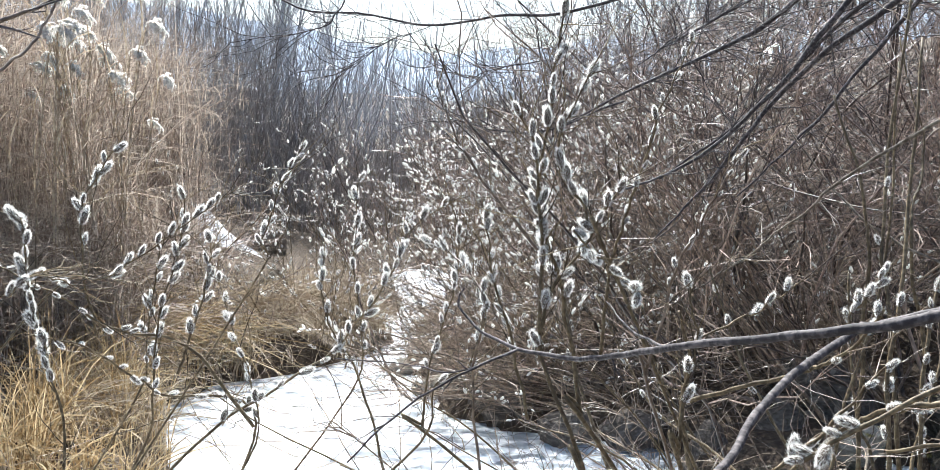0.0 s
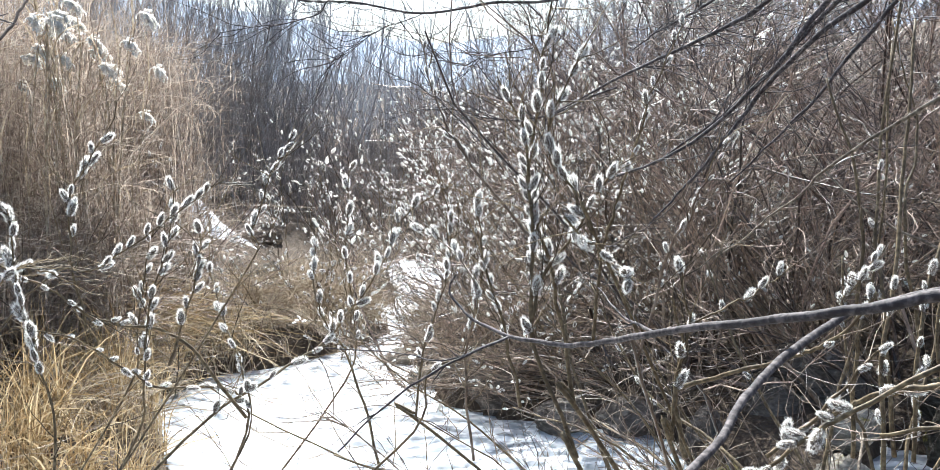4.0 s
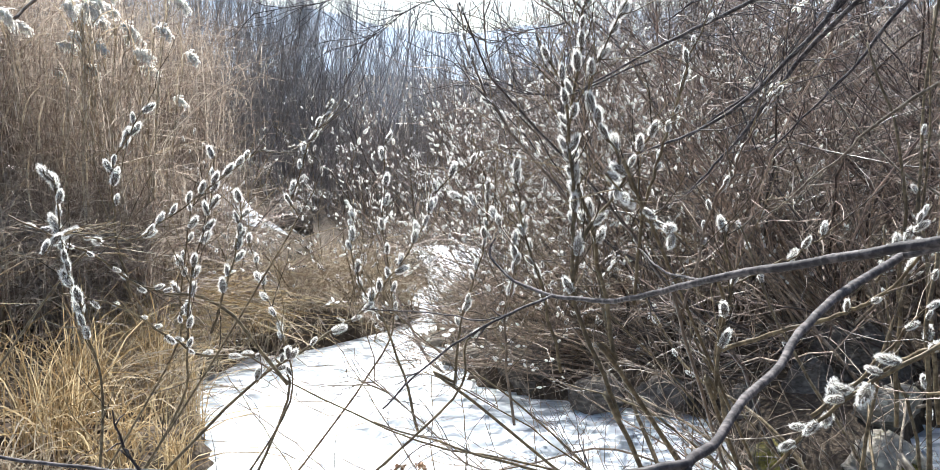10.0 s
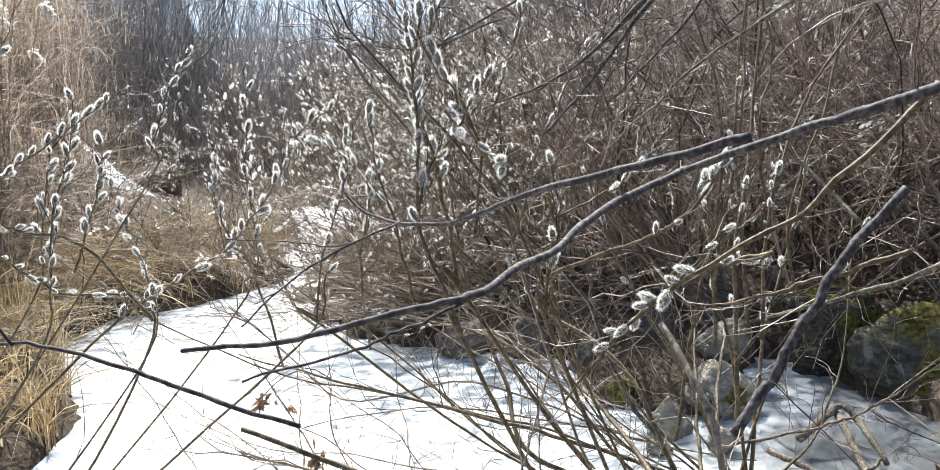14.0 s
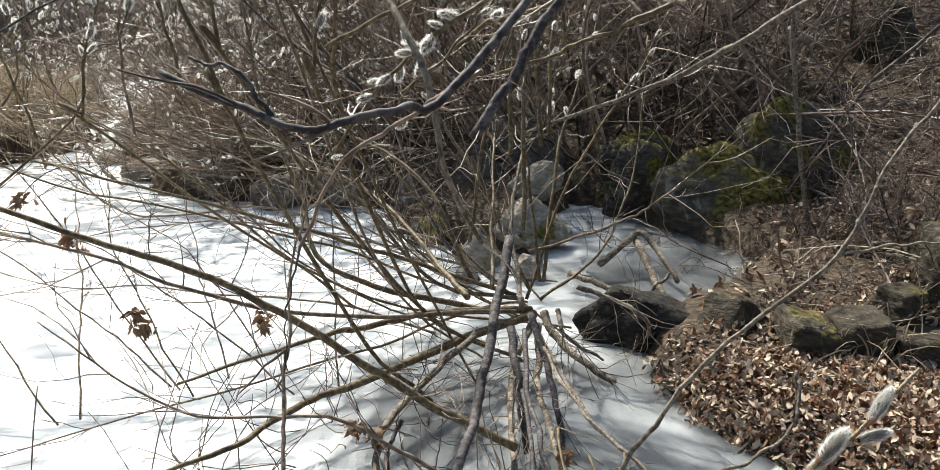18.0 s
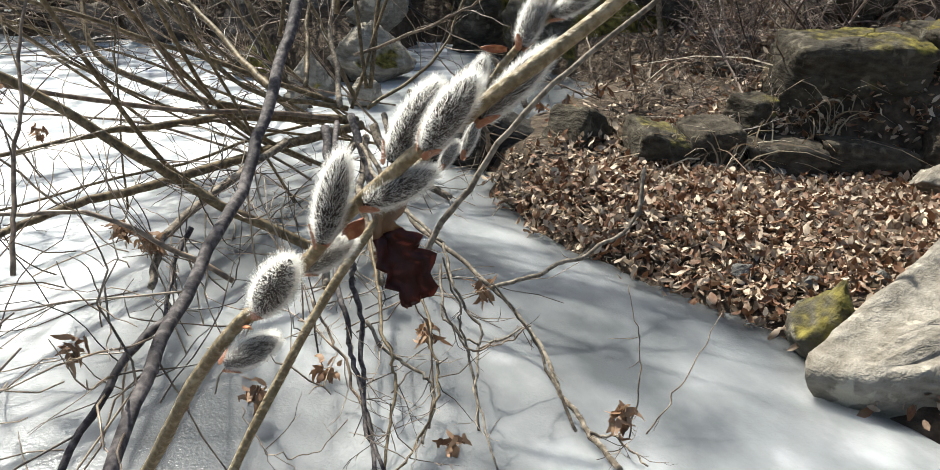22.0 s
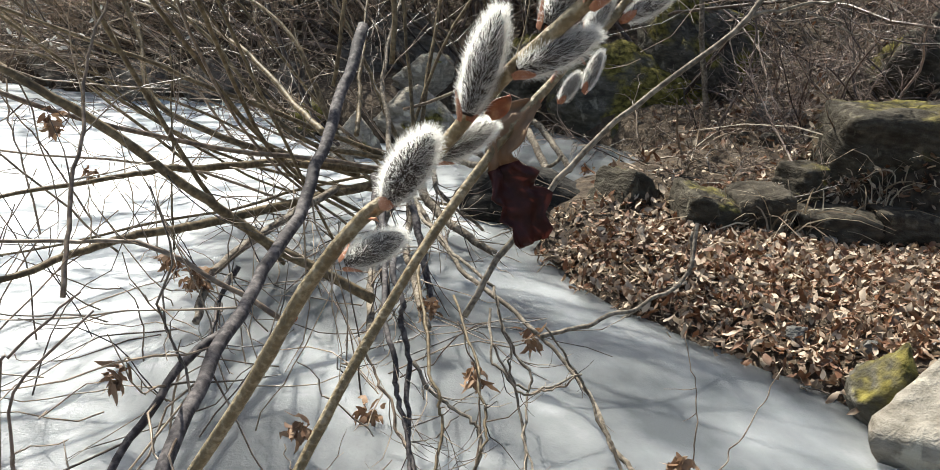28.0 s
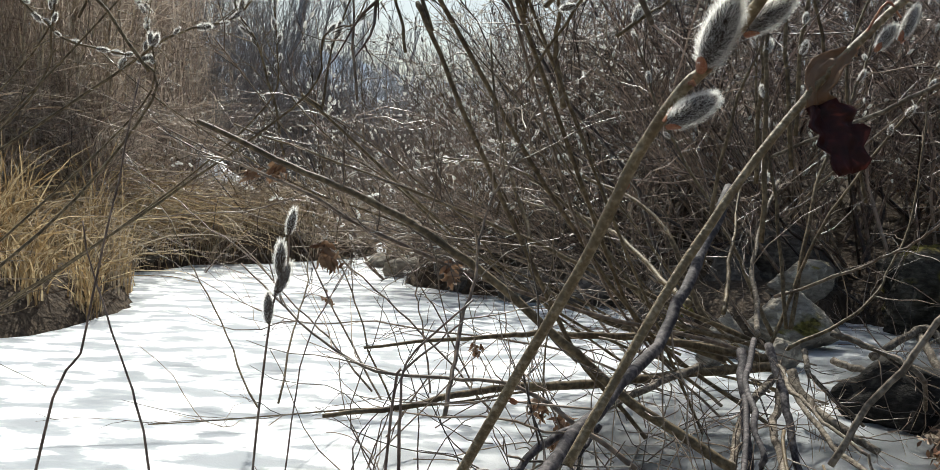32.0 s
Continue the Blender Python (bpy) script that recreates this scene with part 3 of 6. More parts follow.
rock((0.83, 4.29, 0.08), (0.19, 0.15, 0.14), ROCK_BROWN, "dark boulder deep under the thicket", 21.9, 0.4)
rock((1.10, 3.55, 0.05), (0.13, 0.11, 0.11), ROCK_MOSS, "small mossy stone at the ice edge", 23.2, 0.3)
rock((1.22, 3.16, 0.04), (0.12, 0.1, 0.12), ROCK_SUNNY, "pale mossy stone by the willow stool", 24.6, 0.3)
rock((1.36, 2.98, 0.03), (0.07, 0.06, 0.07), ROCK_SUNNY, "small pale stone by the willow stool", 25.3, 0.3)
rock((1.13, 2.98, 0.02), (0.06, 0.05, 0.06), ROCK_SUNNY, "low mossy stone in the ice by the stool", 25.9, 0.3)
rock((1.68, 1.09, 0.04), (0.09, 0.08, 0.1), MOSS_COAT, "small moss-covered stone beside the slab", 47.4, 0.2)
rock((2.45, 1.55, 0.1), (0.09, 0.08, 0.05), ROCK_PALE, "pale stone among dry leaves", 48.8, 0.3)
rock((-0.2, 5.15, 0.02), (0.15, 0.12, 0.1), ROCK_PALE, "tan rock at the stream's bend", 34.4, 0.4)
rock((-0.42, 5.62, 0.02), (0.14, 0.1, 0.09), ROCK_PALE, "small tan rock in the ice", 34.9, 0.4)
rock((-0.75, 6.3, 0.05), (0.15, 0.12, 0.1), ROCK, "dark stone narrowing the stream", 61.1, 0.4)
rock((-0.3, 6.4, 0.06), (0.16, 0.12, 0.1), ROCK_PALE, "tan stone narrowing the stream", 62.3, 0.4)
rock((-0.85, 7.9, 0.08), (0.2, 0.16, 0.13), ROCK, "dark stone between the upper pools", 63.7, 0.4)
rock((-1.75, 4.95, 0.06), (0.16, 0.14, 0.1), ROCK, "grey rock at the grassy shore", 29.3, 0.4)
rock((-1.3, 5.75, 0.05), (0.2, 0.16, 0.12), ROCK, "grey rock in dry grass", 30.6, 0.4)
rock((-1.0, 6.35, 0.08), (0.16, 0.12, 0.12), ROCK_PALE, "pale grey rock by the stream", 31.2, 0.4)
rock((-1.6, 7.4, 0.2), (0.35, 0.3, 0.22), ROCK, "rock beside the upper stream", 32.4, 0.4)
rock((-2.42, 9.15, 0.38), (0.14, 0.14, 0.12), ROCK_BROWN, "dark rock of the little fall", 33.1, 0.4)
rock((-3.15, 9.3, 0.5), (0.3, 0.3, 0.32), ROCK, "dark rock over the little fall", 34.7, 0.4)
rock((-2.28, 9.4, 0.42), (0.24, 0.24, 0.2), ROCK_BROWN, "grey rock by the little fall", 35.9, 0.4)


def slab():
    """A thick wedge of rock: a tilted flat top, a worn rim and an undercut foot."""
    outline = curve_through([(1.535, 0.985, 0), (1.59, 0.915, 0), (1.7, 0.85, 0), (1.88, 0.72, 0), (2.12, 0.54, 0), (2.55, 0.46, 0), (2.8, 0.8, 0), (2.6, 1.22, 0), (2.2, 1.24, 0), (1.95, 1.14, 0), (1.7, 1.06, 0), (1.56, 1.015, 0)], 120, 0.004, np.random.default_rng(46))[:, :2]
    heart = np.array([2.16, 0.9])
    V, rings = [], ((0.84, -0.16), (0.9, -0.11), (0.955, -0.07), (0.985, -0.042), (1.0, -0.022), (0.995, -0.008), (0.975, 0.0), (0.93, 0.003), (0.86, 0.0), (0.78, 0.0), (0.68, 0.0), (0.56, 0.0), (0.42, 0.0), (0.26, 0.0), (0.1, 0.0))
    for share, drop in rings:
        for x, y in heart + (outline - heart) * share:
            wave = noise.noise(Vector((x * 3.1, y * 3.1, 5.0))) * 0.02 + noise.noise(Vector((x * 11, y * 17, drop * 40))) * 0.008
            bed = 0.01 * math.copysign(1, noise.noise(Vector((x * 2.0 + y * 4.0, y * 9.0 - x * 2.0, 2.0)))) if share < 0.93 else 0.0
            V.append((x, y, max(0.062 + 0.21 * (x - 1.535) + 0.1 * (y - 0.98) + drop + wave + bed, -0.03 if drop > -0.1 else -0.06)))
    n = len(outline)
    Q = [(k * n + i, k * n + (i + 1) % n, (k + 1) * n + (i + 1) % n, (k + 1) * n + i) for k in range(len(rings) - 1) for i in range(n)]
    V.append((heart[0], heart[1], 0.062 + 0.21 * (heart[0] - 1.535)))
    T = [((len(rings) - 1) * n + i, (len(rings) - 1) * n + (i + 1) % n, len(V) - 1) for i in range(n)]
    tagged(part("boulder", mesh_of("boulder", V, Q, T), ROCK_PALE), "broad pale slab of rock tilted on the bank", "rock")


slab()


rng = np.random.default_rng(77)
for k in range(34):
    x, y = rng.uniform(1.6, 2.9), rng.uniform(0.9, 1.85)
    r = rng.uniform(0.012, 0.035)
    if shore_distance(np.array([x]), np.array([y]))[0] > 0.02:
        rock((x, y, height_at(x, y) + r * 0.6), (r, r * 0.75, r * 0.5), ROCK_GREY if k % 3 else ROCK_PALE, "small worn stone among the dry leaves", 80.1 + k * 1.3, 0.3, "pebble")


def frozen_fall():
    """A small chute of ice between the dark rocks upstream."""
    V = []
    for i in range(15):
        t = i / 14
        for j in range(9):
            s = j / 8 - 0.5
            V.append((-3.0 + 0.75 * t + (0.17 + 0.14 * t) * s, 9.25 - 0.7 * t + 0.1 * s, 0.72 - 0.46 * t**1.4 + 0.05 * math.cos(7 * s + 3 * t) - 0.25 * s * s))
    Q = [(9 * i + j, 9 * i + j + 1, 9 * i + j + 10, 9 * i + j + 9) for i in range(14) for j in range(8)]
    fall = part("frozen_fall", mesh_of("frozen_fall", V, Q), ICE)
    fall.modifiers.new("thickness", "SOLIDIFY").thickness = 0.08
    tagged(fall, "small frozen waterfall of white ice between rocks", "ice")


frozen_fall()


# ---- catkins ----
def catkin_mesh(name, rings, sides, hairs, hair_len, seed, hair_w=0.008, core=CORE):
    """A bud of unit length along z: dark felted body under a coat of pale hairs."""
    rng = np.random.default_rng(seed)
    t = np.linspace(0, 1, rings)
    rad = 0.17 * np.sin(np.pi * np.clip(t * 0.9 + 0.06, 0, 1)) ** 0.6 * np.sqrt(1.0001 - t**8)
    body = np.stack([np.zeros(rings), np.zeros(rings), t * 0.94], -1)[None]
    V, Q = tube_data(body, rad[None], sides)
    core_faces = len(Q)
    u = rng.uniform(0.02, 0.98, hairs)
    a = rng.uniform(0, 2 * np.pi, hairs)
    r = 0.17 * np.sin(np.pi * np.clip(u * 0.9 + 0.06, 0, 1)) ** 0.6 * np.sqrt(1.0001 - u**8) * 0.95
    out = np.stack([np.cos(a), np.sin(a), np.zeros(hairs)], -1)
    lean = unit(out * (0.75 + 0.2 * rng.normal(size=(hairs, 1))) + np.array([0, 0, 1.0]) * (0.35 + 0.9 * u[:, None]) + rng.normal(size=(hairs, 3)) * 0.22)
    base = out * r[:, None] + np.array([0, 0, 0.94]) * u[:, None]
    ln = hair_len * rng.uniform(0.6, 1.25, hairs)[:, None]
    side = unit(np.cross(lean, rng.normal(size=(hairs, 3)))) * hair_w
    H = np.stack([base - side, base + side, base + lean * ln + side * 0.3, base + lean * ln - side * 0.3], 1).reshape(-1, 3)
    hq = np.arange(hairs * 4).reshape(-1, 4) + len(V)
    me = mesh_of(name, np.concatenate([V, H]), np.concatenate([Q, hq]))
    me.materials.append(core)
    me.materials.append(FUR)
    me.polygons.foreach_set("material_index", np.concatenate([np.zeros(core_faces, np.int32), np.ones(hairs, np.int32)]))
    return me


NEAR_CATKINS = [catkin_mesh("near_catkin", 18, 18, 5200, 0.11, 40 + k, 0.0016) for k in range(3)]
CATKINS = [catkin_mesh("catkin", 10, 10, 760, 0.155, 60 + k, 0.005, CORE_MID) for k in range(4)]
FAR_CATKINS = [catkin_mesh("far_catkin", 6, 6, 110, 0.15, 80 + k, 0.017, CORE_MID) for k in range(2)]


def set_catkin(parent, base, tip, kind, k, fat=1.0, name="catkin"):
    """A catkin from base to tip under its shrub."""
    b, t = Vector(base), Vector(tip)
    turn = (t - b).to_track_quat("Z", "X").to_matrix().to_4x4()
    ln = (t - b).length
    ob = new(name, kind[k % len(kind)])
    ob.parent = parent
    ob.matrix_basis = Matrix.Translation(b - parent.location) @ turn @ pose(0, 0, 0, 0, 0, 47 * k) @ Matrix.Diagonal((ln * fat, ln * fat, ln, 1))
    return ob


def stem_part(parent, line, thick, thin, mat, sides=7, name="stem", label="", knots=0.03, rng=None):
    """One stem as a mesh of its own, with swellings at the buds and closed ends."""
    line = np.asarray(line, float)
    K = len(line)
    R = np.linspace(thick, thin, K)
    if rng is not None:
        R = R * (1 + knots * np.abs(rng.normal(size=K)))
    V, Q = tube_data(line[None] - np.array(parent.location), R[None], sides)
    ends = np.array([line[0], line[-1]]) - np.array(parent.location)
    n = len(V)
    tri = [(n, (s + 1) % sides, s) for s in range(sides)] + [(n + 1, n - sides + s, n - sides + (s + 1) % sides) for s in range(sides)]
    return part(name, mesh_of(name, np.concatenate([V, ends]), Q, tri), mat, parent, label)


def catkins_along(parent, line, rng, low, high, gap, size, kind, mat=None, clumps=True):
    """Catkins set alternately along the upper part of a stem."""
    line = np.asarray(line, float)
    seg = np.linalg.norm(np.diff(line, axis=0), axis=1)
    s = np.concatenate([[0], np.cumsum(seg)])
    at, k = low * s[-1], int(rng.integers(0, 9))
    while at < high * s[-1]:
        i = min(int(np.searchsorted(s, at)), len(line) - 1)
        i = max(i, 1)
        f = (at - s[i - 1]) / max(seg[i - 1], 1e-6)
        p = line[i - 1] * (1 - f) + line[i] * f
        way = unit(line[i] - line[i - 1])
        out = unit(np.cross(way, rng.normal(size=3)))
        ln = size * rng.uniform(0.8, 1.35)
        tip = p + unit(way + out * rng.uniform(0.45, 0.95) + np.array([0, 0, 0.35])) * ln
        set_catkin(parent, p + out * 0.002, tip, kind, k, rng.uniform(0.94, 1.14))
        k += 1
        at += gap * rng.uniform(0.7, 2.3)


def side_twigs(parent, lines, rng, count, length, thick, mat, name="twig_spray", lift=0.04, wander=0.2, spread=0.6, low=0.15):
    """Fine side shoots of a set of stems, in one mesh."""
    P = np.stack([curve_through(q, 12) for q in lines])
    at, way, _ = spawn(rng, P, count, low, 1.0, spread)
    T = grow(rng, at, way, rng.uniform(0.35, 1.2, count) * length, 6, wander, lift)
    at2, way2, _ = spawn(rng, T, count, 0.2, 0.9, 0.6)
    T2 = grow(rng, at2, way2, rng.uniform(0.3, 1.0, count) * length * 0.45, 5, wander, lift)
    V, Q = joined([tube_data(T, taper(count, thick, thick * 0.35, 6), 4), tube_data(T2, taper(count, thick * 0.6, thick * 0.3, 5), 3)])
    ob = part(name, mesh_of(name, V - np.array(parent.location), Q), mat, parent)
    tagged(ob, kind="stuff")
    return T


# ---- the willows and branches along the walk ----
def branch_set(name, label, category, place, rows, seed, twigs=0, twig_len=0.2, twig_mat=TWIG, group="", wiggle=0.003, kind=CATKINS, low=0.2, stem_name="stem", twig_thick=0.0016, hub=None):
    """Stems along their lines, with catkins where a row names them, and fine shoots."""
    rng = np.random.default_rng(seed)
    foot_rng = np.random.default_rng(seed + 500)
    g = root(name, place, label, category, group)
    lines = []
    for points, thick, thin, mat, cat in rows:
        n = 10 + 5 * len(points)
        line = curve_through(points, n, wiggle, rng)
        lines.append(line)
        stem_part(g, line, thick, thin, mat, 8 if max(thick, thin) > 0.006 else 6, stem_name, rng=rng)
        if cat:
            catkins_along(g, line, rng, *cat, kind)
        first, second = np.array(points[0]), np.array(points[1])
        if hub and 0.25 < first[2] < points[-1][2] and thick >= thin and first[0] > -0.15 and foot_rng.random() < 0.36:
            foot = np.array(hub) + foot_rng.normal(size=3) * np.array([0.22, 0.2, 0.0])
            below = 0.5 * (first + foot) + 0.12 * unit(first - second) + np.array([0, 0, -0.04])
            lower = curve_through([foot, below, first, first + 0.1 * (second - first)], 20, 0.003, foot_rng)
            stem_part(g, lower, thick * 1.15, thick, mat, 8, stem_name, rng=foot_rng)
    if twigs:
        side_twigs(g, lines, rng, twigs, twig_len, twig_thick, twig_mat, low=low)
    return g


rows = []
rows.append(([(0.08, 1.76, 1.18), (0.07, 1.76, 1.15), (0.11, 1.70, 1.11), (0.18, 1.59, 1.10), (0.27, 1.44, 1.12), (0.36, 1.21, 1.19), (0.46, 1.06, 1.24), (0.54, 0.98, 1.27), (0.60, 0.94, 1.29)], 0.0016, 0.0064, DARK_BARK, None))
rows.append(([(0.59, 1.16, 1.23), (0.70, 1.03, 1.29), (0.77, 0.93, 1.33), (0.86, 0.88, 1.37)], 0.0052, 0.0076, DARK_BARK, None))
rows.append(([(0.35, 1.80, 1.16), (0.36, 1.55, 1.15), (0.36, 1.21, 1.19)], 0.0011, 0.0024, DARK_BARK, None))
rows.append(([(0.18, 1.59, 1.10), (0.07, 1.58, 1.06), (-0.01, 1.63, 1.06), (-0.15, 1.63, 1.07)], 0.0016, 0.0010, DARK_BARK, None))
rows.append(([(0.18, 1.59, 1.10), (0.01, 1.53, 1.03), (-0.10, 1.46, 0.94)], 0.0024, 0.0014, DARK_BARK, None))
rows.append(([(0.60, 1.18, 1.23), (0.43, 0.98, 1.20), (0.34, 0.83, 1.18), (0.25, 0.65, 1.18), (0.21, 0.61, 1.18), (0.10, 0.63, 1.15), (-0.01, 0.67, 1.13)], 0.0052, 0.0020, DARK_BARK, None))
rows.append(([(0.08, 0.74, 1.03), (-0.03, 0.72, 1.08), (-0.12, 0.73, 1.113), (-0.246, 0.78, 1.112), (-0.402, 0.84, 1.105), (-0.54, 0.9, 1.096)], 0.0024, 0.0012, DARK_BARK, None))
rows.append(([(0.23, 0.61, 1.18), (0.15, 0.63, 1.14), (0.04, 0.67, 1.10)], 0.0016, 0.0011, DARK_BARK, None))
rows.append(([(-0.41, 0.97, 1.56), (-0.37, 1.02, 1.59), (-0.32, 1.08, 1.63)], 0.0025, 0.002, TWIG, None))
rows.append(([(-0.38, 0.96, 1.51), (-0.36, 1.02, 1.56), (-0.35, 1.07, 1.62)], 0.0018, 0.0014, TWIG, None))
branch_set("overhanging_branch", "dark grey bare branch reaching over the frozen stream", "branch", (1.3, 0.9, 1.3), rows, 11, 16, 0.06, DARK_BARK, stem_name="bough", wiggle=0.0015)
rows = []
rows.append(([(0.53, 0.50, 1.07), (0.49, 0.48, 1.03), (0.45, 0.46, 1.00), (0.42, 0.44, 1.00), (0.37, 0.44, 0.99), (0.33, 0.46, 1.00), (0.28, 0.49, 1.02)], 0.0032, 0.0023, DARK_BARK, None))
rows.append(([(0.35, 0.45, 0.99), (0.33, 0.46, 1.02), (0.30, 0.48, 1.03)], 0.0018, 0.001, DARK_BARK, None))
rows.append(([(0.49, 0.48, 1.02), (0.45, 0.50, 0.99), (0.40, 0.56, 0.94), (0.37, 0.59, 0.87)], 0.0018, 0.0014, TWIG_RED, (0.3,0.7,0.05,0.012)))
rows.append(([(0.37, 0.59, 0.87), (0.36, 0.66, 0.79), (0.36, 0.69, 0.73)], 0.001, 0.0005, DARK_BARK, None))
rows.append(([(0.49, 0.92, 1.07), (0.52, 0.83, 0.99), (0.55, 0.84, 0.87), (0.61, 0.91, 0.77)], 0.0042, 0.003, GREY_BARK, None))
branch_set("low_branch", "dark crooked branch with a cut tip above the ice", "branch", (0.8, 0.5, 1.2), rows, 12, 10, 0.08, TWIG_RED, stem_name="bough", wiggle=0.0012)
rows = []
rows.append(([(-0.71, 1.34, 0.00), (-0.70, 1.53, 0.30), (-0.71, 1.74, 0.81), (-0.74, 1.76, 1.03), (-0.77, 1.77, 1.12), (-0.79, 1.78, 1.31)], 0.0035, 0.0014, STEM, (0.766,1.000,0.018,0.036)))
rows.append(([(-0.73, 1.96, 1.03), (-0.76, 1.97, 1.19), (-0.76, 1.99, 1.33), (-0.68, 2.00, 1.46)], 0.003, 0.0012, STEM, (0.45,0.95,0.02,0.032)))
rows.append(([(-1.20, 1.20, 0.00), (-1.17, 1.55, 0.48), (-0.84, 1.91, 1.10), (-0.69, 1.92, 1.17), (-0.55, 1.94, 1.26), (-0.41, 1.95, 1.36)], 0.003, 0.0012, STEM, (0.826,0.973,0.022,0.03)))
rows.append(([(-1.20, 1.20, 0.00), (-0.88, 1.63, 0.36), (-0.45, 2.12, 1.09), (-0.41, 2.14, 1.23), (-0.37, 2.15, 1.34), (-0.31, 2.17, 1.47)], 0.003, 0.0012, STEM, (0.859,1.000,0.022,0.032)))
rows.append(([(-1.20, 1.20, 0.00), (-0.95, 1.55, 0.23), (-0.65, 1.93, 0.74), (-0.61, 1.95, 0.93), (-0.59, 1.97, 1.09), (-0.55, 1.99, 1.24), (-0.54, 2.00, 1.35)], 0.0035, 0.0012, STEM, (0.759,1.000,0.024,0.032)))
rows.append(([(-0.57, 2.00, 0.94), (-0.51, 2.03, 1.13), (-0.50, 2.04, 1.24)], 0.003, 0.0012, STEM, (0.3,1.0,0.018,0.031)))
rows.append(([(-1.20, 1.20, 0.00), (-0.99, 1.58, 0.30), (-0.54, 1.99, 0.77), (-0.36, 2.01, 0.90), (-0.23, 2.12, 0.98), (-0.12, 2.13, 1.12), (-0.06, 2.25, 1.25), (0.06, 2.26, 1.33)], 0.0042, 0.0013, STEM, (0.618,1.000,0.028,0.032)))
rows.append(([(-0.91, 1.82, 1.23), (-0.73, 1.82, 1.14), (-0.66, 1.91, 1.06), (-0.55, 2.01, 1.00), (-0.40, 2.00, 0.82)], 0.0018, 0.0042, STEM, (0.05,0.5,0.03,0.024)))
rows.append(([(-0.81, 1.81, 1.07), (-0.71, 1.91, 1.01), (-0.62, 2.00, 0.90), (-0.42, 2.09, 0.79), (-0.67, 1.71, 0.32), (-1.20, 1.20, 0.00)], 0.0018, 0.004, STEM, (0.014,0.252,0.03,0.024)))
rows.append(([(-0.79, 1.72, 1.16), (-0.74, 1.73, 1.21), (-0.70, 1.82, 1.16)], 0.002, 0.0012, STEM, (0.0,0.9,0.02,0.03)))
rows.append(([(-1.20, 1.20, 0.00), (-0.99, 1.58, 0.28), (-0.69, 1.99, 0.84), (-0.64, 2.01, 1.02), (-0.62, 2.03, 1.18), (-0.60, 2.03, 1.25)], 0.003, 0.0012, STEM, (0.825,1.000,0.025,0.03)))
rows.append(([(-1.20, 1.20, 0.00), (-0.83, 1.58, 0.20), (-0.43, 1.99, 0.72), (-0.41, 2.01, 0.92), (-0.53, 2.22, 1.07), (-0.56, 2.23, 1.16)], 0.003, 0.0012, STEM, (0.758,1.000,0.03,0.03)))
rows.append(([(0.22, 1.64, 1.07), (0.22, 1.66, 1.26), (0.21, 1.67, 1.44), (0.16, 1.68, 1.55)], 0.0042, 0.0014, STEM, (0.3,0.97,0.026,0.03)))
rows.append(([(0.30, 1.68, 0.95), (0.27, 1.70, 1.15), (0.22, 1.69, 1.36), (0.24, 1.69, 1.54), (0.26, 1.70, 1.69)], 0.0045, 0.0014, STEM, (0.3,1.0,0.02,0.032)))
rows.append(([(0.30, 1.62, 0.87), (0.22, 1.64, 1.11), (0.30, 1.68, 1.28), (0.38, 1.67, 1.40)], 0.0045, 0.0014, STEM, (0.4,1.0,0.03,0.034)))
rows.append(([(0.40, 1.59, 1.06), (0.45, 1.61, 1.22), (0.49, 1.57, 1.33), (0.54, 1.53, 1.45)], 0.003, 0.001, TWIG, (0.3,1.0,0.018,0.016)))
rows.append(([(0.34, 1.74, 1.05), (0.36, 1.76, 1.22), (0.41, 1.77, 1.39), (0.46, 1.79, 1.54), (0.52, 1.81, 1.66)], 0.0035, 0.0012, STEM, (0.4,1.0,0.025,0.024)))
rows.append(([(0.23, 1.95, 1.23), (0.14, 1.96, 1.34), (0.05, 1.98, 1.48), (-0.00, 1.99, 1.65)], 0.004, 0.0014, TWIG, (0.45,1.0,0.028,0.024)))
rows.append(([(0.21, 1.92, 0.87), (0.17, 1.93, 1.05), (0.13, 1.95, 1.21), (0.11, 1.96, 1.34)], 0.004, 0.0012, STEM, (0.3,1.0,0.028,0.031)))
rows.append(([(-0.04, 2.20, 0.75), (-0.02, 2.22, 0.92), (0.04, 2.24, 1.10), (0.05, 2.25, 1.25)], 0.0035, 0.0012, STEM, (0.3,1.0,0.03,0.03)))
rows.append(([(-1.20, 1.20, 0.00), (-0.80, 1.77, 0.17), (-0.29, 2.39, 0.72), (-0.22, 2.42, 0.94), (-0.24, 2.44, 1.13), (-0.23, 2.46, 1.36)], 0.0035, 0.0012, STEM, (0.804,1.000,0.03,0.031)))
rows.append(([(-0.13, 2.19, 0.64), (-0.19, 2.21, 0.87), (-0.28, 2.22, 1.04), (-0.30, 2.34, 1.21)], 0.004, 0.0012, STEM, (0.45,1.0,0.03,0.031)))
rows.append(([(0.47, 1.63, 0.90), (0.48, 1.64, 1.02), (0.50, 1.65, 1.11), (0.49, 1.66, 1.20)], 0.004, 0.0015, STEM, (0.3,1.0,0.045,0.03)))
rows.append(([(0.33, 1.61, 1.27), (0.30, 1.62, 1.33), (0.25, 1.63, 1.45), (0.33, 1.65, 1.63)], 0.003, 0.0012, STEM, (0.1,1.0,0.03,0.03)))
rows.append(([(0.27, 1.56, 1.31), (0.31, 1.56, 1.27), (0.35, 1.56, 1.23), (0.38, 1.50, 1.21)], 0.002, 0.0012, STEM, (0.0,1.0,0.02,0.03)))
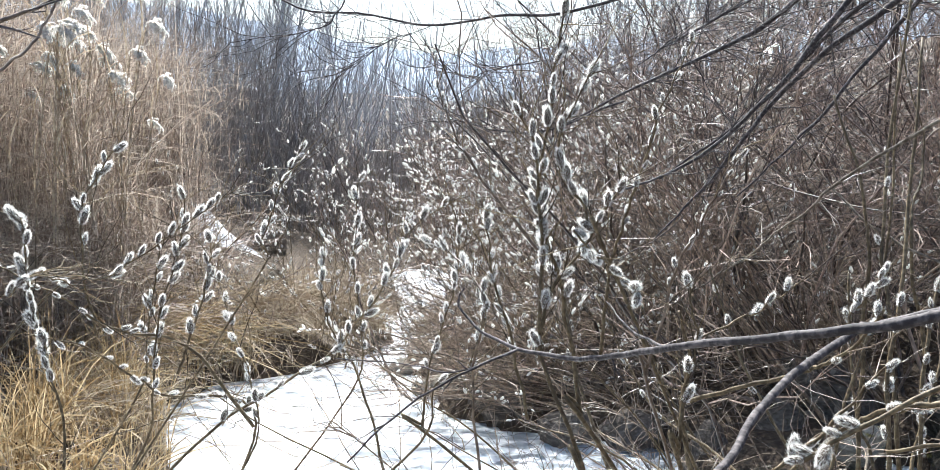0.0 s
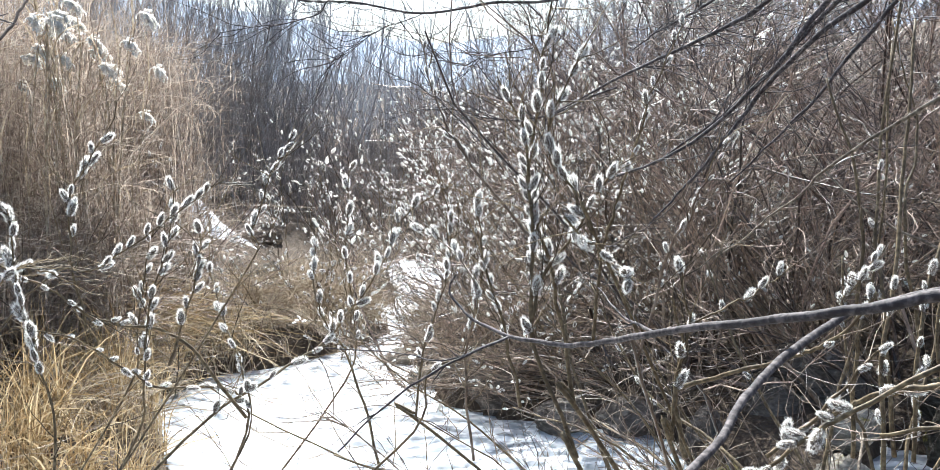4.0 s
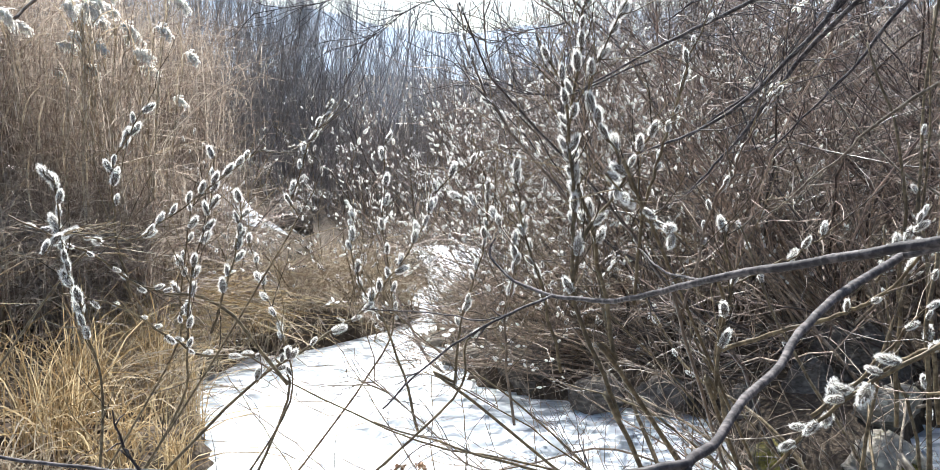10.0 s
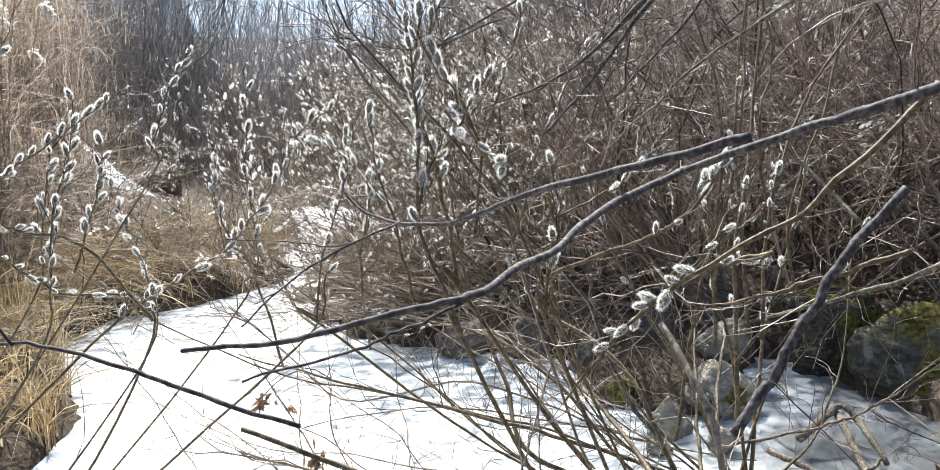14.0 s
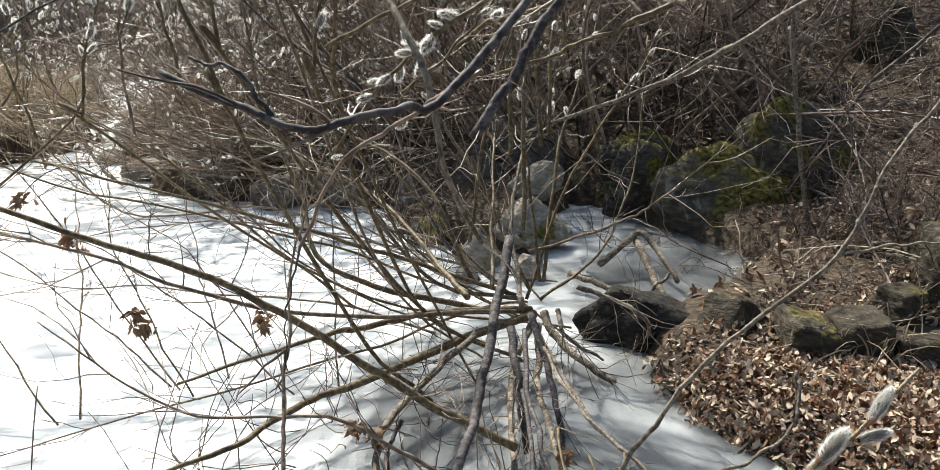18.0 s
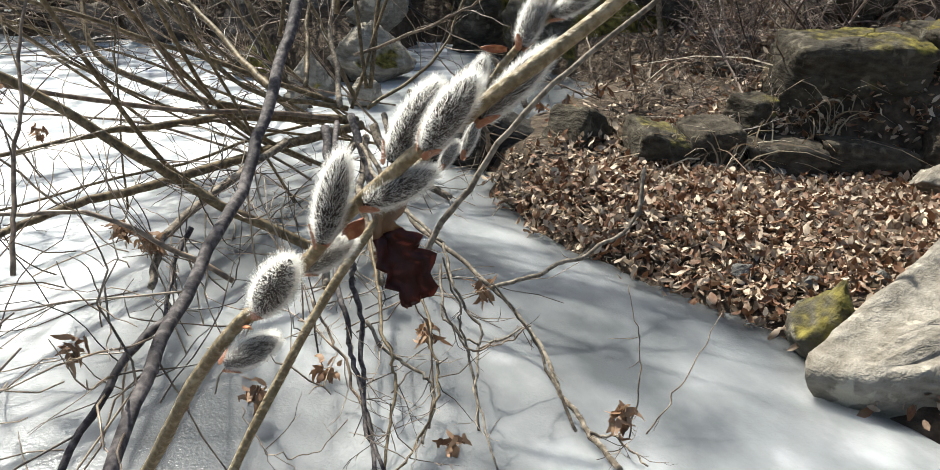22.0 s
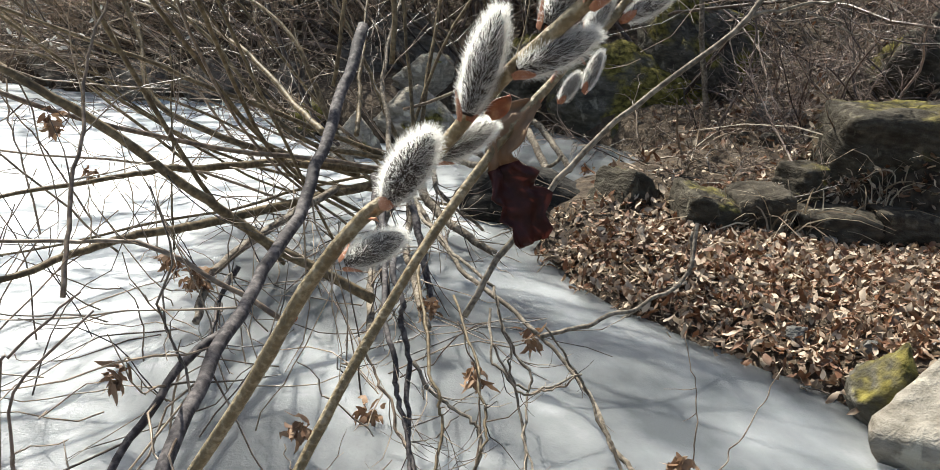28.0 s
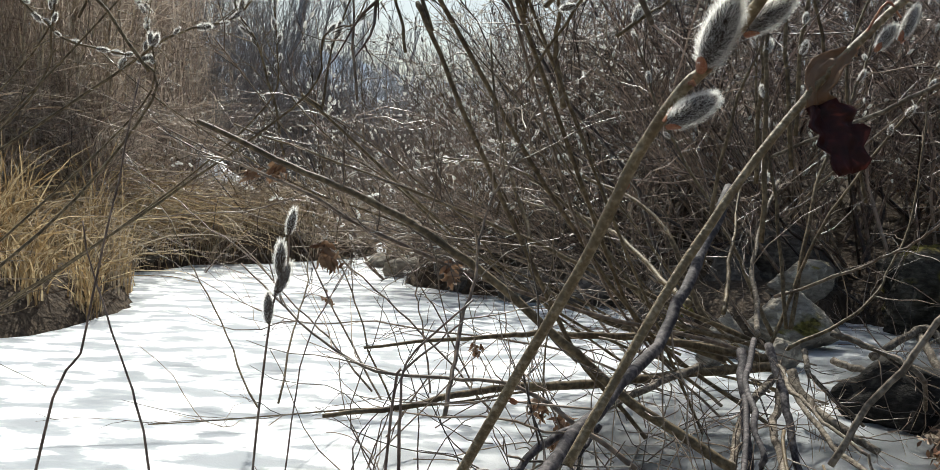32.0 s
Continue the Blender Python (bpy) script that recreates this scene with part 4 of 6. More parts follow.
rows.append(([(-1.30, 1.60, 0.00), (-0.77, 1.78, 0.21), (-0.08, 2.00, 0.73), (0.01, 2.02, 0.92), (0.09, 2.03, 0.97), (0.14, 2.05, 1.19)], 0.004, 0.0012, STEM, (0.842,1.000,0.035,0.03)))
rows.append(([(0.11, 1.90, 0.76), (0.09, 1.92, 0.95), (0.11, 1.94, 1.15), (-0.06, 2.25, 1.25)], 0.0035, 0.0012, TWIG, (0.45,1.0,0.035,0.03)))
branch_set("pussy_willow", "pussy willow in front with upright stems full of silver catkins", "shrub", (0.2, 1.9, 0.0), rows, 13, 300, 0.20, STEM, twig_thick=0.0011, hub=(1.05, 2.25, 0.02))
rows = []
rows.append(([(0.51, 1.78, 0.95), (0.65, 1.64, 1.04), (0.72, 1.55, 1.10), (0.77, 1.51, 1.19)], 0.005, 0.0025, STEM, (0.6,1.0,0.05,0.03)))
rows.append(([(0.56, 1.92, 0.76), (0.54, 1.93, 0.88), (0.54, 1.89, 1.01), (0.51, 1.85, 1.12)], 0.0065, 0.003, STEM, None))
rows.append(([(0.65, 2.06, 1.17), (0.76, 1.97, 1.28), (0.87, 1.89, 1.41), (1.04, 1.81, 1.53)], 0.0014, 0.0045, GREY_BARK, None))
rows.append(([(0.51, 1.75, 1.08), (0.64, 1.76, 1.14), (0.74, 1.76, 1.21)], 0.0022, 0.001, STEM, (0.5,0.9,0.03,0.032)))
rows.append(([(0.74, 1.59, 0.96), (0.79, 1.54, 1.01), (0.88, 1.50, 1.04)], 0.004, 0.0055, STEM, (0.5,1.0,0.04,0.036)))
rows.append(([(0.64, 1.63, 0.87), (0.73, 1.64, 0.94), (0.81, 1.65, 1.03), (0.84, 1.65, 1.06)], 0.004, 0.0016, STEM, (0.15,1.0,0.045,0.032)))
rows.append(([(0.83, 1.85, 1.07), (0.88, 1.86, 1.14), (0.94, 1.87, 1.22)], 0.003, 0.0014, STEM, (0.3,1.0,0.02,0.03)))
rows.append(([(1.10, 1.37, 1.35), (0.91, 1.38, 1.16), (0.77, 1.40, 1.07), (0.59, 1.44, 0.93), (0.48, 1.48, 0.77)], 0.0065, 0.002, STEM, (0.6,0.85,0.018,0.036)))
rows.append(([(1.11, 1.43, 1.05), (0.99, 1.53, 0.98), (0.84, 1.63, 0.91)], 0.0055, 0.003, STEM, None))
rows.append(([(0.87, 1.06, 1.21), (0.79, 1.06, 1.12), (0.74, 1.05, 1.05), (0.69, 1.04, 0.97), (0.63, 1.03, 0.88)], 0.0065, 0.0075, DARK_BARK, None))
rows.append(([(1.14, 2.22, 0.65), (1.12, 2.26, 0.99), (1.14, 2.39, 1.29), (1.26, 2.55, 1.89)], 0.006, 0.003, STEM, (0.3,0.6,0.09,0.025)))
rows.append(([(1.08, 2.32, 0.61), (1.09, 2.35, 0.97), (1.10, 2.39, 1.29), (1.05, 2.52, 1.59)], 0.006, 0.003, STEM, None))
rows.append(([(1.01, 1.97, 0.48), (1.02, 2.03, 0.93), (1.11, 2.18, 1.31), (1.19, 2.33, 1.72)], 0.006, 0.003, STEM, (0.1,0.5,0.06,0.032)))
rows.append(([(1.08, 2.00, 0.72), (1.10, 2.04, 1.02), (1.24, 2.17, 1.30), (1.40, 2.19, 1.54)], 0.005, 0.0025, STEM, (0.05,0.5,0.05,0.032)))
rows.append(([(0.92, 2.16, 0.40), (0.99, 2.21, 0.77), (1.14, 2.36, 1.17), (1.22, 2.52, 1.68)], 0.005, 0.0025, STEM, None))
rows.append(([(1.38, 2.37, 0.57), (1.33, 2.42, 0.95), (1.50, 2.56, 1.33), (1.62, 2.71, 1.69)], 0.005, 0.0025, STEM, None))
rows.append(([(1.33, 2.02, 1.01), (1.28, 2.24, 1.13), (1.11, 2.47, 1.27), (0.99, 2.71, 1.51)], 0.005, 0.002, GREY_BARK, None))
rows.append(([(1.25, 2.35, 0.91), (1.21, 2.38, 1.21), (1.29, 2.51, 1.44), (1.27, 2.64, 1.76)], 0.005, 0.002, STEM, None))
branch_set("streamside_willow", "pale willow stems with a few open catkins beside the water", "shrub", (1.4, 2.3, 0.0), rows, 14, 70, 0.28, TWIG, twig_thick=0.0011)
rows, fan_rng = [], np.random.default_rng(91)
for k in range(9):
    foot = np.array([0.1, 2.1, 0.04]) + fan_rng.normal(size=3) * np.array([0.3, 0.12, 0.01])
    tip = np.array([foot[0] + fan_rng.uniform(-0.95, 0.1), fan_rng.uniform(2.1, 2.9), fan_rng.uniform(0.5, 0.85)])
    rise = 0.5 * (foot + tip) + np.array([fan_rng.uniform(-0.08, 0.08), 0.0, fan_rng.uniform(-0.06, 0.1)])
    rows.append(([foot, rise, tip], 0.0028, 0.001, STEM if k % 2 else TWIG, None))
branch_set("low_willow_shoots", "thin bare willow shoots rising from the ice", "shrub", (0.1, 2.1, 0.0), rows, 92, 70, 0.18, TWIG, wiggle=0.006, twig_thick=0.0011)
rows = []
rows.append(([(0.35, 3.09, 1.51), (0.65, 3.02, 1.67), (0.90, 2.93, 1.78), (1.07, 2.85, 1.91)], 0.0028, 0.0090, DARK_BARK, None))
rows.append(([(0.48, 2.97, 1.28), (0.77, 2.89, 1.41), (1.00, 2.82, 1.64), (1.19, 2.75, 1.91)], 0.0028, 0.0097, DARK_BARK, None))
rows.append(([(0.64, 2.86, 1.16), (0.82, 2.89, 1.35), (1.05, 2.82, 1.66), (1.30, 2.65, 1.89)], 0.0028, 0.0097, DARK_BARK, None))
rows.append(([(0.69, 3.08, 1.34), (0.97, 3.01, 1.56), (1.18, 2.94, 1.80), (1.31, 2.86, 1.93)], 0.0028, 0.0090, DARK_BARK, None))
rows.append(([(0.63, 3.22, 1.73), (0.79, 3.24, 1.83), (1.07, 3.16, 1.98)], 0.0021, 0.0060, DARK_BARK, None))
rows.append(([(0.87, 2.78, 1.30), (1.04, 2.71, 1.49), (1.24, 2.64, 1.76), (1.32, 2.55, 1.89)], 0.0021, 0.0075, DARK_BARK, None))
rows.append(([(0.80, 3.77, 2.09), (0.42, 3.85, 2.00), (0.15, 3.94, 2.00), (-0.14, 4.03, 1.97), (-0.42, 4.13, 2.03), (-0.71, 4.12, 2.05), (-0.96, 4.23, 2.17)], 0.0069, 0.0037, DARK_BARK, None))
rows.append(([(-0.47, 3.94, 2.14), (-0.54, 3.92, 2.00), (-0.63, 3.91, 1.94), (-1.00, 3.90, 1.88)], 0.0041, 0.0015, DARK_BARK, None))
rows.append(([(-0.14, 4.03, 1.97), (-0.35, 4.02, 1.89), (-0.56, 4.00, 1.74)], 0.0021, 0.0009, DARK_BARK, None))
rows.append(([(0.32, 3.72, 1.79), (0.12, 3.71, 1.75), (0.00, 3.71, 1.73), (-0.17, 3.72, 1.84)], 0.0028, 0.0012, DARK_BARK, None))
rows.append(([(0.60, 3.31, 1.61), (0.34, 3.29, 1.51), (0.15, 3.29, 1.50), (0.01, 3.29, 1.54)], 0.0041, 0.0015, DARK_BARK, None))
branch_set("alder_boughs", "dark bare boughs hanging down from the upper bank", "branch", (2.2, 3.2, 2.4), rows, 15, 220, 0.4, DARK_BARK, stem_name="bough", twig_thick=0.0018)
rows = []
rows.append(([(0.57, 0.95, 0.34), (0.49, 0.86, 0.31), (0.40, 0.72, 0.22), (0.33, 0.60, 0.12)], 0.005, 0.003, DARK_BARK, None))
rows.append(([(0.83, 1.50, 0.60), (0.76, 1.35, 0.50), (0.66, 1.14, 0.38), (0.56, 0.92, 0.34), (0.49, 0.74, 0.31), (0.42, 0.52, 0.22)], 0.0095, 0.006, DARK_BARK, None))
rows.append(([(-0.14, 1.62, 0.69), (0.10, 1.61, 0.59), (0.32, 1.60, 0.49), (0.54, 1.60, 0.33), (0.68, 1.64, 0.20), (0.89, 1.60, 0.08)], 0.005, 0.0105, STEM, None))
rows.append(([(0.14, 1.50, 0.17), (0.29, 1.57, 0.18), (0.41, 1.70, 0.18), (0.57, 1.82, 0.17), (0.82, 2.02, 0.16), (1.13, 2.20, 0.16)], 0.004, 0.013, STEM, None))
rows.append(([(0.17, 1.73, 0.25), (0.44, 1.88, 0.26), (0.59, 1.95, 0.26), (0.83, 2.09, 0.23), (1.12, 2.21, 0.17)], 0.003, 0.012, STEM, None))
rows.append(([(1.12, 2.20, 0.13), (0.97, 1.91, 0.09), (0.87, 1.54, 0.04)], 0.010, 0.007, GREY_BARK, None))
rows.append(([(1.14, 2.19, 0.13), (1.04, 1.89, 0.09), (0.96, 1.47, 0.07)], 0.010, 0.007, GREY_BARK, None))
rows.append(([(1.19, 2.29, 0.13), (1.20, 2.22, 0.08), (1.25, 2.09, 0.04), (1.31, 2.01, 0.01)], 0.013, 0.009, GREY_BARK, None))
rows.append(([(1.14, 2.30, 0.32), (1.31, 2.13, 0.43), (1.43, 2.02, 0.54), (1.52, 1.93, 0.67)], 0.005, 0.0018, TWIG, None))
rows.append(([(1.10, 2.26, 0.68), (1.34, 2.07, 0.81), (1.48, 1.90, 0.92), (1.69, 1.79, 1.08)], 0.004, 0.009, GREY_BARK, None))
rows.append(([(0.96, 2.27, 0.25), (0.85, 2.49, 0.51), (0.63, 2.80, 0.65), (0.48, 3.03, 0.95)], 0.008, 0.003, STEM, (0.6,1.0,0.1,0.03)))
rows.append(([(1.08, 2.23, 0.21), (0.69, 2.22, 0.37), (0.36, 2.13, 0.51), (0.05, 2.08, 0.62), (-0.22, 2.07, 0.71)], 0.007, 0.002, STEM, None))
rows.append(([(1.01, 2.24, 0.16), (0.57, 2.28, 0.30), (0.49, 2.46, 0.47), (0.39, 2.68, 0.76), (0.35, 2.88, 1.06)], 0.009, 0.003, STEM, None))
rows.append(([(1.16, 2.22, 0.25), (1.26, 2.41, 0.60), (1.41, 2.56, 0.90), (1.51, 2.70, 1.12)], 0.006, 0.003, STEM, (0.5,1.0,0.08,0.032)))
rows.append(([(1.15, 2.22, 0.25), (1.13, 2.34, 0.62), (1.09, 2.39, 0.77), (1.10, 2.49, 1.11)], 0.005, 0.003, STEM, (0.6,1.0,0.08,0.032)))
rows.append(([(1.11, 2.22, 0.20), (1.27, 2.33, 0.53), (1.50, 2.41, 0.83), (1.67, 2.45, 1.12)], 0.005, 0.002, STEM, (0.6,0.9,0.06,0.03)))
rows.append(([(0.69, 1.45, 0.12), (0.48, 1.53, 0.23), (0.18, 1.62, 0.24), (-0.09, 1.74, 0.41)], 0.005, 0.0016, TWIG, None))
rows.append(([(1.05, 2.13, 0.20), (0.41, 1.71, 0.40), (0.04, 1.64, 0.57), (-0.14, 1.60, 0.65)], 0.006, 0.0018, TWIG, None))
rows.append(([(0.56, 1.53, 0.09), (0.62, 1.69, 0.14), (0.90, 2.01, 0.19)], 0.007, 0.009, GREY_BARK, None))
rows.append(([(1.10, 2.22, 0.20), (0.83, 2.21, 0.28), (0.64, 2.32, 0.50), (0.45, 2.41, 0.63), (0.21, 2.59, 0.66)], 0.007, 0.002, STEM, None))
rows.append(([(1.12, 2.23, 0.23), (1.02, 2.44, 0.51), (0.88, 2.67, 0.80), (0.81, 2.88, 1.09)], 0.006, 0.003, STEM, (0.6,1.0,0.1,0.03)))
rows.append(([(0.37, 1.35, 0.22), (0.39, 1.50, 0.38), (0.43, 1.65, 0.58), (0.53, 1.79, 0.80)], 0.004, 0.0016, TWIG, None))
rows.append(([(1.15, 2.21, 0.20), (1.36, 2.29, 0.31), (1.52, 2.42, 0.52), (1.63, 2.62, 0.93)], 0.005, 0.002, STEM, None))
rows.append(([(0.96, 1.89, 0.25), (0.94, 1.74, 0.15), (0.94, 1.67, 0.02)], 0.011, 0.008, DARK_BARK, None))
rows.append(([(1.04, 1.97, 0.25), (1.03, 1.75, 0.13), (1.03, 1.67, 0.02)], 0.01, 0.006, DARK_BARK, None))
rows.append(([(1.14, 2.04, 0.23), (1.14, 1.96, 0.18), (1.30, 2.08, 0.05)], 0.007, 0.004, GREY_BARK, None))
rows.append(([(1.23, 2.13, 0.26), (1.33, 2.07, 0.23), (1.40, 2.02, 0.18), (1.47, 2.15, 0.08)], 0.008, 0.005, GREY_BARK, None))
rows.append(([(0.84, 1.86, 0.35), (0.81, 2.01, 0.38), (0.73, 2.30, 0.46), (0.64, 2.59, 0.50), (0.47, 2.91, 0.53)], 0.008, 0.003, STEM, None))
rows.append(([(0.95, 2.03, 0.31), (1.02, 2.29, 0.45), (1.10, 2.56, 0.62)], 0.006, 0.003, STEM, None))
rows.append(([(1.02, 1.99, 0.27), (1.07, 2.26, 0.43), (1.19, 2.52, 0.62)], 0.007, 0.004, GREY_BARK, None))
rows.append(([(0.65, 1.71, 0.12), (0.60, 1.63, 0.06), (0.55, 1.39, 0.00)], 0.006, 0.003, DARK_BARK, None))
branch_set("willow_stool", "cut-back willow with grey and olive stems spreading over the ice", "shrub", (1.15, 2.55, 0.0), rows, 16, 380, 0.28, TWIG, twig_thick=0.0015)


def spread_stool():
    """More stems of the cut-back willow, low over the ice."""
    rng = np.random.default_rng(19)
    g = bpy.data.objects["willow_stool"]
    n = 15
    a, el = np.radians(rng.uniform(135, 215, n)), np.radians(rng.uniform(6, 46, n))
    way = np.stack([np.cos(a) * np.cos(el), np.sin(a) * np.cos(el), np.sin(el)], -1)
    base = np.array([1.13, 2.55, 0.05]) + rng.normal(size=(n, 3)) * np.array([0.2, 0.2, 0.02])
    base[:, 2] = np.maximum(base[:, 2], 0.02)
    S = grow(rng, base, way, rng.uniform(0.9, 2.0, n), 14, 0.1, 0.015)
    S[..., 2] = np.maximum(S[..., 2], 0.02)
    for k in range(n):
        stem_part(g, curve_through(S[k], 22, 0.002, rng), rng.uniform(0.0028, 0.0055), 0.0013, STEM if k % 2 else TWIG, 6, rng=rng)
    side_twigs(g, list(S), rng, 300, 0.34, 0.0013, TWIG, low=0.2, wander=0.26)
    m = 90
    foot = np.stack([rng.uniform(0.15, 0.95, m), rng.uniform(1.2, 2.2, m), np.full(m, 0.005)], -1)
    up = rng.normal(size=(m, 3)) * np.array([0.7, 0.5, 0.3]) + np.array([-0.25, 0.0, 0.55])
    wisps = grow(rng, foot, up, rng.uniform(0.12, 0.5, m), 9, 0.2, 0.0)
    wisps[..., 2] = np.maximum(wisps[..., 2], 0.004)
    V, Q = tube_data(wisps, taper(m, 0.0016, 0.0007, 9), 4)
    tagged(part("twig_spray", mesh_of("twig_spray", V - np.array(g.location), Q), TWIG, g, "thin dark twigs curling up from the ice"), kind="stuff")


spread_stool()
rows = []
rows.append(([(0.96, 1.17, 0.25), (1.00, 1.17, 0.12), (0.99, 1.07, 0.00)], 0.0014, 0.0024, GREY_BARK, None))
rows.append(([(1.04, 1.16, 0.20), (1.11, 1.14, 0.10), (1.13, 1.02, 0.00)], 0.0016, 0.003, GREY_BARK, None))
rows.append(([(1.24, 1.09, 0.20), (1.23, 1.02, 0.10), (1.20, 0.98, 0.00)], 0.0008, 0.0014, TWIG, None))
rows.append(([(1.38, 1.03, 0.16), (1.29, 0.99, 0.07), (1.23, 0.98, 0.00)], 0.0008, 0.0014, TWIG, None))
rows.append(([(0.90, 1.16, 0.22), (0.95, 1.18, 0.10), (0.92, 1.10, 0.00)], 0.001, 0.002, TWIG, None))
rows.append(([(0.94, 1.12, 0.20), (0.97, 1.09, 0.14), (1.05, 1.12, 0.12), (1.08, 1.11, 0.14)], 0.0018, 0.0012, TWIG, None))
branch_set("dead_twigs", "thin grey dead twigs sticking up out of the ice", "twig", (0.9, 0.9, 0.0), rows, 20, 14, 0.06, TWIG, stem_name="twig", wiggle=0.003, twig_thick=0.0008)
rows = []
rows.append(([(1.024, 1.33, 0.2), (1.011, 1.238, 0.16), (1.031, 1.178, 0.1), (0.994, 1.108, 0.06), (0.975, 0.969, 0.005)], 0.0026, 0.0016, GREY_BARK, None))
rows.append(([(1.013, 1.312, 0.17), (0.989, 1.216, 0.12), (1.027, 1.168, 0.09), (1.125, 1.184, 0.1)], 0.0022, 0.0018, GREY_BARK, None))
rows.append(([(1.024, 1.33, 0.2), (0.99, 1.5, 0.22), (1.0, 1.75, 0.25)], 0.0026, 0.004, GREY_BARK, None))
rows.append(([(0.95, 1.75, 0.3), (0.87, 1.45, 0.27), (0.846, 1.272, 0.22), (0.852, 1.241, 0.14), (0.838, 1.177, 0.05), (0.811, 1.025, 0.005)], 0.006, 0.0032, DARK_BARK, None))
rows.append(([(0.9, 1.6, 0.22), (0.826, 1.251, 0.16), (0.831, 1.201, 0.08), (0.824, 1.111, 0.03), (0.824, 1.022, 0.004)], 0.0052, 0.003, DARK_BARK, None))
rows.append(([(0.93, 1.45, 0.2), (0.875, 1.191, 0.12), (0.872, 1.132, 0.07), (0.824, 1.022, 0.004)], 0.003, 0.002, STEM, None))
rows.append(([(0.98, 1.4, 0.16), (0.956, 1.182, 0.1), (0.936, 1.11, 0.06), (0.884, 1.043, 0.02), (0.839, 1.015, 0.005)], 0.0024, 0.0016, STEM, None))
rows.append(([(0.791, 1.304, 0.14), (0.826, 1.219, 0.06), (0.832, 1.107, 0.01)], 0.0022, 0.0028, TWIG, None))
rows.append(([(0.863, 1.246, 0.12), (0.889, 1.202, 0.08), (0.939, 1.144, 0.05), (0.893, 1.055, 0.01)], 0.0034, 0.0022, GREY_BARK, None))
rows.append(([(0.66, 1.2, 0.03), (0.664, 1.149, 0.02), (0.694, 1.086, 0.015), (0.742, 1.07, 0.02), (0.791, 1.092, 0.05)], 0.001, 0.0008, TWIG, None))
branch_set("drooping_stems", "dark willow stems and pale curled twigs drooping into the ice", "twig", (0.85, 1.1, 0.0), rows, 23, 60, 0.12, TWIG, wiggle=0.004, twig_thick=0.001)
rows = []
rows.append(([(1.12, 1.346, 0.1), (1.153, 1.248, 0.06), (1.142, 1.1, 0.03), (1.139, 0.995, 0.015), (1.139, 0.908, 0.008)], 0.0032, 0.005, GREY_BARK, None))
rows.append(([(1.12, 1.333, 0.1), (1.211, 1.326, 0.12), (1.351, 1.358, 0.14), (1.461, 1.414, 0.17), (1.502, 1.463, 0.25)], 0.0036, 0.0042, GREY_BARK, None))
rows.append(([(1.135, 0.99, 0.018), (1.17, 0.96, 0.015), (1.18, 0.9, 0.01)], 0.0026, 0.0014, GREY_BARK, None))
rows.append(([(1.12, 1.34, 0.1), (1.05, 1.6, 0.15), (1.06, 1.95, 0.2)], 0.004, 0.006, GREY_BARK, None))
branch_set("fallen_branch", "pale dead branch with a hooked twig lying on the ice", "branch", (1.14, 1.1, 0.0), rows, 24, 14, 0.07, TWIG, stem_name="limb", wiggle=0.003, twig_thick=0.0008)
rows = []
rows.append(([(0.89, 1.11, 0.25), (0.96, 1.11, 0.37), (1.07, 1.09, 0.52), (1.24, 1.06, 0.67), (1.31, 1.06, 0.81), (1.38, 1.05, 0.91), (1.43, 1.04, 1.01)], 0.0045, 0.003, GREY_BARK, (0.6,0.95,0.02,0.008)))
rows.append(([(1.24, 1.06, 0.67), (1.30, 1.03, 0.69), (1.40, 0.98, 0.71)], 0.0026, 0.0018, GREY_BARK, None))
rows.append(([(1.30, 1.02, 0.68), (1.34, 1.01, 0.67), (1.39, 0.99, 0.65)], 0.002, 0.001, GREY_BARK, None))
branch_set("forked_twig", "long pale forked twig leaning over the bank", "branch", (1.0, 0.6, 0.2), rows, 17, 0, stem_name="shoot", wiggle=0.002)


def scales_on(catkin, k):
    """Two thin bud scales clasping the foot of a catkin."""
    for q in (0, 1):
        a0 = 1.3 * k + 2.6 * q
        V = []
        for t in np.linspace(0, 1, 7):
            w = 0.09 * math.sin(math.pi * min(0.15 + t * 0.82, 1)) ** 0.7
            for s in (-1, -0.5, 0, 0.5, 1):
                r = 0.07 + 0.11 * t + 0.02 * (1 - s * s)
                u = a0 + s * w / r
                V.append((r * math.cos(u), r * math.sin(u), -0.07 + 0.24 * t))
        Q = [(5 * i + j, 5 * i + j + 1, 5 * i + j + 6, 5 * i + j + 5) for i in range(6) for j in range(4)]
        part("bud_scale", mesh_of("bud_scale", V, Q), BUD, catkin, "small red-brown bud scale")


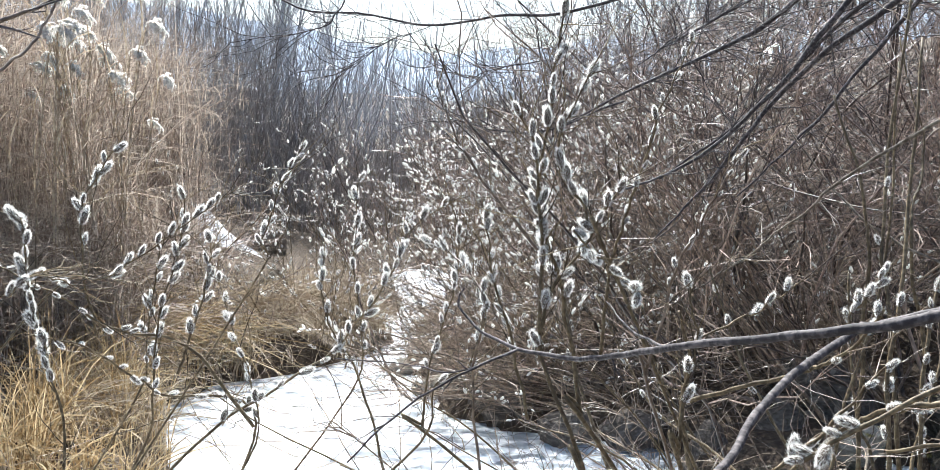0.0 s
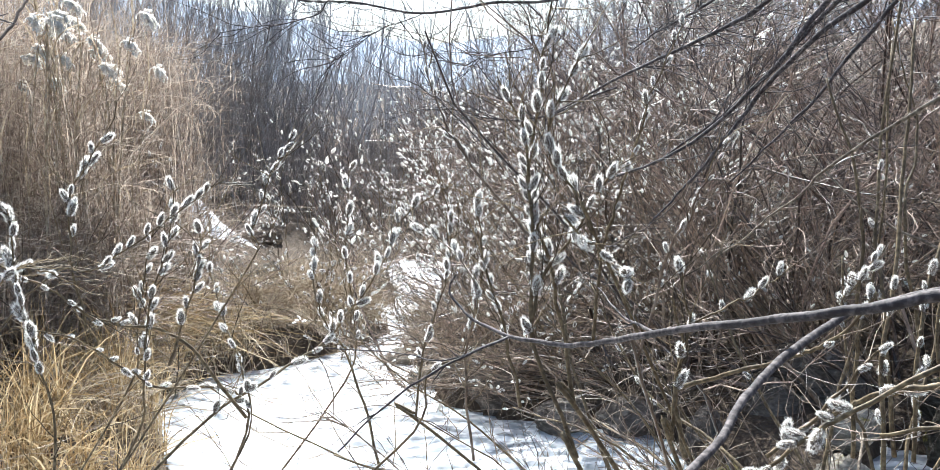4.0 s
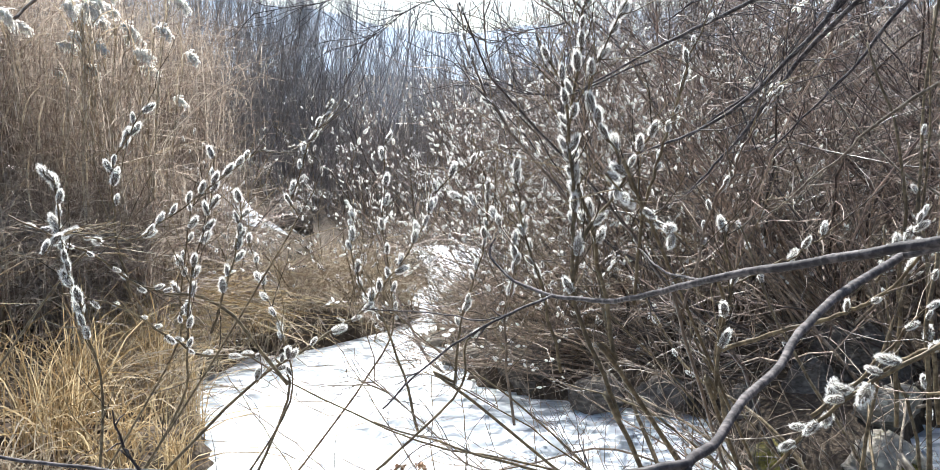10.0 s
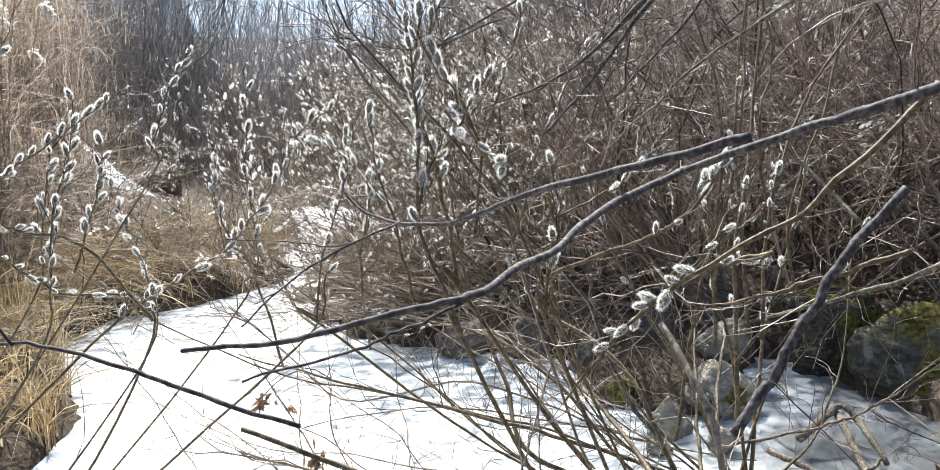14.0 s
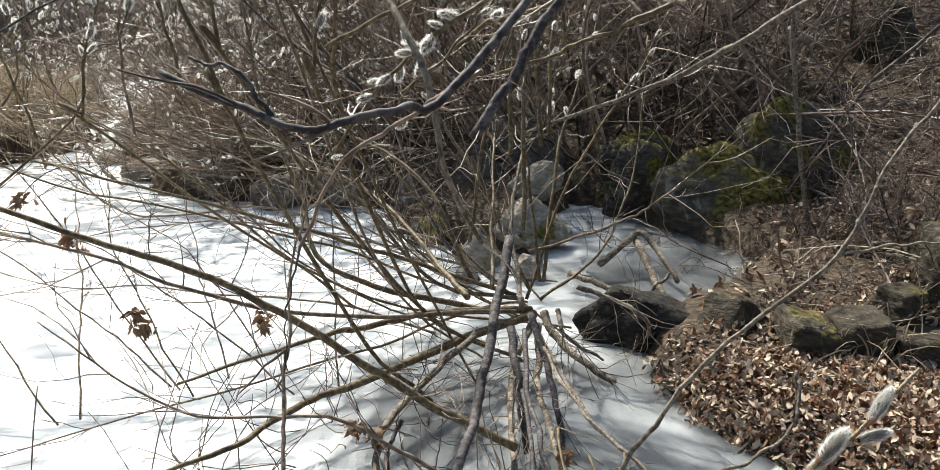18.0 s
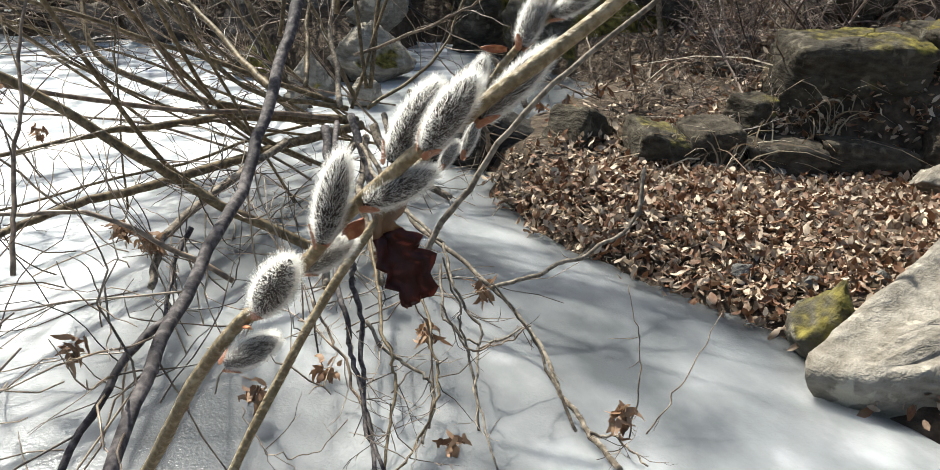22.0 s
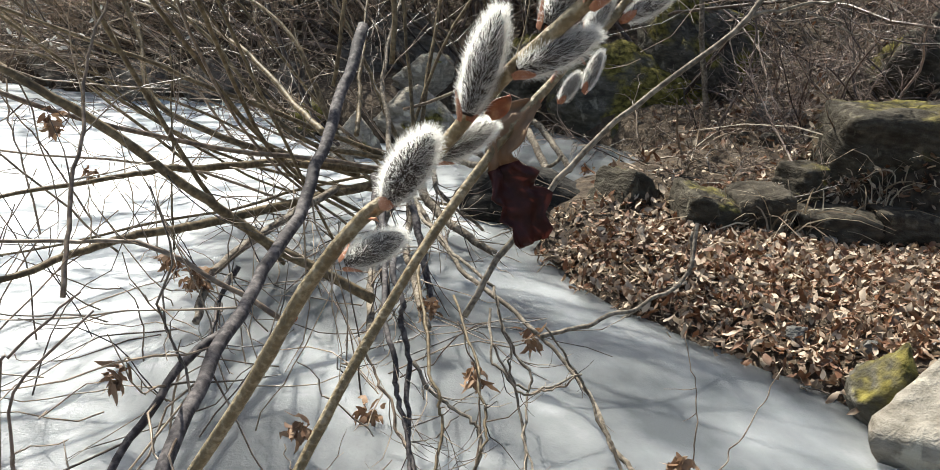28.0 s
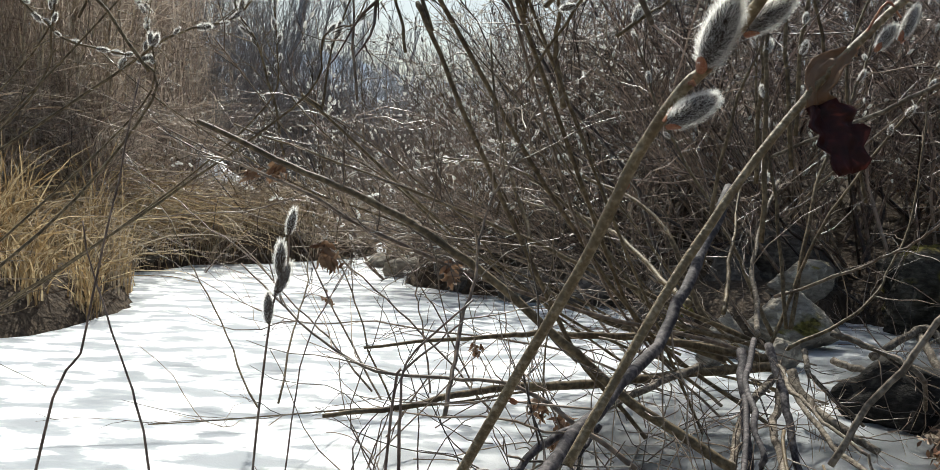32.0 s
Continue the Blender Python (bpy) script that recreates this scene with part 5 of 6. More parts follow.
# the twig in close view, and its darker neighbour with the withered leaf
def close_twigs():
    rng = np.random.default_rng(5)
    g = root("catkin_twig", (0.47, 0.38, 0.5), "olive willow twig with large silver-grey furry catkins", "twig", "close willow twigs")
    line = [(0.4424, 0.3863, 0.427), (0.4813, 0.3665, 0.5067), (0.5135, 0.3464, 0.5725), (0.5307, 0.3312, 0.6146), (0.5447, 0.3203, 0.6402), (0.5558, 0.3143, 0.6524), (0.5678, 0.3053, 0.67), (0.5785, 0.2946, 0.6891), (0.5883, 0.2853, 0.7039), (0.5961, 0.2779, 0.7144), (0.6049, 0.2708, 0.7235), (0.6114, 0.2638, 0.732), (0.6424, 0.245, 0.7646), (0.65, 0.224, 0.7893), (0.6547, 0.212, 0.8098), (0.6613, 0.196, 0.8531), (0.6643, 0.186, 0.8665)]
    stem_part(g, curve_through(line, 70, 0.0002, rng), 0.0025, 0.0019, HERO_BARK, 12, rng=rng, knots=0.06)
    for k, (b, t, fat) in enumerate([((0.5411, 0.3176, 0.6286), (0.5599, 0.3114, 0.6401), 1.25), ((0.5525, 0.3119, 0.6506), (0.561, 0.2945, 0.677), 1.1), ((0.5703, 0.2941, 0.681), (0.5765, 0.289, 0.7135), 0.9), ((0.5679, 0.3115, 0.6642), (0.5847, 0.3038, 0.6775), 1.15), ((0.5826, 0.2885, 0.6944), (0.6037, 0.2787, 0.7077), 1.0), ((0.5915, 0.2906, 0.7077), (0.6025, 0.278, 0.736), 0.9), ((0.5963, 0.2728, 0.716), (0.606, 0.2585, 0.742), 0.95), ((0.6104, 0.2666, 0.7257), (0.63, 0.259, 0.749), 0.75), ((0.6588, 0.2, 0.8257), (0.6735, 0.197, 0.8372), 1.0), ((0.6538, 0.211, 0.819), (0.6571, 0.206, 0.8377), 1.0), ((0.656, 0.208, 0.8077), (0.6678, 0.205, 0.8187), 1.0)]):
        scales_on(set_catkin(g, b, t, NEAR_CATKINS, k, fat * 0.92), k)
    stem_part(g, curve_through([(0.6583, 0.209, 0.8171), (0.6692, 0.2, 0.837), (0.6718, 0.196, 0.8456), (0.6735, 0.192, 0.8548)], 16), 0.0014, 0.0011, HERO_BARK, 8, rng=rng)
    for b, w, ln, wd in [((0.5793, 0.2999, 0.679), (0.573, -0.415, 0.706), 0.009, 0.0032)]:
        bract_at(g, np.array(b), np.array(w), ln, wd, "bract", "orange-brown bud scale")
    for u in (0.06, 0.16, 0.27):
        p = curve_through(line, 100)[int(u * 100)]
        s = unit(rng.normal(size=3))
        bract_at(g, p + s * 0.003, s + np.array([0, 0, 0.8]), 0.005, 0.0018, "leaf_scar", "dark red-brown bud")
    h = root("neighbour_twig", (0.5, 0.42, 0.5), "slender willow twig with smaller silver catkins in a row", "twig", "close willow twigs")
    line = [(0.5092, 0.3576, 0.4753), (0.5297, 0.3636, 0.5145), (0.5549, 0.3704, 0.5597), (0.5836, 0.3772, 0.6068), (0.6157, 0.3828, 0.6496), (0.6329, 0.3851, 0.6694), (0.649, 0.3869, 0.6857), (0.6628, 0.3881, 0.6986), (0.6743, 0.3895, 0.7136), (0.683, 0.383, 0.727), (0.697, 0.375, 0.742), (0.71, 0.369, 0.757), (0.727, 0.365, 0.772), (0.742, 0.363, 0.788), (0.775, 0.361, 0.825)]
    stem_part(h, curve_through(line, 70, 0.0003, rng), 0.0022, 0.0012, HERO_BARK, 10, rng=rng, knots=0.06)
    for k, (b, t, fat) in enumerate([((0.6445, 0.384, 0.6697), (0.6532, 0.3858, 0.6824), 1.0), ((0.6549, 0.384, 0.6745), (0.6629, 0.3867, 0.6917), 0.8), ((0.6564, 0.3884, 0.6968), (0.6673, 0.3917, 0.718), 0.95), ((0.6725, 0.3881, 0.7034), (0.6962, 0.384, 0.72), 0.8), ((0.6795, 0.3835, 0.7222), (0.6885, 0.381, 0.748), 1.0), ((0.69, 0.378, 0.7355), (0.709, 0.367, 0.7505), 0.85), ((0.703, 0.371, 0.749), (0.727, 0.371, 0.763), 0.7), ((0.71, 0.3675, 0.7585), (0.719, 0.355, 0.789), 0.85), ((0.735, 0.3625, 0.7735), (0.758, 0.3575, 0.781), 0.85), ((0.742, 0.3625, 0.787), (0.759, 0.3645, 0.812), 0.8)]):
        scales_on(set_catkin(h, b, t, NEAR_CATKINS, k + 1, fat), k + 3)
    for b, w, ln, wd in [((0.6766, 0.391, 0.7194), (-0.993, 0.112, 0.046), 0.012, 0.002)]:
        bract_at(h, np.array(b), np.array(w), ln, wd, "bract", "red-brown bud scale")


def bract_at(parent, at, way, length, width, name, label=""):
    """A small hollow scale."""
    way = unit(np.asarray(way, float))
    side = unit(np.cross(way, np.array([0.2, 1.0, 0.3])))
    up = np.cross(side, way)
    V = []
    for t in np.linspace(0, 1, 7):
        w = width * math.sin(math.pi * min(0.12 + t * 0.85, 1)) ** 0.7
        for s in (-1, -0.5, 0, 0.5, 1):
            V.append(at + way * length * t + side * w * s + up * width * (0.5 * (1 - s * s) + 0.3 * t * t))
    Q = [(5 * i + j, 5 * i + j + 1, 5 * i + j + 6, 5 * i + j + 5) for i in range(6) for j in range(4)]
    ob = part(name, mesh_of(name, np.array(V) - np.array(parent.location), Q), BUD, parent, label)
    md = ob.modifiers.new("thickness", "SOLIDIFY")
    md.thickness = 0.0003
    return ob


close_twigs()


def withered_leaf():
    """A lobed oak leaf, twisted at the stalk and hanging."""
    rng = np.random.default_rng(8)
    spine = curve_through([(0.6352, 0.3848, 0.669), (0.6237, 0.3843, 0.6612), (0.618, 0.3823, 0.6486), (0.6227, 0.3793, 0.6362), (0.6274, 0.3768, 0.6261), (0.6321, 0.3734, 0.6121)], 24)
    g = root("withered_leaf", tuple(spine[0]), "dark red withered oak leaf caught on the twig", "leaf")
    V, n = [], 13
    for k, p in enumerate(spine):
        t = k / 23
        w = 0.0022 + 0.0062 * max(0.0, math.sin(math.pi * min(max(t - 0.04, 0.0) / 0.4, 1.0))) + 0.0105 * max(0.0, math.sin(math.pi * max(0.0, t - 0.42) / 0.62)) ** 0.6 * (1 + 0.25 * math.sin(t * 34))
        way = spine[min(k + 1, 23)] - spine[max(k - 1, 0)]
        turn = 1.7 * (1 - min(t / 0.5, 1)) - 0.25
        side = unit(np.cross(way, np.array([math.sin(turn), math.cos(turn), 0])))
        up = unit(np.cross(way, side))
        for j in range(n):
            s = 2 * j / (n - 1) - 1
            fold = 0.35 * abs(s) ** 1.5 * w + 0.0015 * math.sin(9 * t + 5 * s) + 0.0008 * rng.normal()
            V.append(p + side * w * s + up * fold)
    Q = [(n * i + j, n * i + j + 1, n * i + j + n + 1, n * i + j + n) for i in range(23) for j in range(n - 1)]
    cut = 11 * (n - 1)
    for name, mat, quads in (("blade", RED_LEAF, Q[cut:]), ("curled_neck", SEED, Q[:cut])):
        piece = part(name, mesh_of(name, np.array(V) - spine[0], quads), mat, g, "pale brown twisted leaf neck" if mat is SEED else "")
        piece.modifiers.new("thickness", "SOLIDIFY").thickness = 0.0003
    stalk = curve_through([spine[2], spine[0], spine[0] + np.array([0.012, 0.0, 0.022]), spine[0] + np.array([0.02, 0.002, 0.016])], 14)
    stem_part(g, stalk, 0.0007, 0.0005, BUD, 6, "stalk")


withered_leaf()


# ---- shrubs ----
def shrub(place, stems, height, spread, lean, seed, label, twigs=(10, 12), catkin_gap=None, mat=TWIG, thick=0.012, catkin_size=0.03, split=14,
          name="willow_shrub", catkin_kind=None, base_spread=0.25, low_lift=0.06, wander=0.10):
    """A many-stemmed bush: stems of their own, then two orders of twigs."""
    rng = np.random.default_rng(seed)
    g = root(name, place, label, "shrub")
    base = np.array(place) + rng.normal(size=(stems, 3)) * np.array([base_spread, base_spread, 0.0])
    base[:, 2] = [height_at(*b[:2]) - 0.03 for b in base]
    out = rng.normal(size=(stems, 2)) * spread + np.array(lean[:2])
    way = np.concatenate([out, np.full((stems, 1), lean[2])], 1)
    S = grow(rng, base, way, height * rng.uniform(0.55, 1.15, stems), 12, wander * 0.6, low_lift)
    thickness = rng.uniform(0.5, 1.2, stems)
    RS = taper(stems, thick, thick * 0.25, 12, thickness)
    for k in range(min(split, stems)):
        V, Q = tube_data(S[k:k + 1], RS[k:k + 1], 6)
        part("stem", mesh_of("stem", V - np.array(place), Q), mat, g)
    chunks = [tube_data(S[split:], RS[split:], 5)] if stems > split else []
    n1 = stems * twigs[0]
    at, way, _ = spawn(rng, S, n1, 0.15, 1.0, 0.42)
    T1 = grow(rng, at, way, height * rng.uniform(0.12, 0.45, n1), 8, wander, low_lift * 0.6)
    n2 = n1 * twigs[1]
    at, way, _ = spawn(rng, T1, n2, 0.1, 1.0, 0.6)
    T2 = grow(rng, at, way, height * rng.uniform(0.04, 0.16, n2), 4, wander * 1.6, low_lift)
    chunks += [tube_data(T1, taper(n1, thick * 0.25, thick * 0.12, 8), 4), tube_data(T2, taper(n2, thick * 0.145, thick * 0.08, 4), 3)]
    V, Q = joined(chunks)
    tagged(part("twig_tangle", mesh_of("twig_tangle", V - np.array(place), Q), mat, g), kind="stuff")
    if catkin_gap:
        pick = rng.permutation(n1)[:catkin_gap]
        cs = []
        for k in pick:
            line = T1[k]
            for q in range(int(rng.integers(2, 6))):
                u = rng.uniform(0.35, 1) * 6.99
                i, f = int(u), u % 1
                p = line[i] * (1 - f) + line[i + 1] * f
                cs.append((p, unit(line[i + 1] - line[i]), rng))
        singles = cs[:260]
        for q, (p, w, _) in enumerate(singles):
            ln = catkin_size * rng.uniform(0.7, 1.2)
            set_catkin(g, p, p + unit(w + rng.normal(size=3) * 0.35 + np.array([0, 0, 0.3])) * ln, catkin_kind or FAR_CATKINS, q)
        rest = cs[260:]
        if rest:
            c = np.array([p for p, _, _ in rest])
            w = unit(np.array([w for _, w, _ in rest]) + rng.normal(size=(len(rest), 3)) * 0.35 + np.array([0, 0, 0.3]))
            ln = catkin_size * rng.uniform(0.7, 1.2, (len(rest), 1))
            line = np.stack([c, c + w * ln * 0.2, c + w * ln * 0.65, c + w * ln], 1)
            V, Q = tube_data(line, np.tile(np.array([0.1, 0.24, 0.22, 0.05]), (len(rest), 1)) * ln, 5)
            tagged(part("catkin_cloud", mesh_of("catkin_cloud", V - np.array(place), Q), FUR, g, "small silvery catkins"), kind="stuff")
    return g


shrub((1.15, 4.95, 0.1), 40, 1.6, 0.55, (-0.2, -0.05, 0.75), 21, "dense brown willow thicket leaning over the ice", (12, 7), 600, TWIG, 0.011, base_spread=0.3, wander=0.24, low_lift=0.015)
shrub((1.8, 4.5, 0.1), 36, 1.35, 0.2, (-0.6, -0.1, 0.8), 50, "fan of brown willow stems leaning upstream from the boulders", (3, 4), None, DRY_STEM, 0.011, base_spread=0.16, wander=0.07, low_lift=0.02, split=24)
shrub((0.8, 4.8, 0.1), 60, 1.15, 0.24, (-0.9, -0.1, 0.26), 22, "flood-combed brown stems lying low over the shore", (8, 5), None, DRY_STEM, 0.007, base_spread=0.22, low_lift=0.015)
shrub((1.95, 4.8, 0.2), 40, 2.5, 0.55, (-0.2, -0.1, 1.0), 23, "tangled reddish-brown thicket on the slope", (11, 7), None, TWIG_RED, 0.010, base_spread=0.45, wander=0.3, low_lift=0.0)
shrub((2.8, 5.0, 0.8), 56, 2.4, 0.6, (-0.25, -0.1, 1.0), 24, "tangled brown thicket high on the slope", (11, 8), None, TWIG_RED, 0.011, base_spread=0.6, wander=0.3, low_lift=0.0)
shrub((3.7, 5.3, 1.2), 40, 2.4, 0.6, (-0.2, -0.1, 0.9), 25, "brown scrub above the mossy boulder", (10, 9), None, TWIG_RED, 0.010, base_spread=0.6, wander=0.3, low_lift=0.0)
shrub((0.75, 6.6, 0.3), 38, 1.5, 0.55, (-0.3, 0.0, 0.8), 26, "reddish willow bush dotted with silver catkins", (10, 8), 620, TWIG_RED, 0.009, base_spread=0.5, wander=0.24, catkin_size=0.036, low_lift=0.015)
shrub((0.8, 8.4, 0.3), 38, 1.45, 0.5, (-0.3, 0.0, 0.8), 27, "willow bush upstream full of silver catkins", (10, 8), 520, TWIG_RED, 0.009, base_spread=0.5, wander=0.24, catkin_size=0.038, low_lift=0.015)
shrub((1.7, 7.2, 0.8), 50, 2.1, 0.5, (-0.2, 0.0, 0.9), 28, "tall brown willow bush behind the thicket", (11, 10), 480, TWIG_RED, 0.009, base_spread=0.7, wander=0.24, low_lift=0.015)
shrub((3.2, 7.5, 1.6), 45, 3.2, 0.5, (-0.1, 0.0, 1.0), 29, "tall tangled scrub up the hillside", (10, 9), None, TWIG_RED, 0.012, base_spread=1.0, wander=0.24, low_lift=0.02)
shrub((0.1, 10.9, 0.5), 50, 1.5, 0.45, (-0.2, 0.0, 0.9), 30, "far willow bush with pale catkins", (9, 7), 300, TWIG_RED, 0.010, base_spread=0.8, wander=0.16, catkin_size=0.04)
shrub((1.8, 11.5, 1.0), 45, 2.0, 0.45, (0.0, 0.0, 1.0), 31, "far brown scrub up the valley", (9, 7), 200, TWIG_RED, 0.011, base_spread=1.2, wander=0.16, catkin_size=0.04)
shrub((-0.1, 6.3, 0.05), 10, 0.8, 0.6, (-0.1, -0.1, 0.5), 32, "low willow scrub at the stream's bend", (9, 6), 60, TWIG, 0.005, base_spread=0.25, wander=0.16)
shrub((-2.2, 5.2, 0.3), 45, 1.3, 0.6, (0.0, -0.1, 0.8), 33, "brown tangled bramble in front of the reeds", (9, 8), None, TWIG_RED, 0.006, base_spread=0.5, wander=0.22, low_lift=0.0)
shrub((-2.2, 6.5, 0.3), 34, 1.1, 0.6, (0.1, -0.1, 0.8), 34, "brown tangled bramble by the stream", (9, 8), 120, TWIG_RED, 0.006, base_spread=0.5, wander=0.22, low_lift=0.0)
shrub((-0.05, 5.0, 0.0), 7, 1.25, 0.5, (-0.35, -0.25, 0.8), 35, "young pussy willow by the bend, thick with catkins", (8, 5), 130, STEM, 0.0045, base_spread=0.18, wander=0.13, catkin_kind=CATKINS, split=20)
shrub((0.5, 4.75, 0.0), 10, 1.45, 0.45, (-0.3, -0.35, 0.9), 36, "young pussy willow before the thicket, thick with catkins", (8, 5), 130, STEM, 0.0045, base_spread=0.2, wander=0.13, catkin_kind=CATKINS, split=20)
shrub((-1.15, 6.0, 0.0), 10, 1.2, 0.5, (-0.1, -0.2, 0.9), 37, "young pussy willow beside the stream with catkins", (8, 5), 110, STEM, 0.005, base_spread=0.2, wander=0.13, catkin_kind=CATKINS, split=14)

shrub((-0.1, 5.7, 0.0), 12, 0.75, 0.6, (-0.3, -0.1, 0.5), 38, "low willow twigs bending over the ice pool", (9, 6), 80, TWIG, 0.004, base_spread=0.25, wander=0.2, low_lift=0.02)
shrub((3.4, 4.6, 0.8), 14, 2.0, 0.5, (-0.3, -0.1, 1.0), 39, "bare brown scrub standing behind the mossy boulders", (10, 9), None, TWIG_RED, 0.012, base_spread=0.4, wander=0.2, low_lift=0.02)
shrub((0.05, 6.9, 0.0), 20, 1.35, 0.5, (-0.5, -0.1, 0.7), 43, "slender willow by the upper stream dotted with catkins", (9, 7), 170, TWIG_RED, 0.005, base_spread=0.25, wander=0.16)
shrub((0.0, 8.1, 0.0), 24, 1.6, 0.5, (-0.5, -0.1, 0.8), 44, "slender willow by the upper stream dotted with catkins", (9, 7), 200, TWIG_RED, 0.006, base_spread=0.35, wander=0.16, catkin_size=0.036)

shrub((2.8, 2.45, 0.4), 40, 0.5, 0.7, (-0.2, -0.1, 0.7), 48, "low brown bramble tangle on the slope over the ledge", (9, 8), None, TWIG_RED, 0.006, base_spread=0.3, wander=0.25, low_lift=0.0)
shrub((2.15, 2.32, 0.15), 26, 0.3, 0.8, (-0.1, -0.2, 0.4), 71, "matted roots and dead twigs on the bank shelf", (7, 6), None, TWIG, 0.005, base_spread=0.16, wander=0.3, low_lift=-0.03, name="root_tangle")
shrub((2.5, 2.95, 0.15), 24, 0.28, 0.8, (-0.1, -0.1, 0.35), 72, "matted roots and dead twigs before the mossy boulder", (7, 6), None, TWIG, 0.005, base_spread=0.14, wander=0.3, low_lift=-0.03, name="root_tangle")
shrub((1.58, 2.45, 0.13), 14, 0.16, 0.8, (0.0, -0.1, 0.4), 73, "reddish dead brush lying on the black rock", (7, 6), None, TWIG_RED, 0.004, base_spread=0.06, wander=0.3, low_lift=-0.03, name="dead_brush")
shrub((3.4, 2.7, 0.5), 40, 0.8, 0.7, (-0.2, -0.1, 0.7), 49, "low brown bramble tangle on the slope over the ledge", (9, 8), None, TWIG_RED, 0.007, base_spread=0.35, wander=0.25, low_lift=0.0)


# ---- reeds and grass on the left bank ----
def blades(rng, base, height, droop, width, K=6):
    """Grass blades as bent ribbons: vertices and quads."""
    n = len(base)
    a = rng.uniform(0, 2 * np.pi, n)
    way = np.stack([np.cos(a), np.sin(a), np.zeros(n)], -1) * rng.uniform(0.05, 1, (n, 1))
    t = np.linspace(0, 1, K)[None, :, None]
    h = height[:, None, None]
    P = base[:, None] + np.array([0, 0, 1.0]) * h * (t - 0.35 * droop[:, None, None] * t**3) + way[:, None] * h * droop[:, None, None] * t**2
    side = unit(np.cross(np.gradient(P, axis=1), rng.normal(size=(n, 1, 3)))) * (width[:, None, None] * (1.02 - t) ** 0.6)
    V = np.stack([P - side, P + side], 2).reshape(-1, 3)
    i = np.arange(n)[:, None] * K * 2
    k = np.arange(K - 1)[None] * 2
    Q = np.stack([i + k, i + k + 1, i + k + 3, i + k + 2], -1).reshape(-1, 4)
    return V, Q


def grass_clump(place, radius, count, height, droop, mat, label, seed, name="grass_tussock", width=0.0035, raised=0.0):
    rng = np.random.default_rng(seed)
    off = rng.normal(size=(count, 2)) * np.array(radius) * 0.5
    tuft = rng.normal(size=(max(count // 26, 4), 2)) * np.array(radius) * 0.5
    off = off * 0.18 + tuft[rng.integers(0, len(tuft), count)]
    base = np.stack([place[0] + off[:, 0], place[1] + off[:, 1], np.zeros(count)], -1)
    base = base[shore_distance(base[:, 0], base[:, 1]) > -0.02]
    count = len(base)
    base[:, 2] = np.maximum(ground_height(base[:, 0], base[:, 1]), 0) - 0.01 + raised * rng.uniform(0, 1, count)
    V, Q = blades(rng, base, height * rng.uniform(0.45, 1.15, count), droop * rng.uniform(0.3, 1.6, count), width * rng.uniform(0.5, 1.3, count))
    z = height_at(place[0], place[1])
    ob = part(name, mesh_of(name, V - np.array([place[0], place[1], z]), Q), mat)
    ob.location = (place[0], place[1], z)
    return tagged(ob, label, "grass", kind="stuff")


def ribbon_data(rng, P, width):
    """Flat strips along N lines of K points."""
    N, K, _ = P.shape
    side = unit(np.cross(np.gradient(P, axis=1), rng.normal(size=(N, 1, 3)))) * width[None, :, None]
    V = np.stack([P - side, P + side], 2).reshape(-1, 3)
    i, k = np.arange(N)[:, None] * K * 2, np.arange(K - 1)[None] * 2
    return V, np.stack([i + k, i + k + 1, i + k + 3, i + k + 2], -1).reshape(-1, 4)


def plume_reed(seed):
    """A reed stalk with leaves and a nodding feathery plume."""
    rng = np.random.default_rng(seed)
    g = root("plume_reed", (0, 0, 0), "tall dry reed with pale feathery plume nodding over", "reed", "reeds on the bank")
    bend = rng.uniform(-0.25, 0.25, 2)
    pts = [(0, 0, -0.05), (bend[0] * 0.2, bend[1] * 0.2, 0.8), (bend[0] * 0.6, bend[1] * 0.6, 1.5), (bend[0] * 1.2, bend[1] * 1.2, 2.0)]
    line = curve_through(pts, 12)
    stem_part(g, line, 0.005, 0.0025, STRAW, 5, "stalk")
    top = line[-1]
    way = np.array([0.7, rng.uniform(-0.4, 0.2), 0.5])
    spine = grow(rng, top[None], way[None], np.array([0.12]), 9, 0.05, -0.22)
    at, w, _ = spawn(rng, spine, 80, 0.0, 1.0, 0.5)
    rays = grow(rng, at, w + np.array([0.35, 0, 0.1]), rng.uniform(0.04, 0.08, 80), 8, 0.06, -0.24)
    at, w, _ = spawn(rng, rays, 2300, 0.05, 1.0, 0.55)
    hairs = grow(rng, at, w + np.array([0.1, 0, -0.15]), rng.uniform(0.007, 0.018, 2300), 3, 0.15, -0.2)
    V, Q = joined([tube_data(rays, taper(80, 0.0012, 0.0006, 8), 3), ribbon_data(rng, hairs, np.array([0.0028, 0.0032, 0.0008]))])
    part("plume", mesh_of("plume", V, Q), PLUME, g, "silky pale plume")
    for k in range(5):
        b = line[2 + 2 * k % 9]
        V, Q = blades(rng, b[None], np.array([0.55]), np.array([rng.uniform(0.7, 1.3)]), np.array([0.006]), 8)
        part("leaf", mesh_of("leaf", V, Q), STRAW, g)
    return g


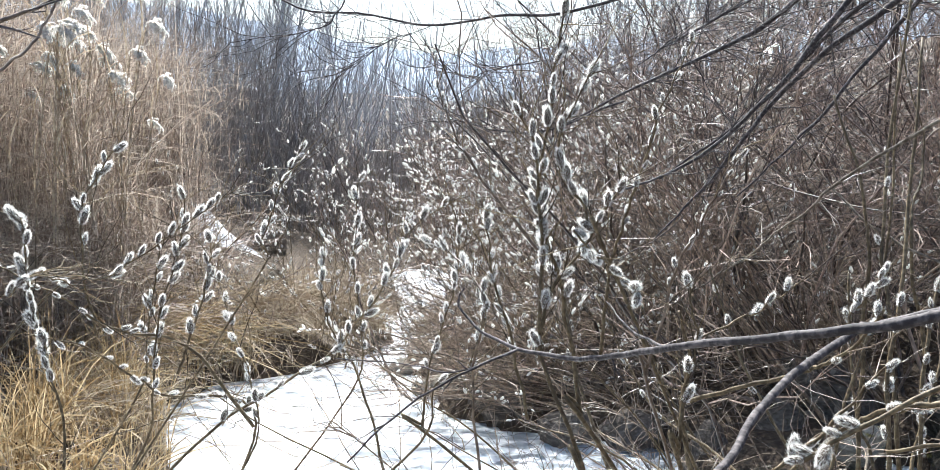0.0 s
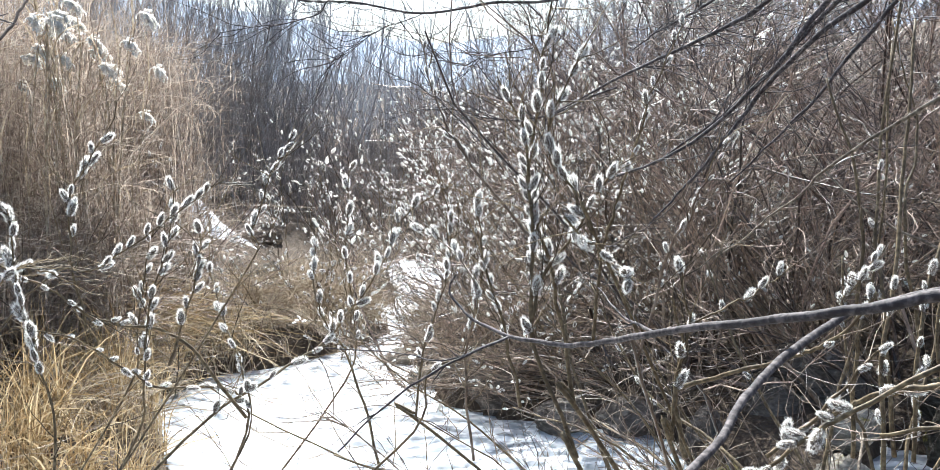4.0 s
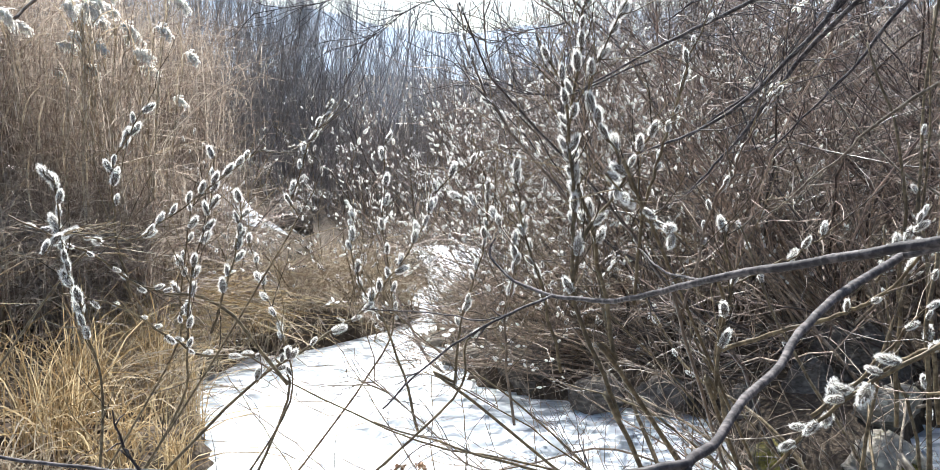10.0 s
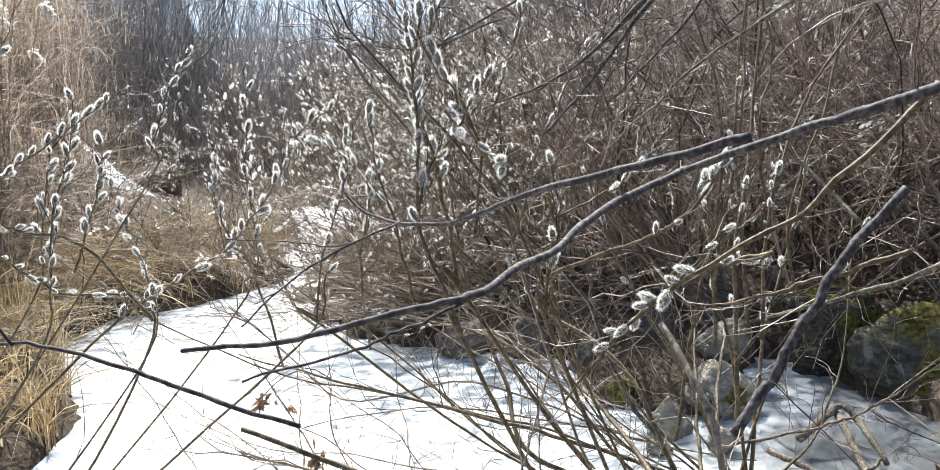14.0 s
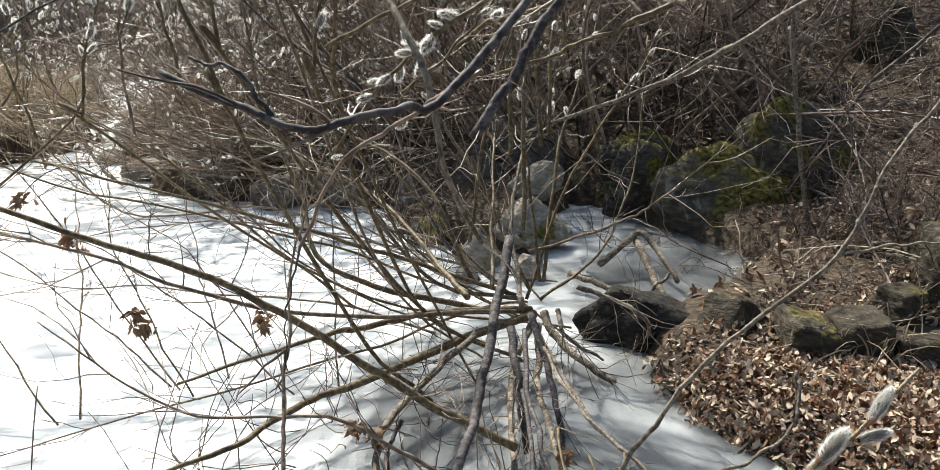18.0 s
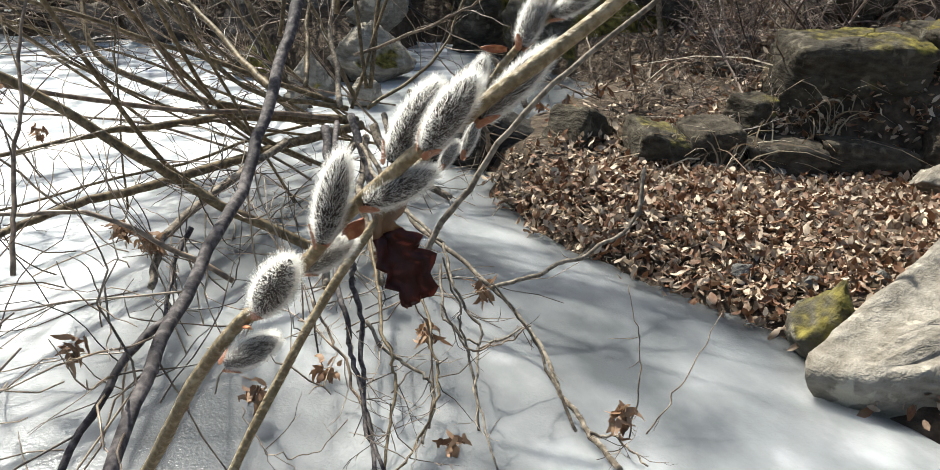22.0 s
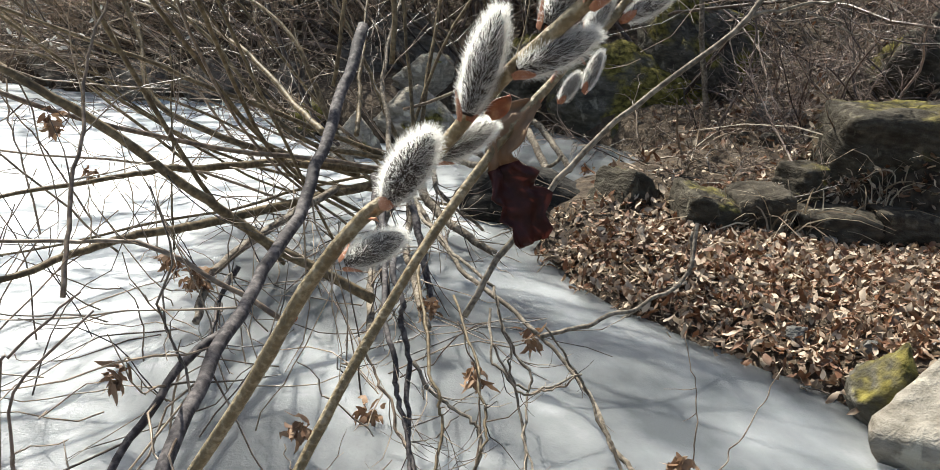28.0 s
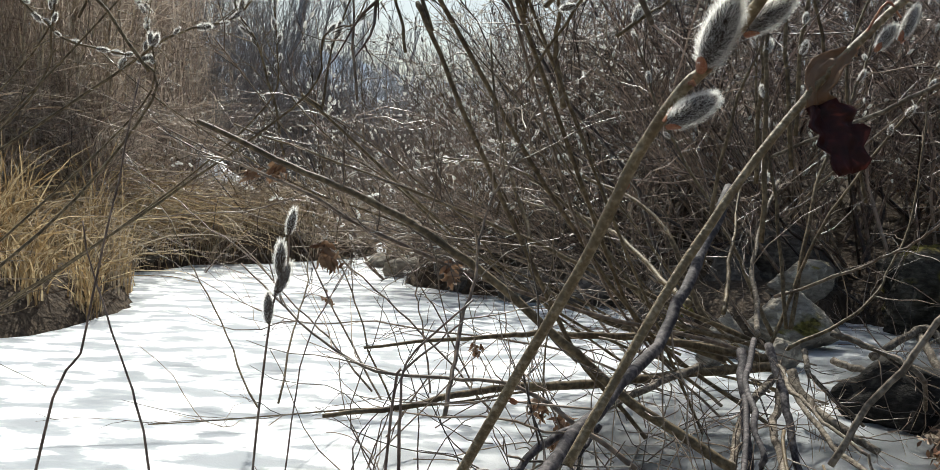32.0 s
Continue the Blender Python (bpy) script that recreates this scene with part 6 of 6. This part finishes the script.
grass_clump((-1.8, 3.6), (0.55, 0.55), 430, 0.45, 1.3, GOLD, "golden dry grass at the shore", 41)
grass_clump((-1.7, 4.3), (0.4, 0.4), 520, 0.4, 1.3, GOLD, "golden dry grass by the ice", 42)
grass_clump((-2.65, 4.05), (0.5, 0.2), 420, 0.95, 1.0, STRAW, "tall straw-brown dry grass before the reeds", 161)
grass_clump((-2.3, 3.2), (0.6, 0.5), 400, 0.6, 1.0, GOLD, "tall golden dry grass", 43)
grass_clump((-1.45, 5.9), (0.6, 0.45), 1300, 0.5, 1.9, STRAW, "bent straw-brown grass tussock", 44)
grass_clump((-2.0, 5.2), (0.5, 0.4), 1500, 0.6, 1.9, GOLD, "bent straw-brown grass tussock", 45)
grass_clump((-1.0, 6.7), (0.5, 0.5), 900, 0.45, 1.0, STRAW, "straw-brown tussock by the stream", 46)
grass_clump((-0.5, 7.0), (0.5, 0.3), 600, 0.3, 1.1, STRAW, "low brown grass", 47)
grass_clump((-0.8, 6.5), (0.35, 0.35), 700, 0.3, 1.6, STRAW, "flattened brown tussock by the stream", 147)
grass_clump((-0.35, 6.6), (0.3, 0.5), 500, 0.26, 1.6, STRAW, "flattened brown tussock by the stream", 148)
grass_clump((-1.0, 8.2), (0.5, 0.6), 800, 0.34, 1.5, STRAW, "flattened brown tussock by the stream", 149)
grass_clump((-1.5, -0.9), (1.6, 0.8), 900, 0.35, 1.4, STRAW, "dry grass on the near bank", 150)
grass_clump((1.3, -1.2), (1.6, 0.8), 700, 0.3, 1.4, STRAW, "dry grass on the near bank", 151)
grass_clump((-1.75, 4.2), (0.4, 0.5), 170, 0.62, 0.5, GOLD, "upright golden grass stalks by the ice", 155)
grass_clump((-1.6, 3.4), (0.4, 0.4), 170, 0.55, 0.6, GOLD, "upright golden grass stalks by the ice", 156)
grass_clump((0.0, 5.6), (0.35, 0.25), 500, 0.28, 1.1, STRAW, "matted dry grass among the stems", 48)
grass_clump((-1.4, 3.15), (0.3, 0.3), 300, 0.36, 1.3, GOLD, "bright golden dry grass edging the ice", 141)
grass_clump((-1.6, 3.9), (0.35, 0.4), 320, 0.42, 1.3, STRAW, "straw-brown dry grass edging the ice", 142)
grass_clump((-1.75, 2.8), (0.5, 0.3), 300, 0.36, 1.3, STRAW, "straw-brown dry grass at the shore", 143)
grass_clump((-1.62, 4.75), (0.3, 0.4), 700, 0.35, 1.2, STRAW, "brown matted tussock at the ice", 144)
grass_clump((2.05, 1.9), (0.5, 0.14), 200, 0.2, 1.7, STRAW, "dry grass hanging over the ledge", 49)
for args in (
    ((-2.8, 5.25), (0.7, 0.5), 950, 2.5, 0.5, REED, "dense bed of tall tan dry reeds", 51),
    ((-3.6, 5.4), (1.0, 0.8), 1300, 2.9, 0.5, REED, "dense bed of tall tan dry reeds", 52),
    ((-2.3, 5.5), (0.35, 0.5), 800, 1.2, 0.9, REED, "dense bed of tall tan dry reeds", 53),
    ((-2.75, 7.3), (0.6, 0.8), 1500, 2.2, 0.4, REED, "dense bed of tall tan dry reeds", 54),
    ((-3.7, 7.4), (1.0, 0.8), 1500, 2.6, 0.4, REED, "dense bed of tall tan dry reeds", 55),
):
    grass_clump(*args, name="reed_bed", width=0.0026)
for args in (
    ((-2.75, 5.2), (0.85, 0.5), 3600, 0.42, 1.9, REED, "tangle of curled dry reed leaves", 56, "reed_leaves", 0.0028, 1.7),
    ((-3.5, 5.3), (1.0, 0.7), 2800, 0.45, 1.9, REED, "tangle of curled dry reed leaves", 57, "reed_leaves", 0.003, 2.0),
    ((-2.35, 4.75), (0.5, 0.3), 1700, 0.5, 1.7, REED, "arching dry reed leaves at the foot of the reeds", 159, "reed_leaves", 0.003, 0.55),
    ((-2.85, 4.3), (0.6, 0.25), 2000, 0.45, 1.8, REED, "tangle of curled dry reed leaves", 160, "reed_leaves", 0.0028, 0.5),
    ((-2.2, 5.5), (0.4, 0.5), 2200, 0.36, 1.9, REED, "tangle of curled dry reed leaves", 58, "reed_leaves", 0.0028, 0.8),
    ((-2.7, 7.2), (0.6, 0.7), 2600, 0.42, 1.9, REED, "tangle of curled dry reed leaves", 59, "reed_leaves", 0.003, 1.6),
):
    grass_clump(*args)
reed_models = [plume_reed(60 + k) for k in range(3)]
rng = np.random.default_rng(7)
TOPS = [(-2.37, 4.5, 1.99), (-2.31, 4.52, 1.99), (-2.19, 4.54, 2.07), (-2.15, 4.56, 1.99), (-2.1, 4.58, 2.1), (-2.16, 4.91, 2.2), (-2.05, 4.92, 2.25), (-2.12, 4.64, 2.03), (-2.12, 4.95, 2.01), (-2.01, 4.96, 2.05), (-1.99, 4.97, 2.12), (-1.92, 4.98, 2.16), (-1.97, 4.99, 2.08), (-2.01, 5.01, 1.94), (-1.91, 5.02, 1.99), (-2.49, 4.8, 1.92), (-2.28, 4.82, 1.89), (-2.24, 4.84, 1.9), (-2.23, 5.07, 1.93), (-1.91, 5.08, 1.86), (-1.87, 5.09, 1.86), (-1.93, 5.1, 1.83), (-1.91, 5.11, 1.78), (-1.88, 5.13, 1.6), (-2.19, 5.14, 1.76), (-2.72, 5.0, 1.85), (-2.57, 5.02, 1.78)]
TOPS += [(rng.uniform(-3.6, -2.5), rng.uniform(5, 7), rng.uniform(2.0, 2.8)) for k in range(12)]
for k, (x, y, top) in enumerate(TOPS):
    x, y = x - 0.08, y + 0.03
    ground_z = height_at(x, y)
    s = (top - ground_z) / 2.02
    m = pose(x, y, ground_z, rng.uniform(-3, 3), rng.uniform(-2, 3), rng.uniform(-30, 30))
    reed = reed_models[k] if k < 3 else copy_thing(reed_models[k % 3], m)
    reed.matrix_basis = m @ Matrix.Diagonal((s, s, s, 1))


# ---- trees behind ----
def bare_tree(place, height, lean, seed, label, mat=HAZE_BARK, thick=0.09, name="bare_tree"):
    rng = np.random.default_rng(seed)
    z = height_at(place[0], place[1]) - 0.1
    g = root(name, (place[0], place[1], z), label, "tree")
    base = np.array([[place[0], place[1], z]])
    trunk = grow(rng, base, np.array([[lean[0], lean[1], 1.0]]), np.array([height]), 16, 0.05, 0.05)
    V, Q = tube_data(trunk, taper(1, thick, thick * 0.12, 16), 8)
    part("trunk", mesh_of("trunk", V - base[0], Q), mat, g)
    at, way, i = spawn(rng, trunk, 26, 0.15, 0.98, 0.5)
    limbs = grow(rng, at, way, height * rng.uniform(0.15, 0.45, 26), 10, 0.10, 0.07)
    for k in range(10):
        V, Q = tube_data(limbs[k:k + 1], taper(1, thick * 0.35, thick * 0.07, 10), 6)
        part("limb", mesh_of("limb", V - base[0], Q), mat, g)
    at, way, _ = spawn(rng, limbs, 320, 0.1, 1, 0.5)
    t1 = grow(rng, at, way, height * rng.uniform(0.05, 0.2, 320), 7, 0.13, 0.05)
    at, way, _ = spawn(rng, t1, 1900, 0.1, 1, 0.55)
    t2 = grow(rng, at, way, height * rng.uniform(0.02, 0.08, 1900), 5, 0.16, 0.04)
    V, Q = joined([tube_data(limbs[10:], taper(16, thick * 0.3, thick * 0.06, 10), 5), tube_data(t1, taper(320, thick * 0.1, thick * 0.03, 7), 4), tube_data(t2, taper(1900, thick * 0.035, thick * 0.02, 5), 3)])
    tagged(part("crown", mesh_of("crown", V - base[0], Q), mat, g), kind="stuff")
    return g


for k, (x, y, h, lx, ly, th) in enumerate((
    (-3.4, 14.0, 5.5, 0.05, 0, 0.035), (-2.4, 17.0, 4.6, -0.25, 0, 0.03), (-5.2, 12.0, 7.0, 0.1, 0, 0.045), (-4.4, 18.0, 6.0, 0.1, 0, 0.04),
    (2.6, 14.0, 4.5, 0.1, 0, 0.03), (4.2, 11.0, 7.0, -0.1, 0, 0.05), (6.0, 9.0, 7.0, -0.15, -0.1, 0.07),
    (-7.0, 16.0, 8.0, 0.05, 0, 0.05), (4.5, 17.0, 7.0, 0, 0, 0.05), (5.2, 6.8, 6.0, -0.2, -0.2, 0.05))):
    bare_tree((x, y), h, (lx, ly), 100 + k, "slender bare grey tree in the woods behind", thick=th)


def far_woods():
    """The bare woods up the valley: trunks and brushwood past counting."""
    rng = np.random.default_rng(9)
    n = 1000
    y = rng.uniform(20, 60, n)
    x = rng.uniform(-1, 1, n) * y * 0.85
    h = rng.uniform(2.0, 5.0, n) * (1 + 1.4 * np.clip(np.abs(x + 1) / 12 - 0.25, 0, 1))
    z = ground_height(x, y) - 0.3
    base = np.stack([x, y, np.minimum(z, 12)], -1)
    T = grow(rng, base, np.concatenate([rng.normal(size=(n, 2)) * 0.2, np.ones((n, 1))], 1), h, 8, 0.1, 0.05)
    at, way, _ = spawn(rng, T, n * 16, 0.1, 1, 0.55)
    B = grow(rng, at, way, rng.uniform(0.4, 1.6, n * 16), 5, 0.16, 0.06)
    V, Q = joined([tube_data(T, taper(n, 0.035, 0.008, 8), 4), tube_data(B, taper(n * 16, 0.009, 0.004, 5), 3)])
    tagged(part("far_woods", mesh_of("far_woods", V, Q), HAZE_BARK), "grey bare woods up the valley with haze painted into the bark", "woods", kind="stuff")


far_woods()


def far_hill():
    """The wooded hill that closes the valley, its haze painted as a pale glow."""
    m, n, l, b = material("painted_haze_hill", 1.0)
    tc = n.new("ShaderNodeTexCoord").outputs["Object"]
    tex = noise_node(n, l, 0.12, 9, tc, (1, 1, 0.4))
    # pale blue-grey colour, also emitted, imitates haze in front of the hill
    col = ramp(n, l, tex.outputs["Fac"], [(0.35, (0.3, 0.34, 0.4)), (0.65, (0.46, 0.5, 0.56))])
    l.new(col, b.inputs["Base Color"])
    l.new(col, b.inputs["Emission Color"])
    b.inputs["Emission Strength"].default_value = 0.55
    V, k = [], 160
    for i in range(k):
        a = -1.1 + 2.2 * i / (k - 1)
        top = 62 + 90 * max(0.0, -a - 0.1) + 70 * max(0.0, a - 0.05) + 2.0 * math.sin(19 * a) + 1.1 * math.sin(57 * a + 1) + 0.5 * math.sin(190 * a)
        for q in (0.0, 0.5, 0.85, 1.0):
            r = 520 + 60 * q
            V.append((r * math.sin(a), r * math.cos(a), 6 + (top - 6) * q))
    Q = [(4 * i + q, 4 * i + 4 + q, 4 * i + 5 + q, 4 * i + 1 + q) for i in range(k - 1) for q in range(3)]
    tagged(part("backdrop", mesh_of("backdrop", V, Q), m), "blue-grey wooded hill far up the valley with painted glowing haze", "hill", kind="structure")


far_hill()


def brushwood():
    """Grey upright brushwood beside the upper stream."""
    rng = np.random.default_rng(10)
    n = 1500
    base = np.stack([rng.uniform(-6.5, 1.6, n), rng.uniform(10.8, 15, n), np.zeros(n)], -1)
    base[:, 2] = ground_height(base[:, 0], base[:, 1]) - 0.05
    T = grow(rng, base, np.concatenate([rng.normal(size=(n, 2)) * 0.22, np.ones((n, 1))], 1), rng.uniform(1.0, 2.6, n) * np.where(base[:, 0] < -2.6, 1.15, 0.55), 8, 0.11, 0.03)
    at, way, _ = spawn(rng, T, n * 10, 0.15, 1, 0.4)
    B = grow(rng, at, way, rng.uniform(0.15, 0.7, n * 10), 5, 0.12, 0.06)
    V, Q = joined([tube_data(T, taper(n, 0.0065, 0.002, 8), 4), tube_data(B, taper(n * 10, 0.0026, 0.0015, 5), 3)])
    tagged(part("brushwood", mesh_of("brushwood", V, Q), HAZE_BRUSH), "grey-brown upright brushwood by the upper stream", "brushwood", kind="stuff")


brushwood()


# ---- litter, driftwood and small things ----
def leaf_litter(count, spots, seed, label, size=0.034):
    """Curled dry leaves lying on the bank."""
    rng = np.random.default_rng(seed)
    pts = []
    for x0, x1, y0, y1, share in spots:
        m = int(count * share)
        pts.append(np.stack([rng.uniform(x0, x1, m), rng.uniform(y0, y1, m)], -1))
    p = np.concatenate(pts)
    d = shore_distance(p[:, 0], p[:, 1])
    p = p[d > rng.uniform(-0.03, 0.05, len(p))]
    n = len(p)
    z = np.maximum(ground_height(p[:, 0], p[:, 1]), 0.0) + rng.uniform(0.002, 0.03, n)
    ln = size * rng.uniform(0.5, 1.3, n)[:, None, None]
    u, v = np.meshgrid(np.linspace(-1, 1, 4), np.linspace(-1, 1, 3), indexing="ij")
    u, v = u.ravel()[None], v.ravel()[None]
    curl = rng.uniform(-0.7, 1.0, (n, 1))
    width = rng.uniform(0.3, 0.55, (n, 1)) * np.array([0.25, 0.95, 1.0, 0.2]).repeat(3)[None]
    L = np.stack([u + 0 * curl, v * width, curl * (0.25 * u**2 + 0.5 * v**2 * width) + 0.12 * rng.normal(size=(n, 12))], -1) * ln * 0.5
    a, b, c = rng.uniform(0, 2 * np.pi, n), rng.normal(size=n) * 0.7, rng.normal(size=n) * 0.7
    ca, sa, cb, sb = np.cos(a), np.sin(a), np.cos(b), np.sin(b)
    x, y, w = L[..., 0], L[..., 1], L[..., 2]
    y, w = y * np.cos(c)[:, None] - w * np.sin(c)[:, None], y * np.sin(c)[:, None] + w * np.cos(c)[:, None]
    x, w = x * cb[:, None] + w * sb[:, None], -x * sb[:, None] + w * cb[:, None]
    x, y = x * ca[:, None] - y * sa[:, None], x * sa[:, None] + y * ca[:, None]
    V = np.stack([x + p[:, :1], y + p[:, 1:], w + z[:, None]], -1).reshape(-1, 3)
    i = np.arange(n)[:, None] * 12
    q = np.array([(3 * r + s, 3 * r + s + 1, 3 * r + s + 4, 3 * r + s + 3) for r in range(3) for s in range(2)])
    Q = (i[:, :, None] + q[None]).reshape(-1, 4)
    tagged(part("leaf_litter", mesh_of("leaf_litter", V, Q), LITTER), label, "leaves", kind="stuff")


leaf_litter(30000, [(1.4, 3.6, 0.2, 2.15, 0.58), (1.3, 2.4, 1.2, 1.98, 0.2), (1.4, 5.5, -1.5, 1.7, 0.22)], 71, "thick carpet of curled brown dry leaves on the bank", 0.026)
leaf_litter(6900, [(1.7, 3.2, 2.0, 3.2, 0.15), (2.6, 5.5, 2.6, 6.0, 0.85)], 72, "brown dry leaves on the ledge and slope", 0.035)


leaf_litter(7000, [(-4.5, 4.5, -3.5, 0.6, 0.7), (-5.0, -1.5, 0.0, 3.5, 0.3)], 73, "brown dry leaves scattered over the near bank", 0.05)


def seed_head(place, seed, size=0.03):
    """A withered clump of leaves hanging on a twig."""
    rng = np.random.default_rng(seed)
    n = 26
    at = rng.normal(size=(n, 3)) * size * 0.25
    way = rng.normal(size=(n, 3)) + np.array([0, 0, -0.9])
    P = grow(rng, at, way, rng.uniform(0.5, 1.2, n) * size, 5, 0.35, -0.1)
    side = unit(np.cross(np.gradient(P, axis=1), rng.normal(size=(n, 1, 3)))) * (size * 0.16 * np.array([0.5, 1, 0.9, 0.6, 0.1]))[None, :, None]
    V = np.stack([P - side, P + side], 2).reshape(-1, 3)
    i, k = np.arange(n)[:, None] * 10, np.arange(4)[None] * 2
    Q = np.stack([i + k, i + k + 1, i + k + 3, i + k + 2], -1).reshape(-1, 4)
    ob = part("withered_clump", mesh_of("withered_clump", V, Q), SEED)
    ob.location = place
    tagged(ob, "withered brown leaf clump caught in the twigs", "leaves", "withered clumps", "stuff")


for k, p in enumerate([(0.362, 2.498, 0.112), (0.571, 1.865, 0.037), (-0.258, 3.318, 0.114), (0.353, 1.603, 0.421), (0.523, 1.566, 0.188), (0.982, 1.526, 0.09), (1.149, 0.936, 0.079), (0.115, 1.591, 0.463), (0.13, 1.581, 0.441), (-0.164, 2.044, 0.599), (0.006, 1.66, 0.605), (0.939, 1.039, 0.012), (0.805, 1.294, 0.014), (1.112, 1.355, 0.09), (0.962, 1.238, 0.085), (0.685, 1.21, 0.05), (0.434, 1.332, 0.1), (0.573, 1.598, 0.15)]):
    seed_head(p, 200 + k)


def sapling():
    """A thin grey sapling standing before the mossy boulder."""
    rng = np.random.default_rng(12)
    g = root("sapling", (2.534, 2.9, 0.1), "thin grey sapling trunk standing before the mossy boulder", "tree")
    line = curve_through([(2.534, 2.9, 0.1), (2.443, 2.9, 0.48), (2.392, 2.92, 0.78), (2.37, 2.95, 1.045), (2.309, 3.0, 1.672)], 40, 0.004, rng)
    stem_part(g, line, 0.011, 0.007, GREY_BARK, 8, "trunk", rng=rng)
    side_twigs(g, [line], rng, 12, 0.3, 0.0026, GREY_BARK, low=0.3)


sapling()


def thin_catkin_stem():
    """A thin dark shoot with a few narrow buds, standing before the ice."""
    rng = np.random.default_rng(3)
    g = root("budding_shoot", (0.187, 0.918, 0.182), "thin dark shoot with narrow half-open catkins", "twig")
    line = curve_through([(0.187, 0.918, 0.182), (0.211, 0.871, 0.331), (0.236, 0.83, 0.463), (0.254, 0.816, 0.507), (0.26, 0.803, 0.551)], 20)
    stem_part(g, line, 0.0016, 0.0008, TWIG_RED, 6)
    for k, (b, t) in enumerate([((0.232, 0.834, 0.45), (0.234, 0.823, 0.485)), ((0.241, 0.825, 0.48), (0.259, 0.814, 0.516)), ((0.246, 0.819, 0.5), (0.251, 0.807, 0.538)), ((0.258, 0.805, 0.542), (0.266, 0.797, 0.57))]):
        set_catkin(g, b, t, CATKINS, k, 0.75)
    for pts in [[(0.154, 0.837, 0.0), (0.098, 0.848, 0.318), (0.073, 0.853, 0.389), (0.041, 0.86, 0.484), (0.023, 0.864, 0.544)], [(-0.014, 0.73, 0.0), (0.054, 0.75, 0.373), (0.078, 0.757, 0.439), (0.101, 0.769, 0.568), (0.12, 0.78, 0.687)], [(0.134, 1.231, 0.0), (0.145, 1.239, 0.176), (0.164, 1.254, 0.334), (0.2, 1.314, 0.432), (0.249, 1.375, 0.53)], [(0.357, 0.65, 0.0), (0.385, 0.666, 0.402), (0.392, 0.67, 0.444), (0.419, 0.674, 0.469), (0.439, 0.676, 0.486)], [(0.408, 0.534, 0.0), (0.408, 0.542, 0.399), (0.408, 0.544, 0.44), (0.415, 0.548, 0.48), (0.453, 0.553, 0.522)]]:
        h = root("thin_shoot", pts[0], "thin dark bare shoot over the ice", "twig", "thin shoots")
        stem_part(h, curve_through(pts, 16, 0.002, rng), 0.0016, 0.0007, TWIG_RED, 6)


thin_catkin_stem()


def driftwood():
    rng = np.random.default_rng(4)
    for pts, a, b in [([(1.481, 2.835, 0.06), (1.569, 2.701, 0.045), (1.649, 2.572, 0.045), (1.607, 2.438, -0.087)], 0.012, 0.007), ([(1.628, 2.572, 0.025), (1.751, 2.569, 0.127)], 0.008, 0.005), ([(1.809, 2.983, 0.127), (1.73, 2.549, 0.036), (1.687, 2.167, -0.023), (1.517, 1.62, -0.03)], 0.014, 0.007), ([(1.629, 2.905, 0.064), (1.833, 2.982, 0.146), (1.867, 2.727, 0.034)], 0.014, 0.01), ([(1.996, 2.275, 0.071), (1.971, 1.856, 0.083)], 0.006, 0.004), ([(1.252, 1.539, -0.017), (1.411, 1.591, -0.011), (1.629, 1.646, 0.068), (1.648, 1.676, 0.16)], 0.006, 0.004)]:
        g = root("drift_branch", pts[0], "pale dead branch lying on rock and ice", "branch", "driftwood")
        stem_part(g, curve_through(pts, 22, 0.006, rng), a, b, GREY_BARK, 8, rng=rng)


driftwood()


def dead_twigs():
    """Fallen twigs strewn on the ice and the bank."""
    rng = np.random.default_rng(6)
    n = 420
    x, y = rng.uniform(-0.6, 3.0, n), rng.uniform(0.5, 3.6, n)
    keep = shore_distance(x, y) > -0.12 * rng.uniform(0, 1, n) ** 2
    x, y = x[keep], y[keep]
    n = len(x)
    z = np.maximum(ground_height(x, y), 0) + 0.008
    P = grow(rng, np.stack([x, y, z], -1), rng.normal(size=(n, 3)) * np.array([1, 1, 0.05]), rng.uniform(0.05, 0.25, n), 6, 0.35, 0)
    P[..., 2] = np.maximum(ground_height(P[..., 0], P[..., 1]), 0) + 0.006
    V, Q = tube_data(P, taper(n, 0.0022, 0.001, 6), 4)
    tagged(part("fallen_twigs", mesh_of("fallen_twigs", V, Q), TWIG), "thin dead twigs strewn on ice and leaves", "twigs", kind="stuff")


dead_twigs()
